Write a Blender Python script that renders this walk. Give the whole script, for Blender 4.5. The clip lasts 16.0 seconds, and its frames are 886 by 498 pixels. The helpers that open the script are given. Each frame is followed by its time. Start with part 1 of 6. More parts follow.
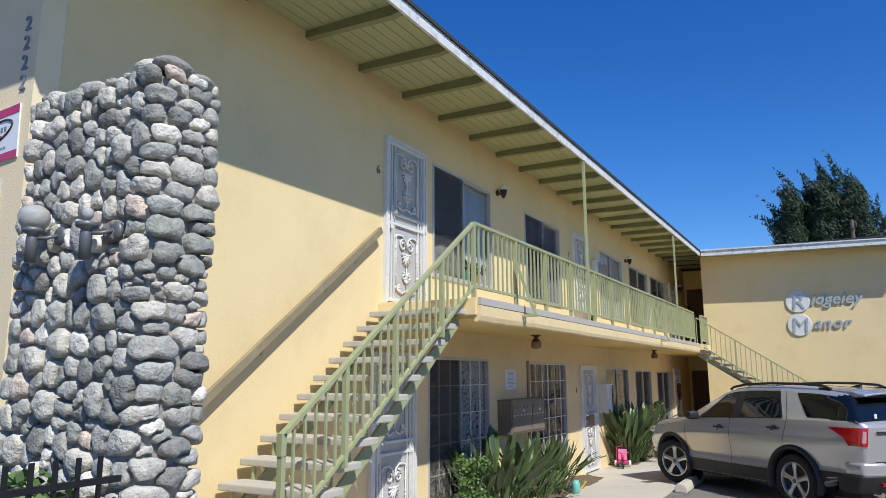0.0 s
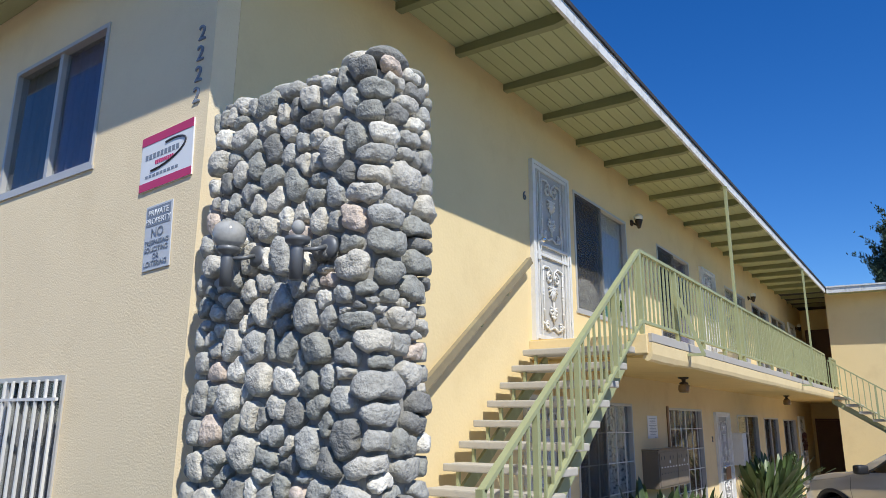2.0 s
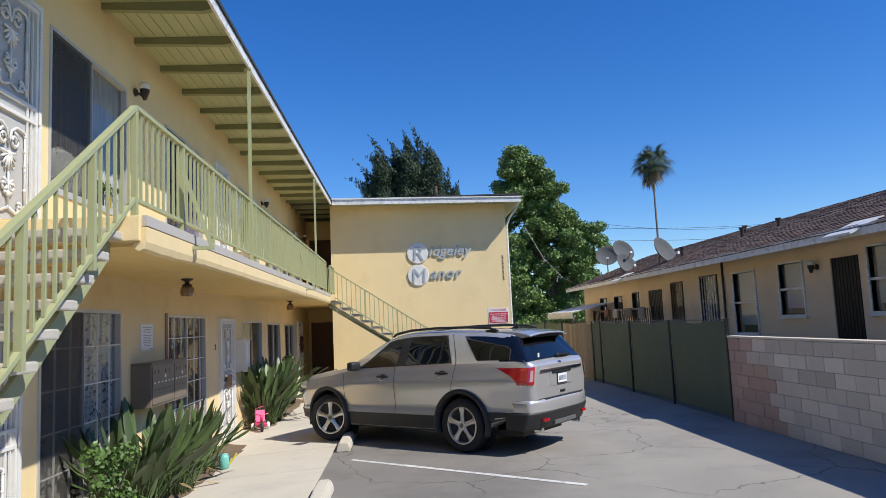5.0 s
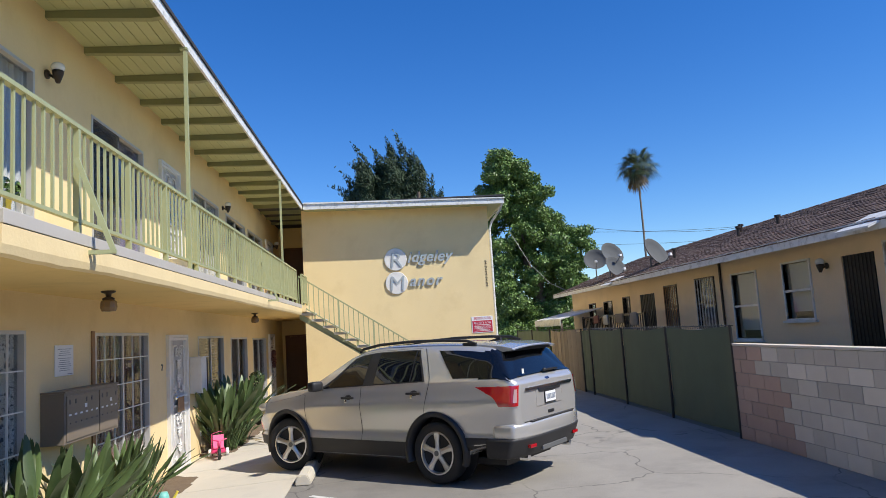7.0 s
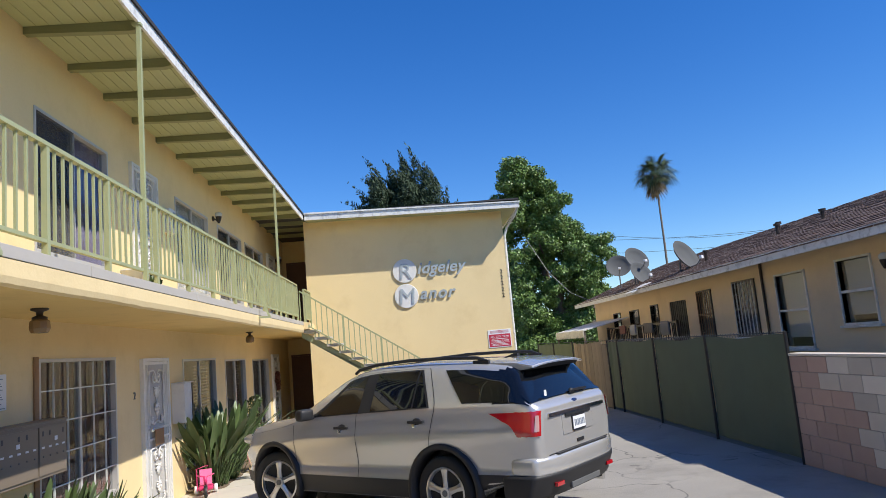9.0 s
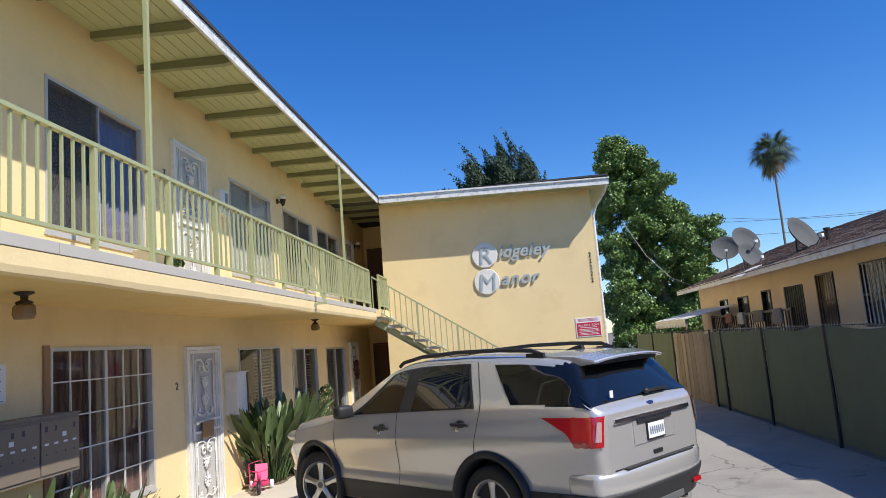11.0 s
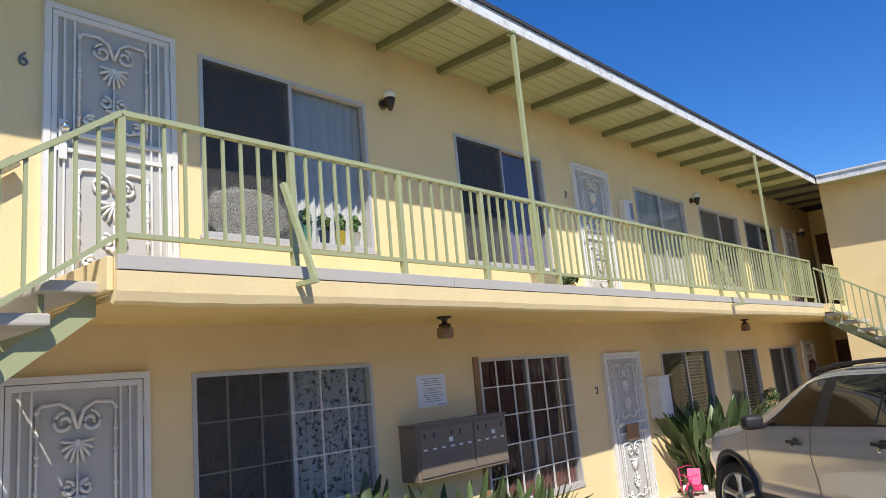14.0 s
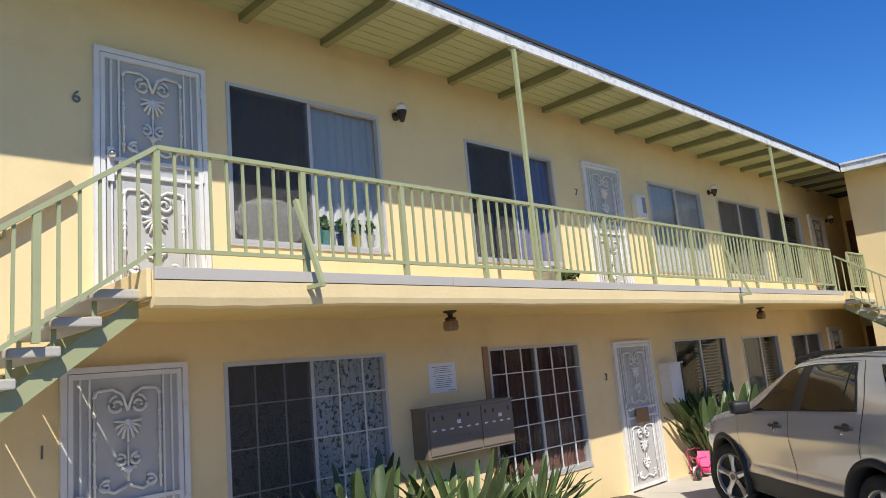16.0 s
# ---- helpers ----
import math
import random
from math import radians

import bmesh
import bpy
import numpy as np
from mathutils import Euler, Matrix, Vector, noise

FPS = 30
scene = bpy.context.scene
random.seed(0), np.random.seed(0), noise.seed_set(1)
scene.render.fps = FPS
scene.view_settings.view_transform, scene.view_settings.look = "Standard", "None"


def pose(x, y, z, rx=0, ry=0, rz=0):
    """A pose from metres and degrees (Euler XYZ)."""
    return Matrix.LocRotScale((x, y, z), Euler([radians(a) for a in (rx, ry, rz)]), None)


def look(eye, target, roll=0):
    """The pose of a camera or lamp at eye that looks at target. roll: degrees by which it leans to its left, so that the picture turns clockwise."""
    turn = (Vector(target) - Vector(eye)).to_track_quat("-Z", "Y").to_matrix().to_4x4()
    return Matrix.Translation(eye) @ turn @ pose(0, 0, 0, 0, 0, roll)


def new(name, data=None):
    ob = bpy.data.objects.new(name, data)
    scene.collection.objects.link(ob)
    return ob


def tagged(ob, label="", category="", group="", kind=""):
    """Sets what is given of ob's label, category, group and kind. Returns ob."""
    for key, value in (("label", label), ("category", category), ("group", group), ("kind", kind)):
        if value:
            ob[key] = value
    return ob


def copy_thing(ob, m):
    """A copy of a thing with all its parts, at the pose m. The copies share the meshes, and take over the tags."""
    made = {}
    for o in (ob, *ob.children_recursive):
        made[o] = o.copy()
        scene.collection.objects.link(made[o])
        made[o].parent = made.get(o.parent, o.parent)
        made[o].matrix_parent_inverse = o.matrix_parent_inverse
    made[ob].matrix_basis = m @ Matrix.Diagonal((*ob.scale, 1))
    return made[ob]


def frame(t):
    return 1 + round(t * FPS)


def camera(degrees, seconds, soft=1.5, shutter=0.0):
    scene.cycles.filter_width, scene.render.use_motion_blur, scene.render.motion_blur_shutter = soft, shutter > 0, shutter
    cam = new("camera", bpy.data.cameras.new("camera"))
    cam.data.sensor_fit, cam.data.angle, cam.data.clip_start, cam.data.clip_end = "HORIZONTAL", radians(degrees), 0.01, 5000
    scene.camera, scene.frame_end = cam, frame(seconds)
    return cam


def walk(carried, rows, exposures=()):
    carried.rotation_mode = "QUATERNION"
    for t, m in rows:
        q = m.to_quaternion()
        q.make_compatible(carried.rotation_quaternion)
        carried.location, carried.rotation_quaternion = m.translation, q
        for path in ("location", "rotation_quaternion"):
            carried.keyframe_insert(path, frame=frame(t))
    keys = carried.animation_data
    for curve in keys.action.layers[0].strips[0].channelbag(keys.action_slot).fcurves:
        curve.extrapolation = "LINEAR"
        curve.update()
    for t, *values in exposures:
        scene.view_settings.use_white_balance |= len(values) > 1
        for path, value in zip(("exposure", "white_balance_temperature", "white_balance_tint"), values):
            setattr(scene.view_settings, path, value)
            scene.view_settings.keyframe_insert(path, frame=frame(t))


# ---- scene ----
cam = camera(64.5, 16.0, soft=0.6)
PATH = [
    (0, (0.152, -0.26, 2.057), (-0.811, 1.456, 2.412), -0.2),
    (0.5, (-0.18, -0.265, 2.04), (-1.176, 1.428, 2.42), -0.6),
    (1, (-0.473, -0.273, 2.073), (-1.525, 1.378, 2.482), -0.5),
    (1.5, (-0.747, -0.211, 2.066), (-1.87, 1.386, 2.502), -0.5),
    (2, (-0.971, -0.157, 2.06), (-2.086, 1.435, 2.535), 0.4),
    (2.5, (-1.147, -0.115, 2.08), (-2.04, 1.614, 2.54), 0.5),
    (3, (-1.255, 0.043, 2.066), (-1.857, 1.908, 2.468), -1.0),
    (3.5, (-1.319, 0.401, 2.049), (-1.655, 2.344, 2.378), -2.4),
    (4, (-1.4, 0.709, 2.013), (-1.523, 2.687, 2.285), -2.9),
    (4.5, (-1.455, 0.974, 2.023), (-1.429, 2.96, 2.257), -2.9),
    (5, (-1.344, 1.281, 2.002), (-1.22, 3.266, 2.211), -2.6),
    (5.2, (-1.249, 1.351, 1.997), (-1.101, 3.335, 2.201), -2.6),
    (7.3, (-1.055, 2.68, 2.055), (-0.9, 4.66, 2.293), -3.9),
    (7.5, (-1.064, 2.826, 2.039), (-0.92, 4.806, 2.284), -4.2),
    (8, (-1.061, 3.143, 2.057), (-0.944, 5.122, 2.322), -4.8),
    (8.5, (-0.951, 3.466, 2.044), (-0.84, 5.444, 2.316), -5.1),
    (8.7, (-0.898, 3.588, 2.047), (-0.783, 5.566, 2.323), -5.1),
    (10.8, (-0.282, 4.778, 2.015), (-0.379, 6.758, 2.282), -4.8),
    (11, (-0.256, 4.89, 2.021), (-0.436, 6.863, 2.288), -4.7),
    (11.5, (-0.186, 5.141, 2.02), (-0.623, 7.071, 2.312), -4.3),
    (12, (-0.098, 5.267, 2.038), (-0.778, 7.123, 2.346), -4.0),
    (12.5, (-0.031, 5.232, 2.058), (-0.932, 6.987, 2.389), -4.1),
    (13, (0.105, 5.06, 2.067), (-0.971, 6.708, 2.421), -4.4),
    (13.5, (0.263, 4.967, 2.084), (-0.94, 6.521, 2.452), -5.0),
    (14, (0.52, 4.963, 2.075), (-0.789, 6.429, 2.443), -5.2),
    (14.5, (0.744, 4.848, 2.071), (-0.652, 6.235, 2.426), -5.3),
    (15, (0.928, 4.714, 2.069), (-0.521, 6.047, 2.419), -5.2),
    (15.5, (1.089, 4.7, 2.076), (-0.373, 6.022, 2.417), -5.1),
    (16, (1.286, 4.752, 2.072), (-0.123, 6.13, 2.41), -5.2),
]
EXPOSURES = ((0, 0.03, 6100, 7.0), (2.0, 0.03, 6150, 7.0), (3.5, 0.06, 6200, 7.0), (5.0, 0.15, 6350, 8.0), (8.0, 0.27, 6450, 8.0), (11.0, 0.28, 6450, 8.5), (13.0, 0.28, 6480, 8.5), (16.0, 0.17, 6450, 8.5))
walk(cam, [(t, look(eye, target, roll)) for t, eye, target, roll in PATH], EXPOSURES)

# ---- light ----
SUN_DIR = Vector((1.0, -0.63, 1.305)).normalized()
world = bpy.data.worlds.new("sky")
scene.world = world
world.use_nodes = True
wn = world.node_tree
sky = wn.nodes.new("ShaderNodeTexSky")
sky.sky_type = "NISHITA"
sky.sun_disc = False
sky.sun_elevation = math.asin(SUN_DIR.z)
sky.sun_rotation = math.atan2(SUN_DIR.x, SUN_DIR.y)
sky.altitude, sky.air_density, sky.dust_density, sky.ozone_density = 0, 1.0, 0.0, 6.0
vivid = wn.nodes.new("ShaderNodeHueSaturation")
vivid.inputs["Hue"].default_value = 0.512
vivid.inputs["Saturation"].default_value = 1.27
wn.links.new(sky.outputs[0], vivid.inputs["Color"])
wn.links.new(vivid.outputs[0], wn.nodes["Background"].inputs[0])
wn.nodes["Background"].inputs[1].default_value = 0.134
sun = new("sun", bpy.data.lights.new("sun", "SUN"))
sun.data.energy, sun.data.angle, sun.data.color = 4.75, radians(0.53), (1.0, 0.94, 0.85)
sun.matrix_world = look(SUN_DIR * 40, (0, 0, 0))


# ---- materials ----
def material(name, base, rough=0.7, metal=0.0, vary=0.12, scale=3.0, grain=60.0, bump=0.15, depth=0.004,
             stain=None, stain_amount=0.0, stain_scale=1.0, island=0.0, spec=0.5, coat=0.0):
    m = bpy.data.materials.new(name)
    m.use_nodes = True
    n, l = m.node_tree.nodes, m.node_tree.links
    b = n["Principled BSDF"]
    b.inputs["Roughness"].default_value = rough
    b.inputs["Metallic"].default_value = metal
    b.inputs["Specular IOR Level"].default_value = spec
    b.inputs["Coat Weight"].default_value = coat
    b.inputs["Coat Roughness"].default_value = 0.05
    co = n.new("ShaderNodeTexCoord")
    big = n.new("ShaderNodeTexNoise")
    big.inputs["Scale"].default_value, big.inputs["Detail"].default_value = scale, 6
    fine = n.new("ShaderNodeTexNoise")
    fine.inputs["Scale"].default_value, fine.inputs["Detail"].default_value = grain, 4
    for t in (big, fine):
        l.new(co.outputs["Object"], t.inputs["Vector"])
    mix = n.new("ShaderNodeMix")
    mix.data_type = "RGBA"
    mix.inputs[6].default_value = (*[c * (1 - vary) for c in base], 1)
    mix.inputs[7].default_value = (*[min(1, c * (1 + vary)) for c in base], 1)
    add = n.new("ShaderNodeMath")
    add.operation = "MULTIPLY_ADD"
    add.inputs[1].default_value, add.inputs[2].default_value = 0.35, -0.17
    l.new(fine.outputs["Fac"], add.inputs[0])
    tot = n.new("ShaderNodeMath")
    tot.operation = "ADD"
    l.new(big.outputs["Fac"], tot.inputs[0])
    l.new(add.outputs[0], tot.inputs[1])
    l.new(tot.outputs[0], mix.inputs[0])
    col = mix.outputs[2]
    if stain:
        sp = n.new("ShaderNodeTexNoise")
        sp.inputs["Scale"].default_value, sp.inputs["Detail"].default_value = stain_scale, 8
        sp.inputs["Roughness"].default_value = 0.65
        l.new(co.outputs["Object"], sp.inputs["Vector"])
        rm = n.new("ShaderNodeMapRange")
        rm.inputs["From Min"].default_value, rm.inputs["From Max"].default_value = 0.5, 0.75
        rm.inputs["To Max"].default_value = stain_amount
        l.new(sp.outputs["Fac"], rm.inputs["Value"])
        m2 = n.new("ShaderNodeMix")
        m2.data_type = "RGBA"
        m2.inputs[7].default_value = (*stain, 1)
        l.new(rm.outputs[0], m2.inputs[0])
        l.new(col, m2.inputs[6])
        col = m2.outputs[2]
    if island:
        oi = n.new("ShaderNodeObjectInfo")
        ge = n.new("ShaderNodeNewGeometry")
        sm = n.new("ShaderNodeMath")
        sm.operation = "ADD"
        l.new(oi.outputs["Random"], sm.inputs[0])
        l.new(ge.outputs["Random Per Island"], sm.inputs[1])
        fr = n.new("ShaderNodeMath")
        fr.operation = "FRACT"
        l.new(sm.outputs[0], fr.inputs[0])
        hs = n.new("ShaderNodeHueSaturation")
        vr = n.new("ShaderNodeMapRange")
        vr.inputs["To Min"].default_value, vr.inputs["To Max"].default_value = 1 - island, 1 + island
        l.new(fr.outputs[0], vr.inputs["Value"])
        l.new(vr.outputs[0], hs.inputs["Value"])
        l.new(col, hs.inputs["Color"])
        col = hs.outputs[0]
    l.new(col, b.inputs["Base Color"])
    if bump:
        bp = n.new("ShaderNodeBump")
        bp.inputs["Strength"].default_value, bp.inputs["Distance"].default_value = bump, depth
        l.new(fine.outputs["Fac"], bp.inputs["Height"])
        l.new(bp.outputs[0], b.inputs["Normal"])
    return m


def stone_material():
    m = material("river_stone", (0.50, 0.475, 0.425), 0.9, vary=0.52, scale=26, grain=60, bump=0.9, depth=0.012,
                 stain=(0.70, 0.69, 0.64), stain_amount=0.45, stain_scale=34)
    n, l = m.node_tree.nodes, m.node_tree.links
    b = n["Principled BSDF"]
    old = b.inputs["Base Color"].links[0].from_socket
    oi = n.new("ShaderNodeObjectInfo")
    ge = n.new("ShaderNodeNewGeometry")
    sm = n.new("ShaderNodeMath")
    sm.operation = "ADD"
    l.new(oi.outputs["Random"], sm.inputs[0])
    l.new(ge.outputs["Random Per Island"], sm.inputs[1])
    fr = n.new("ShaderNodeMath")
    fr.operation = "FRACT"
    l.new(sm.outputs[0], fr.inputs[0])
    ramp = n.new("ShaderNodeValToRGB")
    e = ramp.color_ramp.elements
    e[0].position, e[0].color = 0.0, (0.50, 0.51, 0.51, 1)
    e[1].position, e[1].color = 0.95, (1.25, 1.08, 0.98, 1)
    for p, c in ((0.12, (0.78, 0.79, 0.78, 1)), (0.27, (1.05, 1.04, 1.0, 1)), (0.42, (0.66, 0.68, 0.66, 1)),
                 (0.56, (1.15, 1.12, 1.04, 1)), (0.70, (0.88, 0.90, 0.90, 1)), (0.84, (1.45, 1.43, 1.36, 1))):
        q = e.new(p)
        q.color = c
    ramp.color_ramp.interpolation = "CONSTANT"
    l.new(fr.outputs[0], ramp.inputs[0])
    mu = n.new("ShaderNodeMix")
    mu.data_type, mu.blend_type = "RGBA", "MULTIPLY"
    mu.inputs[0].default_value = 1.0
    l.new(old, mu.inputs[6])
    l.new(ramp.outputs[0], mu.inputs[7])
    l.new(mu.outputs[2], b.inputs["Base Color"])
    return m


def glass_material(name, tint=(0.9, 0.93, 0.95), clear=0.9):
    m = bpy.data.materials.new(name)
    m.use_nodes = True
    n, l = m.node_tree.nodes, m.node_tree.links
    n.remove(n["Principled BSDF"])
    tr = n.new("ShaderNodeBsdfTransparent")
    tr.inputs[0].default_value = (*[c * clear for c in tint], 1)
    gl = n.new("ShaderNodeBsdfGlossy")
    gl.inputs["Roughness"].default_value = 0.02
    lw = n.new("ShaderNodeLayerWeight")
    lw.inputs[0].default_value = 0.5
    pw = n.new("ShaderNodeMath")
    pw.operation = "POWER"
    pw.inputs[1].default_value = 5.0
    l.new(lw.outputs["Facing"], pw.inputs[0])
    fr = n.new("ShaderNodeMapRange")
    fr.inputs["To Min"].default_value, fr.inputs["To Max"].default_value = 0.045, 0.6
    l.new(pw.outputs[0], fr.inputs["Value"])
    mx = n.new("ShaderNodeMixShader")
    l.new(fr.outputs[0], mx.inputs[0])
    l.new(tr.outputs[0], mx.inputs[1])
    l.new(gl.outputs[0], mx.inputs[2])
    l.new(mx.outputs[0], n["Material Output"].inputs[0])
    return m


def screen_material(name, tone, clear):
    """A fine insect screen: partly see-through woven wire."""
    m = bpy.data.materials.new(name)
    m.use_nodes = True
    n, l = m.node_tree.nodes, m.node_tree.links
    b = n["Principled BSDF"]
    b.inputs["Base Color"].default_value = (*tone, 1)
    b.inputs["Roughness"].default_value = 0.7
    tr = n.new("ShaderNodeBsdfTransparent")
    mx = n.new("ShaderNodeMixShader")
    mx.inputs[0].default_value = clear
    l.new(b.outputs[0], mx.inputs[1])
    l.new(tr.outputs[0], mx.inputs[2])
    l.new(mx.outputs[0], n["Material Output"].inputs[0])
    return m


def floral_material(name, ground, flower):
    m = material(name, ground, 0.9, vary=0.05, scale=4, grain=200, bump=0.1)
    n, l = m.node_tree.nodes, m.node_tree.links
    b = n["Principled BSDF"]
    old = b.inputs["Base Color"].links[0].from_socket
    co = n.new("ShaderNodeTexCoord")
    vo = n.new("ShaderNodeTexNoise")
    vo.inputs["Scale"].default_value, vo.inputs["Detail"].default_value = 24, 4
    l.new(co.outputs["Object"], vo.inputs["Vector"])
    rm = n.new("ShaderNodeMapRange")
    rm.inputs["From Min"].default_value, rm.inputs["From Max"].default_value = 0.54, 0.60
    l.new(vo.outputs["Fac"], rm.inputs["Value"])
    mx = n.new("ShaderNodeMix")
    mx.data_type = "RGBA"
    mx.inputs[7].default_value = (*flower, 1)
    l.new(rm.outputs[0], mx.inputs[0])
    l.new(old, mx.inputs[6])
    l.new(mx.outputs[2], b.inputs["Base Color"])
    return m


def asphalt_material():
    m = material("asphalt", (0.305, 0.283, 0.25), 0.9, vary=0.22, scale=0.9, grain=70, bump=0.6, depth=0.006,
                 stain=(0.17, 0.158, 0.14), stain_amount=0.6, stain_scale=1.1)
    n, l = m.node_tree.nodes, m.node_tree.links
    b = n["Principled BSDF"]
    old = b.inputs["Base Color"].links[0].from_socket
    co = n.new("ShaderNodeTexCoord")
    wob = n.new("ShaderNodeTexNoise")
    wob.inputs["Scale"].default_value, wob.inputs["Detail"].default_value = 1.6, 5
    l.new(co.outputs["Object"], wob.inputs["Vector"])
    av = n.new("ShaderNodeMix")
    av.data_type = "RGBA"
    av.inputs[0].default_value = 0.35
    l.new(co.outputs["Object"], av.inputs[6])
    l.new(wob.outputs["Color"], av.inputs[7])
    vo = n.new("ShaderNodeTexVoronoi")
    vo.feature = "DISTANCE_TO_EDGE"
    vo.inputs["Scale"].default_value = 0.75
    l.new(av.outputs[2], vo.inputs["Vector"])
    rm = n.new("ShaderNodeMapRange")
    rm.inputs["From Min"].default_value, rm.inputs["From Max"].default_value = 0.002, 0.007
    rm.inputs["To Min"].default_value, rm.inputs["To Max"].default_value = 0.6, 0.0
    l.new(vo.outputs["Distance"], rm.inputs["Value"])
    gate = n.new("ShaderNodeTexNoise")
    gate.inputs["Scale"].default_value = 0.5
    l.new(co.outputs["Object"], gate.inputs["Vector"])
    gm = n.new("ShaderNodeMapRange")
    gm.inputs["From Min"].default_value, gm.inputs["From Max"].default_value = 0.42, 0.52
    l.new(gate.outputs["Fac"], gm.inputs["Value"])
    mul = n.new("ShaderNodeMath")
    mul.operation = "MULTIPLY"
    l.new(rm.outputs[0], mul.inputs[0])
    l.new(gm.outputs[0], mul.inputs[1])
    mx = n.new("ShaderNodeMix")
    mx.data_type = "RGBA"
    mx.inputs[7].default_value = (0.04, 0.04, 0.04, 1)
    l.new(mul.outputs[0], mx.inputs[0])
    l.new(old, mx.inputs[6])
    sep = n.new("ShaderNodeSeparateXYZ")
    l.new(co.outputs["Object"], sep.inputs[0])
    edge = n.new("ShaderNodeMath")
    edge.operation = "MULTIPLY_ADD"
    edge.inputs[1].default_value = 1.6
    l.new(wob.outputs["Fac"], edge.inputs[0])
    l.new(sep.outputs["X"], edge.inputs[2])
    bay = n.new("ShaderNodeMapRange")
    bay.inputs["From Min"].default_value, bay.inputs["From Max"].default_value = 0.2, 2.0
    bay.inputs["To Min"].default_value, bay.inputs["To Max"].default_value = 0.8, 0.0
    l.new(edge.outputs[0], bay.inputs["Value"])
    dark = n.new("ShaderNodeMix")
    dark.data_type, dark.blend_type = "RGBA", "MULTIPLY"
    dark.inputs[7].default_value = (0.60, 0.60, 0.61, 1)
    l.new(bay.outputs[0], dark.inputs[0])
    l.new(mx.outputs[2], dark.inputs[6])
    l.new(dark.outputs[2], b.inputs["Base Color"])
    return m


STUCCO_PALE = material("pale_stucco", (0.86, 0.71, 0.465), 0.93, vary=0.07, scale=1.3, grain=75, bump=0.5, depth=0.007,
                       stain=(0.62, 0.48, 0.28), stain_amount=0.3, stain_scale=1.4)
# yellow deepened to hold the warm light bounced under the balcony; door step shares it
UNDER = material("bounce_yellow_plaster", (0.78, 0.56, 0.22), 0.85, vary=0.05, scale=1.1, grain=30, bump=0.18, depth=0.005,
                 stain=(0.55, 0.38, 0.15), stain_amount=0.5, stain_scale=2.2)
SMOOTH = material("cream_plaster", (0.81, 0.64, 0.345), 0.85, vary=0.07, scale=1.1, grain=34, bump=0.30, depth=0.007,
                  stain=(0.66, 0.49, 0.24), stain_amount=0.5, stain_scale=1.3)
GREEN = material("sage_paint", (0.36, 0.38, 0.205), 0.55, vary=0.06, scale=3, grain=40, bump=0.1, depth=0.003,
                 stain=(0.28, 0.29, 0.16), stain_amount=0.4, stain_scale=4)
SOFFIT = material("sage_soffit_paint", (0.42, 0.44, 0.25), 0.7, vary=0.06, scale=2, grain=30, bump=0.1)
WHITE = material("white_paint", (0.73, 0.715, 0.68), 0.5, vary=0.06, scale=3, grain=60, bump=0.1, depth=0.002,
                 stain=(0.45, 0.42, 0.38), stain_amount=0.35, stain_scale=7)
FASCIA = material("weathered_white_trim", (0.70, 0.70, 0.68), 0.6, vary=0.08, scale=3, grain=40, bump=0.2,
                  stain=(0.30, 0.29, 0.26), stain_amount=0.9, stain_scale=9)
ROOFING = material("dark_roofing", (0.04, 0.04, 0.045), 0.9, grain=90, bump=0.3)
FLASHING = material("grey_metal_flashing", (0.50, 0.46, 0.40), 0.5, metal=0.0, vary=0.08, scale=2, grain=30, bump=0.08)
CONCRETE = material("pale_concrete", (0.57, 0.52, 0.43), 0.9, vary=0.10, scale=1.2, grain=70, bump=0.3, depth=0.004,
                    stain=(0.42, 0.39, 0.34), stain_amount=0.55, stain_scale=1.6)
TREAD = material("tread_concrete", (0.50, 0.465, 0.40), 0.9, vary=0.12, scale=6, grain=80, bump=0.4, depth=0.005,
                 stain=(0.32, 0.30, 0.26), stain_amount=0.6, stain_scale=6)
ASPHALT = asphalt_material()
PAINT_LINE = material("worn_line_paint", (0.62, 0.61, 0.58), 0.8, vary=0.2, scale=6, grain=50, bump=0.2,
                      stain=(0.2, 0.2, 0.2), stain_amount=0.7, stain_scale=9)
SOIL = material("dry_soil", (0.16, 0.115, 0.075), 0.95, vary=0.3, scale=9, grain=60, bump=0.8, depth=0.02)
EARTH = material("dusty_ground", (0.20, 0.175, 0.14), 0.95, vary=0.2, scale=0.4, grain=20, bump=0.3, depth=0.01)
MORTAR = material("mortar", (0.31, 0.30, 0.275), 0.95, vary=0.15, scale=8, grain=60, bump=0.6, depth=0.008)
STONE = stone_material()
GLASS = glass_material("window_glass")
DARK_SCREEN = screen_material("dark_insect_screen", (0.065, 0.062, 0.058), 0.60)
DOOR_SCREEN = screen_material("pale_door_screen", (0.52, 0.505, 0.475), 0.08)
ALU = material("aluminium", (0.54, 0.525, 0.50), 0.4, metal=0.2, vary=0.06, scale=5, grain=60, bump=0.05)
DARKMETAL = material("dark_bronze", (0.05, 0.035, 0.025), 0.45, metal=0.3, vary=0.2, scale=6, bump=0.1)
BLACKIRON = material("black_iron", (0.012, 0.012, 0.013), 0.5, vary=0.2, bump=0.15)
# dark tone carries the dimness of the rooms behind the windows
INSIDE = material("dim_room_plaster", (0.22, 0.20, 0.18), 0.9, vary=0.05, bump=0.0)
CURTAIN = material("pale_curtain", (0.78, 0.73, 0.66), 0.9, vary=0.05, scale=6, grain=150, bump=0.1)
CURTAIN_DARK = material("grey_curtain", (0.25, 0.225, 0.205), 0.9, vary=0.1, scale=6, grain=150, bump=0.1)
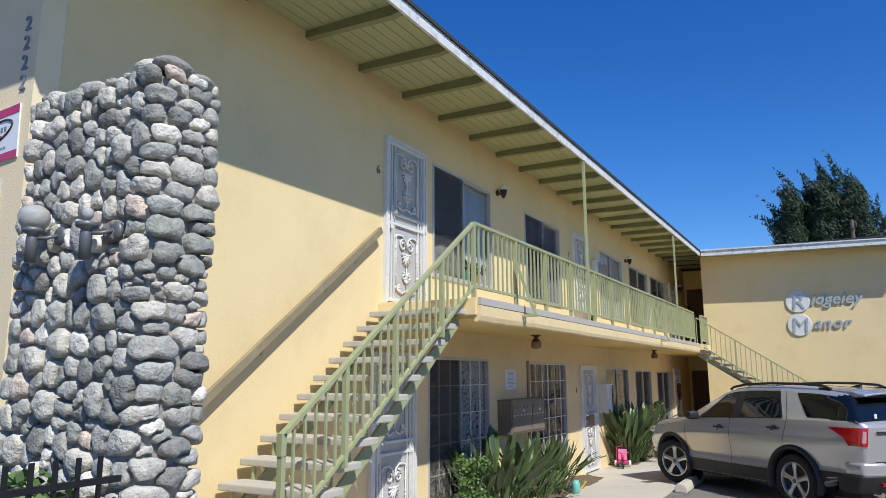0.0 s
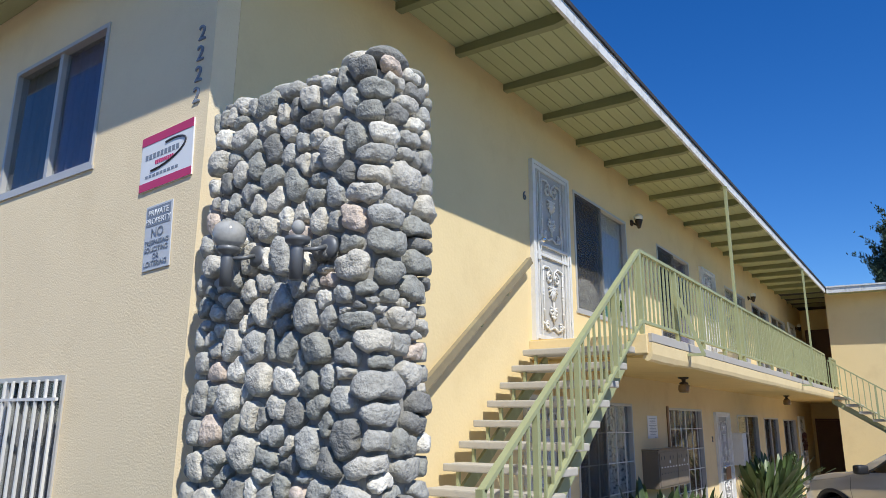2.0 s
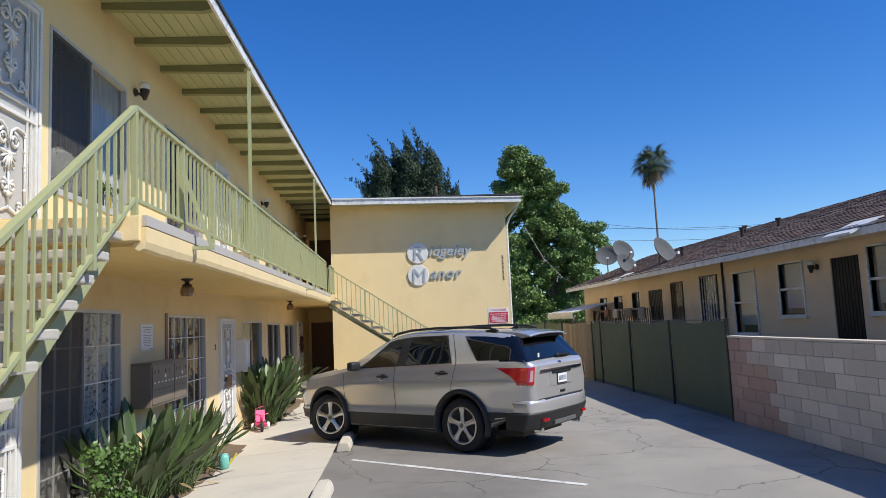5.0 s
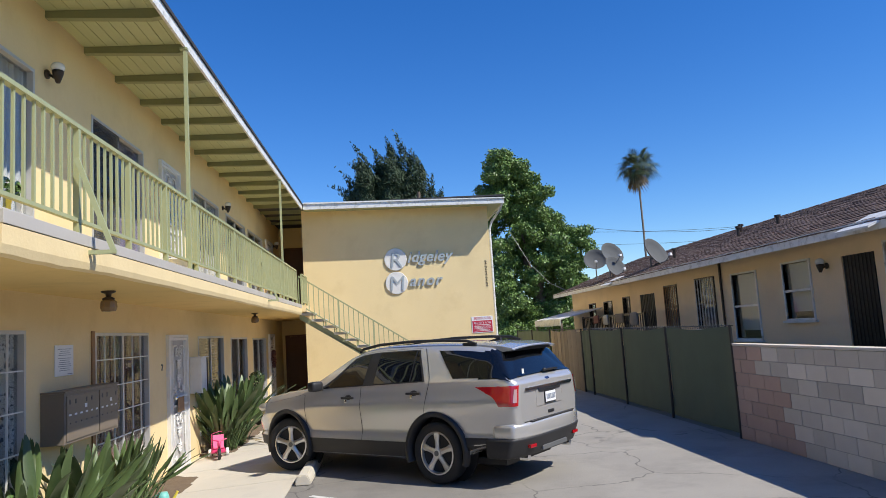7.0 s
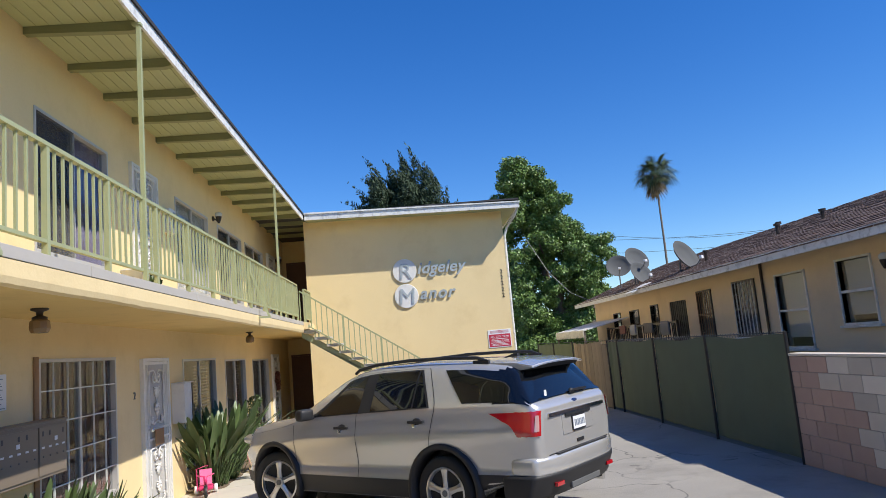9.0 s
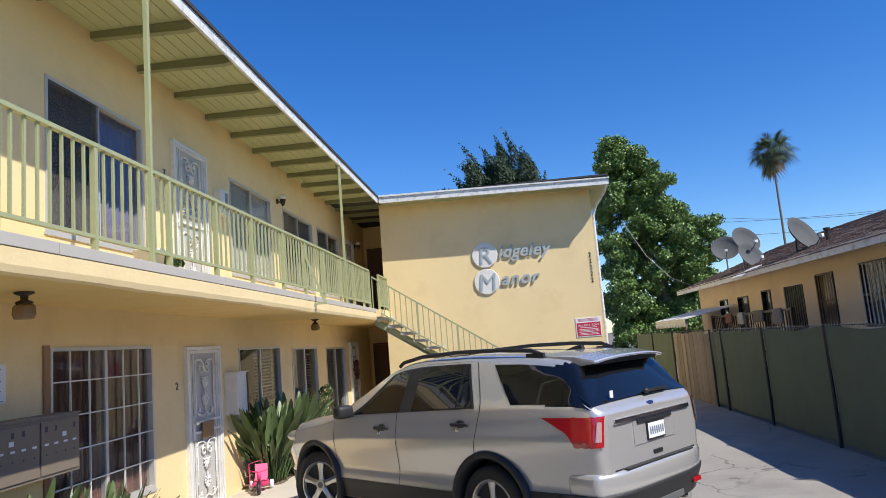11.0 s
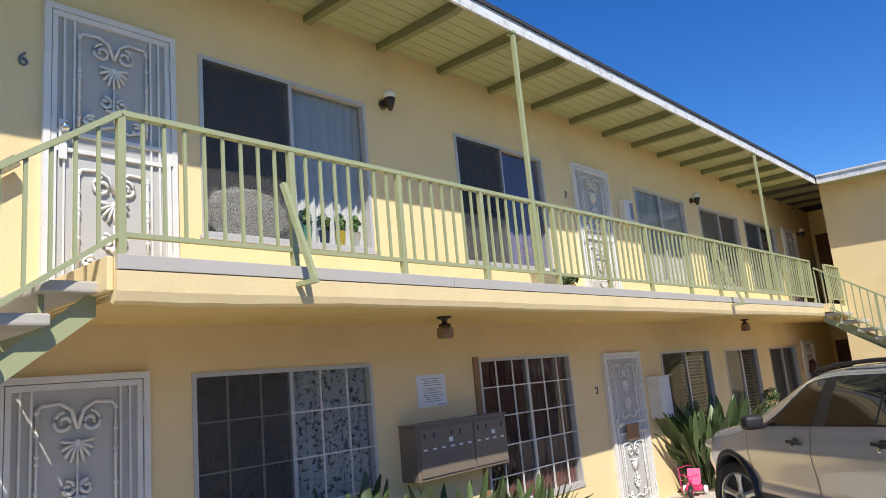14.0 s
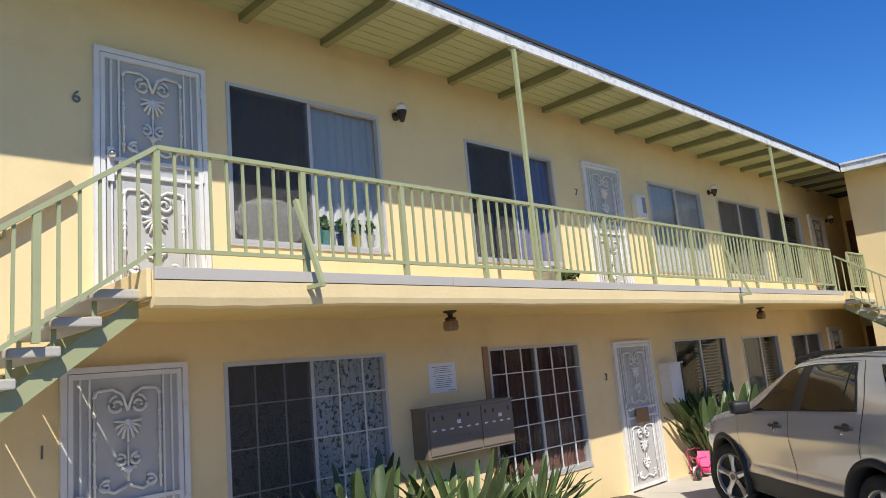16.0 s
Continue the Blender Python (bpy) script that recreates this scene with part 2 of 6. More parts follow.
CURTAIN_RED = material("maroon_curtain", (0.20, 0.085, 0.065), 0.9, vary=0.15, scale=6, grain=150, bump=0.1)
CURTAIN_PURPLE = material("violet_curtain", (0.28, 0.235, 0.33), 0.9, vary=0.1, scale=6, grain=150, bump=0.1)
FLORAL = floral_material("floral_curtain", (0.80, 0.77, 0.71), (0.20, 0.21, 0.22))
FLORAL_DARK = floral_material("dark_floral_curtain", (0.50, 0.44, 0.37), (0.12, 0.11, 0.10))
BLIND = material("blind_slats", (0.42, 0.40, 0.37), 0.6, vary=0.08, bump=0.05)
BROWN = material("brown_enamel", (0.20, 0.162, 0.125), 0.45, vary=0.06, scale=5, grain=60, bump=0.06)
BROWN_DOOR = material("brown_wood_door", (0.11, 0.045, 0.02), 0.5, vary=0.25, scale=5, grain=40, bump=0.1)
RUSTY = material("tan_wood", (0.30, 0.17, 0.08), 0.7, vary=0.2, scale=5, grain=40, bump=0.15)
WORNWOOD = material("worn_olive_wood", (0.27, 0.22, 0.13), 0.7, vary=0.2, scale=5, grain=40, bump=0.2, stain=(0.38, 0.36, 0.22), stain_amount=0.6, stain_scale=3)
PAPER = material("white_sign_face", (0.78, 0.79, 0.80), 0.4, vary=0.02, bump=0.0)
MAGENTA = material("magenta_sign_ink", (0.52, 0.045, 0.14), 0.4, vary=0.04, bump=0.0)
RED_INK = material("red_sign_ink", (0.48, 0.03, 0.06), 0.4, vary=0.04, bump=0.0)
GREY_INK = material("blue_grey_ink", (0.22, 0.25, 0.30), 0.5, vary=0.04, bump=0.0)
DARK_INK = material("dark_ink", (0.05, 0.05, 0.06), 0.5, vary=0.04, bump=0.0)
GREY_SIGN = material("grey_sign_face", (0.55, 0.57, 0.60), 0.4, vary=0.03, bump=0.0)
SIGN_STEEL = material("sign_letter_grey", (0.37, 0.41, 0.43), 0.45, vary=0.05, bump=0.03)
GLOBE = material("frosted_globe", (0.75, 0.74, 0.70), 0.25, vary=0.05, bump=0.0)
RIBBED = material("cloudy_globe_glass", (0.42, 0.41, 0.38), 0.12, vary=0.3, scale=25, bump=0.2)
JAR = material("ribbed_amber_glass", (0.26, 0.17, 0.09), 0.2, vary=0.15, scale=10, bump=0.1)
DISHGREY = material("dish_grey", (0.11, 0.113, 0.113), 0.85, spec=0.2, vary=0.12, bump=0.05)
LAMPGREY = material("lamp_grey_metal", (0.16, 0.165, 0.17), 0.5, metal=0.4, vary=0.1, bump=0.1)
HOUSE_WALL = material("tan_stucco", (0.77, 0.60, 0.395), 0.93, vary=0.04, scale=0.8, grain=40, bump=0.3, depth=0.008,
                      stain=(0.46, 0.36, 0.25), stain_amount=0.3, stain_scale=1.0)
SHINGLE = material("brown_shingle", (0.13, 0.085, 0.065), 0.95, vary=0.3, scale=2, grain=90, bump=0.5, island=0.35)
BLOCK = material("grey_block", (0.58, 0.53, 0.455), 0.95, vary=0.08, scale=3, grain=80, bump=0.5, depth=0.005, island=0.22)
BLOCK_RED = material("pinkish_block", (0.45, 0.325, 0.265), 0.95, vary=0.08, scale=3, grain=80, bump=0.5, depth=0.005, island=0.1)
FENCECLOTH = material("green_fence_cloth", (0.088, 0.118, 0.080), 0.85, vary=0.15, scale=2, grain=160, bump=0.2)
GREYBOARD = material("weathered_board", (0.24, 0.20, 0.155), 0.9, vary=0.2, scale=4, grain=50, bump=0.3, island=0.2)
LEAF = material("paddle_leaf", (0.085, 0.128, 0.045), 0.42, spec=0.35, vary=0.3, scale=6, grain=60, bump=0.1, island=0.35)
LEAF_LIGHT = material("shrub_leaf", (0.080, 0.145, 0.030), 0.5, vary=0.25, scale=6, bump=0.0, island=0.4)
LEAF_DRY = material("dry_leaf", (0.30, 0.22, 0.11), 0.8, vary=0.25, scale=6, bump=0.1, island=0.3)
LEAF_TREE = material("tree_leaf", (0.125, 0.205, 0.045), 0.5, vary=0.25, scale=2, bump=0.0, island=0.45)
LEAF_DARK = material("cypress_leaf", (0.035, 0.062, 0.028), 0.7, vary=0.25, scale=2, bump=0.0, island=0.4)
PALM_LEAF = material("palm_leaf", (0.075, 0.105, 0.04), 0.5, vary=0.25, scale=2, bump=0.0, island=0.3)
BARK = material("bark", (0.15, 0.115, 0.085), 0.95, vary=0.25, scale=5, grain=30, bump=0.6, depth=0.02)
POT = material("black_plastic_pot", (0.02, 0.02, 0.022), 0.5, vary=0.15, bump=0.05)
PINK = material("pink_plastic", (0.80, 0.16, 0.33), 0.35, vary=0.08, bump=0.0)
HOTPINK = material("hot_pink_plastic", (0.66, 0.04, 0.16), 0.35, vary=0.08, bump=0.0)
TEAL = material("teal_plastic", (0.18, 0.50, 0.44), 0.4, vary=0.08, bump=0.0)
YELLOW = material("yellow_plastic", (0.75, 0.60, 0.08), 0.4, vary=0.08, bump=0.0)
CARPAINT = material("silver_car_paint", (0.60, 0.585, 0.56), 0.27, metal=0.5, vary=0.015, scale=1, grain=400, bump=0.0, coat=1.0)
CARBLACK = material("black_trim_plastic", (0.018, 0.018, 0.02), 0.55, vary=0.15, grain=200, bump=0.05)
CARGLASS = material("tinted_car_glass", (0.006, 0.007, 0.009), 0.03, vary=0.05, bump=0.0, spec=0.7)
TYRE = material("tyre_rubber", (0.018, 0.018, 0.018), 0.8, vary=0.2, grain=80, bump=0.2)
RIM = material("alloy_rim", (0.62, 0.62, 0.62), 0.28, metal=0.85, vary=0.04, bump=0.0)
CHROME = material("chrome", (0.75, 0.75, 0.75), 0.12, metal=1.0, vary=0.02, bump=0.0)
TAILRED = material("tail_lens_red", (0.42, 0.008, 0.012), 0.08, vary=0.15, scale=20, bump=0.0, coat=1.0)
TAILCLEAR = material("tail_lens_clear", (0.52, 0.30, 0.28), 0.1, vary=0.1, scale=20, bump=0.0, coat=1.0)
BLUE_BADGE = material("badge_blue", (0.02, 0.04, 0.12), 0.2, vary=0.05, bump=0.0)


# ---- mesh helpers ----
def finish(name, bm, mat, parent=None, label="", smooth=False):
    me = bpy.data.meshes.new(name)
    bm.to_mesh(me)
    bm.free()
    me.materials.append(mat)
    if smooth:
        me.polygons.foreach_set("use_smooth", [True] * len(me.polygons))
    ob = new(name, me)
    if parent is not None:
        ob.parent = parent
    if label:
        tagged(ob, label)
    return ob


def part(name, bm, mat, parent, label="", smooth=False):
    return finish(name, bm, mat, parent, label, smooth)


def share(name, mesh, parent, m=None, label=""):
    ob = new(name, mesh)
    ob.parent = parent
    if m is not None:
        ob.matrix_basis = m
    if label:
        tagged(ob, label)
    return ob


def thing(name, label, category, m=None, group="", kind=""):
    ob = new(name)
    ob.empty_display_size = 0.1
    if m is not None:
        ob.matrix_basis = m
    return tagged(ob, label, category, group, kind)


def box(bm, x0, x1, y0, y1, z0, z1, bevel=0.0):
    m = Matrix.LocRotScale(((x0 + x1) / 2, (y0 + y1) / 2, (z0 + z1) / 2), None, (abs(x1 - x0), abs(y1 - y0), abs(z1 - z0)))
    vs = bmesh.ops.create_cube(bm, size=1, matrix=m)["verts"]
    if bevel:
        es = list({e for v in vs for e in v.link_edges})
        bmesh.ops.bevel(bm, geom=es, offset=bevel, segments=2, affect="EDGES", profile=0.6)
    return bm


def boxed(*a, **k):
    return box(bmesh.new(), *a, **k)


def cyl(bm, p, q, r, r2=None, n=12, caps=True):
    p, q = Vector(p), Vector(q)
    d = q - p
    m = Matrix.Translation((p + q) / 2) @ d.to_track_quat("Z", "Y").to_matrix().to_4x4()
    bmesh.ops.create_cone(bm, cap_ends=caps, segments=n, radius1=r, radius2=r if r2 is None else r2, depth=d.length, matrix=m)
    return bm


def ball(bm, c, r, sx=1, sy=1, sz=1, n=14):
    bmesh.ops.create_uvsphere(bm, u_segments=n, v_segments=max(6, n // 2 + 1), radius=r,
                              matrix=Matrix.LocRotScale(c, None, (sx, sy, sz)))
    return bm


def lathe(bm, profile, c=(0, 0, 0), n=20, axis="Z"):
    """Turned body; profile of (radius, height)."""
    rings = []
    for r, h in profile:
        ring = []
        for i in range(n):
            a = 2 * math.pi * i / n
            v = (r * math.cos(a), r * math.sin(a), h)
            if axis == "Y":
                v = (v[0], h, v[1])
            elif axis == "X":
                v = (h, v[0], v[1])
            ring.append(bm.verts.new((v[0] + c[0], v[1] + c[1], v[2] + c[2])))
        rings.append(ring)
    for a, b in zip(rings, rings[1:]):
        for i in range(n):
            bm.faces.new((a[i], a[(i + 1) % n], b[(i + 1) % n], b[i]))
    for ring in (rings[0], rings[-1]):
        bm.faces.new(ring)
    bmesh.ops.recalc_face_normals(bm, faces=bm.faces[:])
    return bm


def tube(bm, pts, r, n=6, flat=1.0):
    """A rod bent through pts."""
    pts = [Vector(p) for p in pts]
    rings = []
    for i, p in enumerate(pts):
        d = (pts[min(i + 1, len(pts) - 1)] - pts[max(i - 1, 0)]).normalized()
        s = d.cross(Vector((0, 0, 1)))
        if s.length < 0.05:
            s = d.cross(Vector((0, 1, 0)))
        s.normalize()
        u = s.cross(d)
        rings.append([bm.verts.new(p + r * (math.cos(2 * math.pi * k / n) * s + flat * math.sin(2 * math.pi * k / n) * u)) for k in range(n)])
    for a, b in zip(rings, rings[1:]):
        for k in range(n):
            bm.faces.new((a[k], a[(k + 1) % n], b[(k + 1) % n], b[k]))
    bm.faces.new(rings[0][::-1])
    bm.faces.new(rings[-1])
    return bm


def bar(bm, p, q, w, h, bevel=0.0):
    """A straight bar of rectangular section w x h from p to q, upright in its height."""
    p, q = Vector(p), Vector(q)
    d = (q - p)
    x = d.normalized()
    y = Vector((0, 0, 1)).cross(x)
    if y.length < 0.01:
        y = Vector((0, 1, 0))
    y.normalize()
    z = x.cross(y)
    m = Matrix((x, y, z)).transposed().to_4x4()
    m.translation = (p + q) / 2
    bmesh.ops.create_cube(bm, size=1, matrix=m @ Matrix.Diagonal((d.length, w, h, 1)))
    return bm


def prism(bm, poly, axis, a, b):
    """A polygon of 2D points pushed along an axis from a to b."""
    def at(p, w):
        return {"x": (w, p[0], p[1]), "y": (p[0], w, p[1]), "z": (p[0], p[1], w)}[axis]
    va = [bm.verts.new(at(p, a)) for p in poly]
    vb = [bm.verts.new(at(p, b)) for p in poly]
    n = len(poly)
    bm.faces.new(va)
    bm.faces.new(vb[::-1])
    for i in range(n):
        bm.faces.new((va[i], vb[i], vb[(i + 1) % n], va[(i + 1) % n]))
    bmesh.ops.recalc_face_normals(bm, faces=bm.faces[:])
    return bm


def wall(axis, at0, at1, u0, u1, z0, z1, holes):
    """A wall with thickness between at0 and at1 on an axis, with rectangular openings (u0, u1, z0, z1) right through it."""
    bm = bmesh.new()
    us = sorted({u0, u1, *[h[0] for h in holes], *[h[1] for h in holes]})
    zs = sorted({z0, z1, *[h[2] for h in holes], *[h[3] for h in holes]})

    def solid(i, j):
        if not (0 <= i < len(us) - 1 and 0 <= j < len(zs) - 1):
            return False
        u, z = (us[i] + us[i + 1]) / 2, (zs[j] + zs[j + 1]) / 2
        return not any(h[0] < u < h[1] and h[2] < z < h[3] for h in holes)

    cache = {}

    def v(i, j, k):
        key = (i, j, k)
        if key not in cache:
            w = at1 if k else at0
            cache[key] = bm.verts.new((w, us[i], zs[j]) if axis == "x" else (us[i], w, zs[j]))
        return cache[key]
    for i in range(len(us) - 1):
        for j in range(len(zs) - 1):
            if not solid(i, j):
                continue
            for k in (0, 1):
                bm.faces.new((v(i, j, k), v(i + 1, j, k), v(i + 1, j + 1, k), v(i, j + 1, k)))
            for di, dj, a, b in ((-1, 0, (i, j), (i, j + 1)), (1, 0, (i + 1, j), (i + 1, j + 1)), (0, -1, (i, j), (i + 1, j)), (0, 1, (i, j + 1), (i + 1, j + 1))):
                if not solid(i + di, j + dj):
                    bm.faces.new((v(*a, 0), v(*b, 0), v(*b, 1), v(*a, 1)))
    bmesh.ops.recalc_face_normals(bm, faces=bm.faces[:])
    return bm


def lettering(words, size, thick, spacing=1.0, shear=0.0):
    """Words as a mesh in the xz plane, facing -y, centred on x, base line at z 0."""
    cu = bpy.data.curves.new("lettering", "FONT")
    cu.body, cu.size, cu.extrude, cu.space_character, cu.shear = words, size, thick / 2, spacing, shear
    cu.align_x = "CENTER"
    cu.offset = 0.022 * size if shear > 0.2 else 0.0
    cu.resolution_u = 4
    ob = bpy.data.objects.new("lettering", cu)
    scene.collection.objects.link(ob)
    dg = bpy.context.evaluated_depsgraph_get()
    me = bpy.data.meshes.new_from_object(ob.evaluated_get(dg))
    bpy.data.objects.remove(ob)
    bpy.data.curves.remove(cu)
    me.transform(Matrix.Rotation(radians(90), 4, "X"))
    return me


def put_words(name, words, size, thick, mat, parent, m, spacing=1.0, shear=0.0, label=""):
    me = lettering(words, size, thick, spacing, shear)
    me.materials.clear()
    me.materials.append(mat)
    return share(name, me, parent, m, label)


def raw(name, verts, faces, mat, parent=None, smooth=False, label=""):
    me = bpy.data.meshes.new(name)
    me.from_pydata([tuple(map(float, v)) for v in verts], [], faces)
    me.materials.append(mat)
    if smooth:
        me.polygons.foreach_set("use_smooth", [True] * len(me.polygons))
    ob = new(name, me)
    if parent is not None:
        ob.parent = parent
    if label:
        tagged(ob, label)
    return ob


rng = random.Random(4)
FX = -4.506          # the long facade
FY = 2.32            # the front wall
DECK = 2.88          # the balcony floor
EAVE = -3.27         # the eave's edge
RAILX = -3.31
G = 0.22              # the driveway
EY = 21.5            # the wing eave
WY = 22.12           # the wing's end wall

# ---- ground ----
ground = finish("ground", boxed(-400, 400, -400, 600, -0.5, 0.06), EARTH)
tagged(ground, "dusty brown ground stretching to the horizon", "ground", kind="structure")
drive = finish("driveway", boxed(-2.4, 3.93, -14, 60, 0.0, G), ASPHALT)
tagged(drive, "cracked grey asphalt driveway beside the apartments", "driveway", kind="structure")


def strip_line(a, b, w, z=G + 0.004):
    a, b = Vector((*a, z)), Vector((*b, z))
    s = Vector((-(b - a).y, (b - a).x, 0)).normalized() * w / 2
    bm = bmesh.new()
    for k in range(12):
        p, q = a.lerp(b, k / 12 + 0.002), a.lerp(b, (k + 1) / 12)
        j = [rng.uniform(0.8, 1.1) for _ in range(2)]
        bm.faces.new([bm.verts.new(v) for v in (p - s * j[0], q - s * j[1], q + s * j[1], p + s * j[0])])
    bmesh.ops.recalc_face_normals(bm, faces=bm.faces[:])
    return bm


for a, b in (((-2.1, 11.06), (0.55, 8.87)), ((-2.1, 7.4), (0.6, 5.1)), ((-2.1, 14.9), (0.7, 12.6))):
    line = finish("parking_line", strip_line(a, b, 0.09), PAINT_LINE)
    tagged(line, "worn white painted parking line on asphalt", "line", "parking lines", "structure")

walkway = thing("walkway", "pale concrete walkway along the apartment wall", "walkway", kind="structure")
for k in range(14):
    y0 = 2.6 + k * 1.6
    bm = prism(bmesh.new(), [(FX, 0.0), (-2.405, 0.0), (-2.405, G + 0.008), (-3.4, 0.175), (FX, 0.12)], "y", y0 + 0.006, y0 + 1.594)
    part("slab", bm, CONCRETE, walkway)
yard = finish("front_yard", boxed(-14, -2.405, -6, 2.58, 0.0, 0.19), SOIL)
tagged(yard, "bare brown soil of the fenced front yard", "soil", kind="structure")


def mound(name, x0, x1, y0, y1, z, label):
    bm = bmesh.new()
    nx, ny = 6, max(8, int((y1 - y0) / 0.15))
    g = [[bm.verts.new((x0 + (x1 - x0) * i / nx, y0 + (y1 - y0) * j / ny,
                        z + (0.05 + 0.05 * noise.noise((i * 0.9, j * 0.7, 3))) * math.sin(math.pi * min(1, i / nx + 0.25) * 0.8) * (0 if j in (0, ny) or i == nx else 1)))
          for j in range(ny + 1)] for i in range(nx + 1)]
    for i in range(nx):
        for j in range(ny):
            bm.faces.new((g[i][j], g[i + 1][j], g[i + 1][j + 1], g[i][j + 1]))
    ob = finish(name, bm, SOIL, smooth=True)
    return tagged(ob, label, "soil", kind="structure")


mound("planting_bed", FX, -3.85, 7.6, 13.45, 0.13, "dry soil planting bed with leaf litter along the wall")
mound("planting_bed", FX, -3.85, 15.35, 20.4, 0.13, "dry soil planting bed with leaf litter along the wall")


def wheel_stop(y0, y1):
    bm = bmesh.new()
    prism(bm, [(-0.1, 0.0), (0.1, 0.0), (0.095, 0.06), (0.06, 0.13), (-0.06, 0.13), (-0.095, 0.06)], "y", y0, y1)
    bmesh.ops.bevel(bm, geom=bm.edges[:], offset=0.012, segments=2, affect="EDGES")
    ob = finish("wheel_stop", bm, CONCRETE)
    ob.location = (-2.26, 0, G)
    return tagged(ob, "chipped pale concrete wheel stop at the walkway edge", "wheel stop", "wheel stops")


wheel_stop(11.68, 13.3)
wheel_stop(7.5, 9.3)

# ---- apartment building ----
UPPER_WIN = [(7.75, 9.58, 3.38, 4.93), (10.95, 12.73, 3.36, 4.90), (15.34, 17.24, 3.36, 4.90), (17.91, 19.92, 3.36, 4.89), (20.27, 22.28, 3.36, 4.89)]
LOWER_WIN = [(7.63, 9.43, 0.42, 2.30), (11.0, 12.84, 0.66, 2.28), (15.45, 17.38, 0.50, 2.22), (18.05, 19.78, 0.55, 2.18), (20.48, 22.3, 0.55, 2.15)]
UPPER_DOOR = [(6.57, 7.53), (13.43, 14.44), (22.76, 23.8)]
LOWER_DOOR = [(6.33, 7.29), (13.63, 14.67), (22.7, 23.6)]
holes = UPPER_WIN + LOWER_WIN + [(a, b, 2.90, 4.97) for a, b in UPPER_DOOR] + [(a, b, 0.12, 2.25 + (0.08 if a < 7 else 0)) for a, b in LOWER_DOOR]
w1 = finish("wall_east", wall("x", FX - 0.18, FX, FY + 0.182, 25.4, 0, 5.68, holes), SMOOTH)
tagged(w1, "long cream plaster apartment facade with doors and windows", "wall", kind="structure")
FRONT_WIN = [(-7.28, -5.81, 3.84, 5.0), (-7.48, -5.78, 0.75, 2.34)]
w2 = finish("wall_south", wall("y", FY, FY + 0.18, -12.0, FX, 0, 5.68, FRONT_WIN), STUCCO_PALE)
tagged(w2, "pale cream rough stucco street wall", "wall", kind="structure")
edge = finish("wall_corner", boxed(FX - 0.18, FX + 0.001, FY - 0.001, FY + 0.002, 0, 5.68), STUCCO_PALE)
tagged(edge, "cream stucco wall corner", "wall", kind="structure")
# added room shell; its dark colour keeps the window openings dim
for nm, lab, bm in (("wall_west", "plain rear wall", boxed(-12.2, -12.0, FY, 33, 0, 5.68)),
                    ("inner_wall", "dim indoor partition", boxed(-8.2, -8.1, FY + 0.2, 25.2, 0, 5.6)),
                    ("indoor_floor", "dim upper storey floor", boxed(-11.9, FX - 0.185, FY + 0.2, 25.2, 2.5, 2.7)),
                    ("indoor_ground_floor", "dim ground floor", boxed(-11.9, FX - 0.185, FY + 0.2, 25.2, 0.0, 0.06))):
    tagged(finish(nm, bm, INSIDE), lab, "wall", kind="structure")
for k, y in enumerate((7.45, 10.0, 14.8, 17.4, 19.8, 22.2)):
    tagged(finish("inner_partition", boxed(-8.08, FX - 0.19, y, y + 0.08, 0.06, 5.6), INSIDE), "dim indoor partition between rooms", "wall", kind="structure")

wing = thing("wall_wing", "cream plaster end wall of the rear wing with a painted sign", "wall", kind="structure")
part("end_wall", boxed(-3.37, 1.88, WY, WY + 0.2, 0, 5.62), SMOOTH, wing)
part("passage_wall", boxed(-3.37, -3.18, WY + 0.202, 25.4, 0, 5.62), SMOOTH, wing)
part("side_wall", boxed(1.68, 1.88, WY + 0.202, 33, 0, 5.62), SMOOTH, wing)
part("passage_end", boxed(FX - 0.18, -3.18, 25.402, 25.6, 0, 5.68), SMOOTH, wing)
part("rear_wall", boxed(-12, 1.88, 33.0, 33.2, 0, 5.62), SMOOTH, wing)
for z0 in (0.1, 2.9):
    d = thing("door_7" if z0 < 1 else "door_8", "dark brown wooden door at the end of the shaded passage", "door", pose(-3.95, 25.4, z0), kind="structure")
    part("door_leaf", boxed(-0.42, 0.42, -0.03, -0.003, 0, 2.05, bevel=0.004), BROWN_DOOR, d)
    bm = bmesh.new()
    for x in (-0.46, 0.42):
        box(bm, x, x + 0.04, -0.045, -0.002, 0, 2.05)
    box(bm, -0.46, 0.46, -0.045, -0.002, 2.052, 2.1)
    part("door_frame", bm, BROWN_DOOR, d)
    part("door_handle", ball(bmesh.new(), (0.35, -0.06, 1.0), 0.03), CHROME, d)

roof = thing("roof", "low roof with wide eaves, exposed sage rafters and white trim", "roof", kind="structure")
part("roof_deck", boxed(-12.6, EAVE + 0.0, FY - 0.68, EY, 5.69, 5.72), ROOFING, roof)
part("wing_deck", boxed(-12.6, 2.28, EY, 33.5, 5.66, 5.70), ROOFING, roof)
part("fascia", boxed(EAVE - 0.03, EAVE, FY - 0.68, EY, 5.545, 5.688), FASCIA, roof, "peeling white eave trim board")
part("fascia", boxed(-12.6, EAVE - 0.032, FY - 0.71, FY - 0.68, 5.545, 5.688), FASCIA, roof, "white eave trim board")
bm = bmesh.new()
prism(bm, [(-3.24, 5.53), (2.28, 5.44), (2.28, 5.575), (-3.24, 5.675)], "y", EY - 0.03, EY - 0.002)
part("fascia", bm, FASCIA, roof, "white eave trim board of the wing")
part("fascia", boxed(2.25, 2.28, EY, 33.5, 5.45, 5.58), FASCIA, roof)
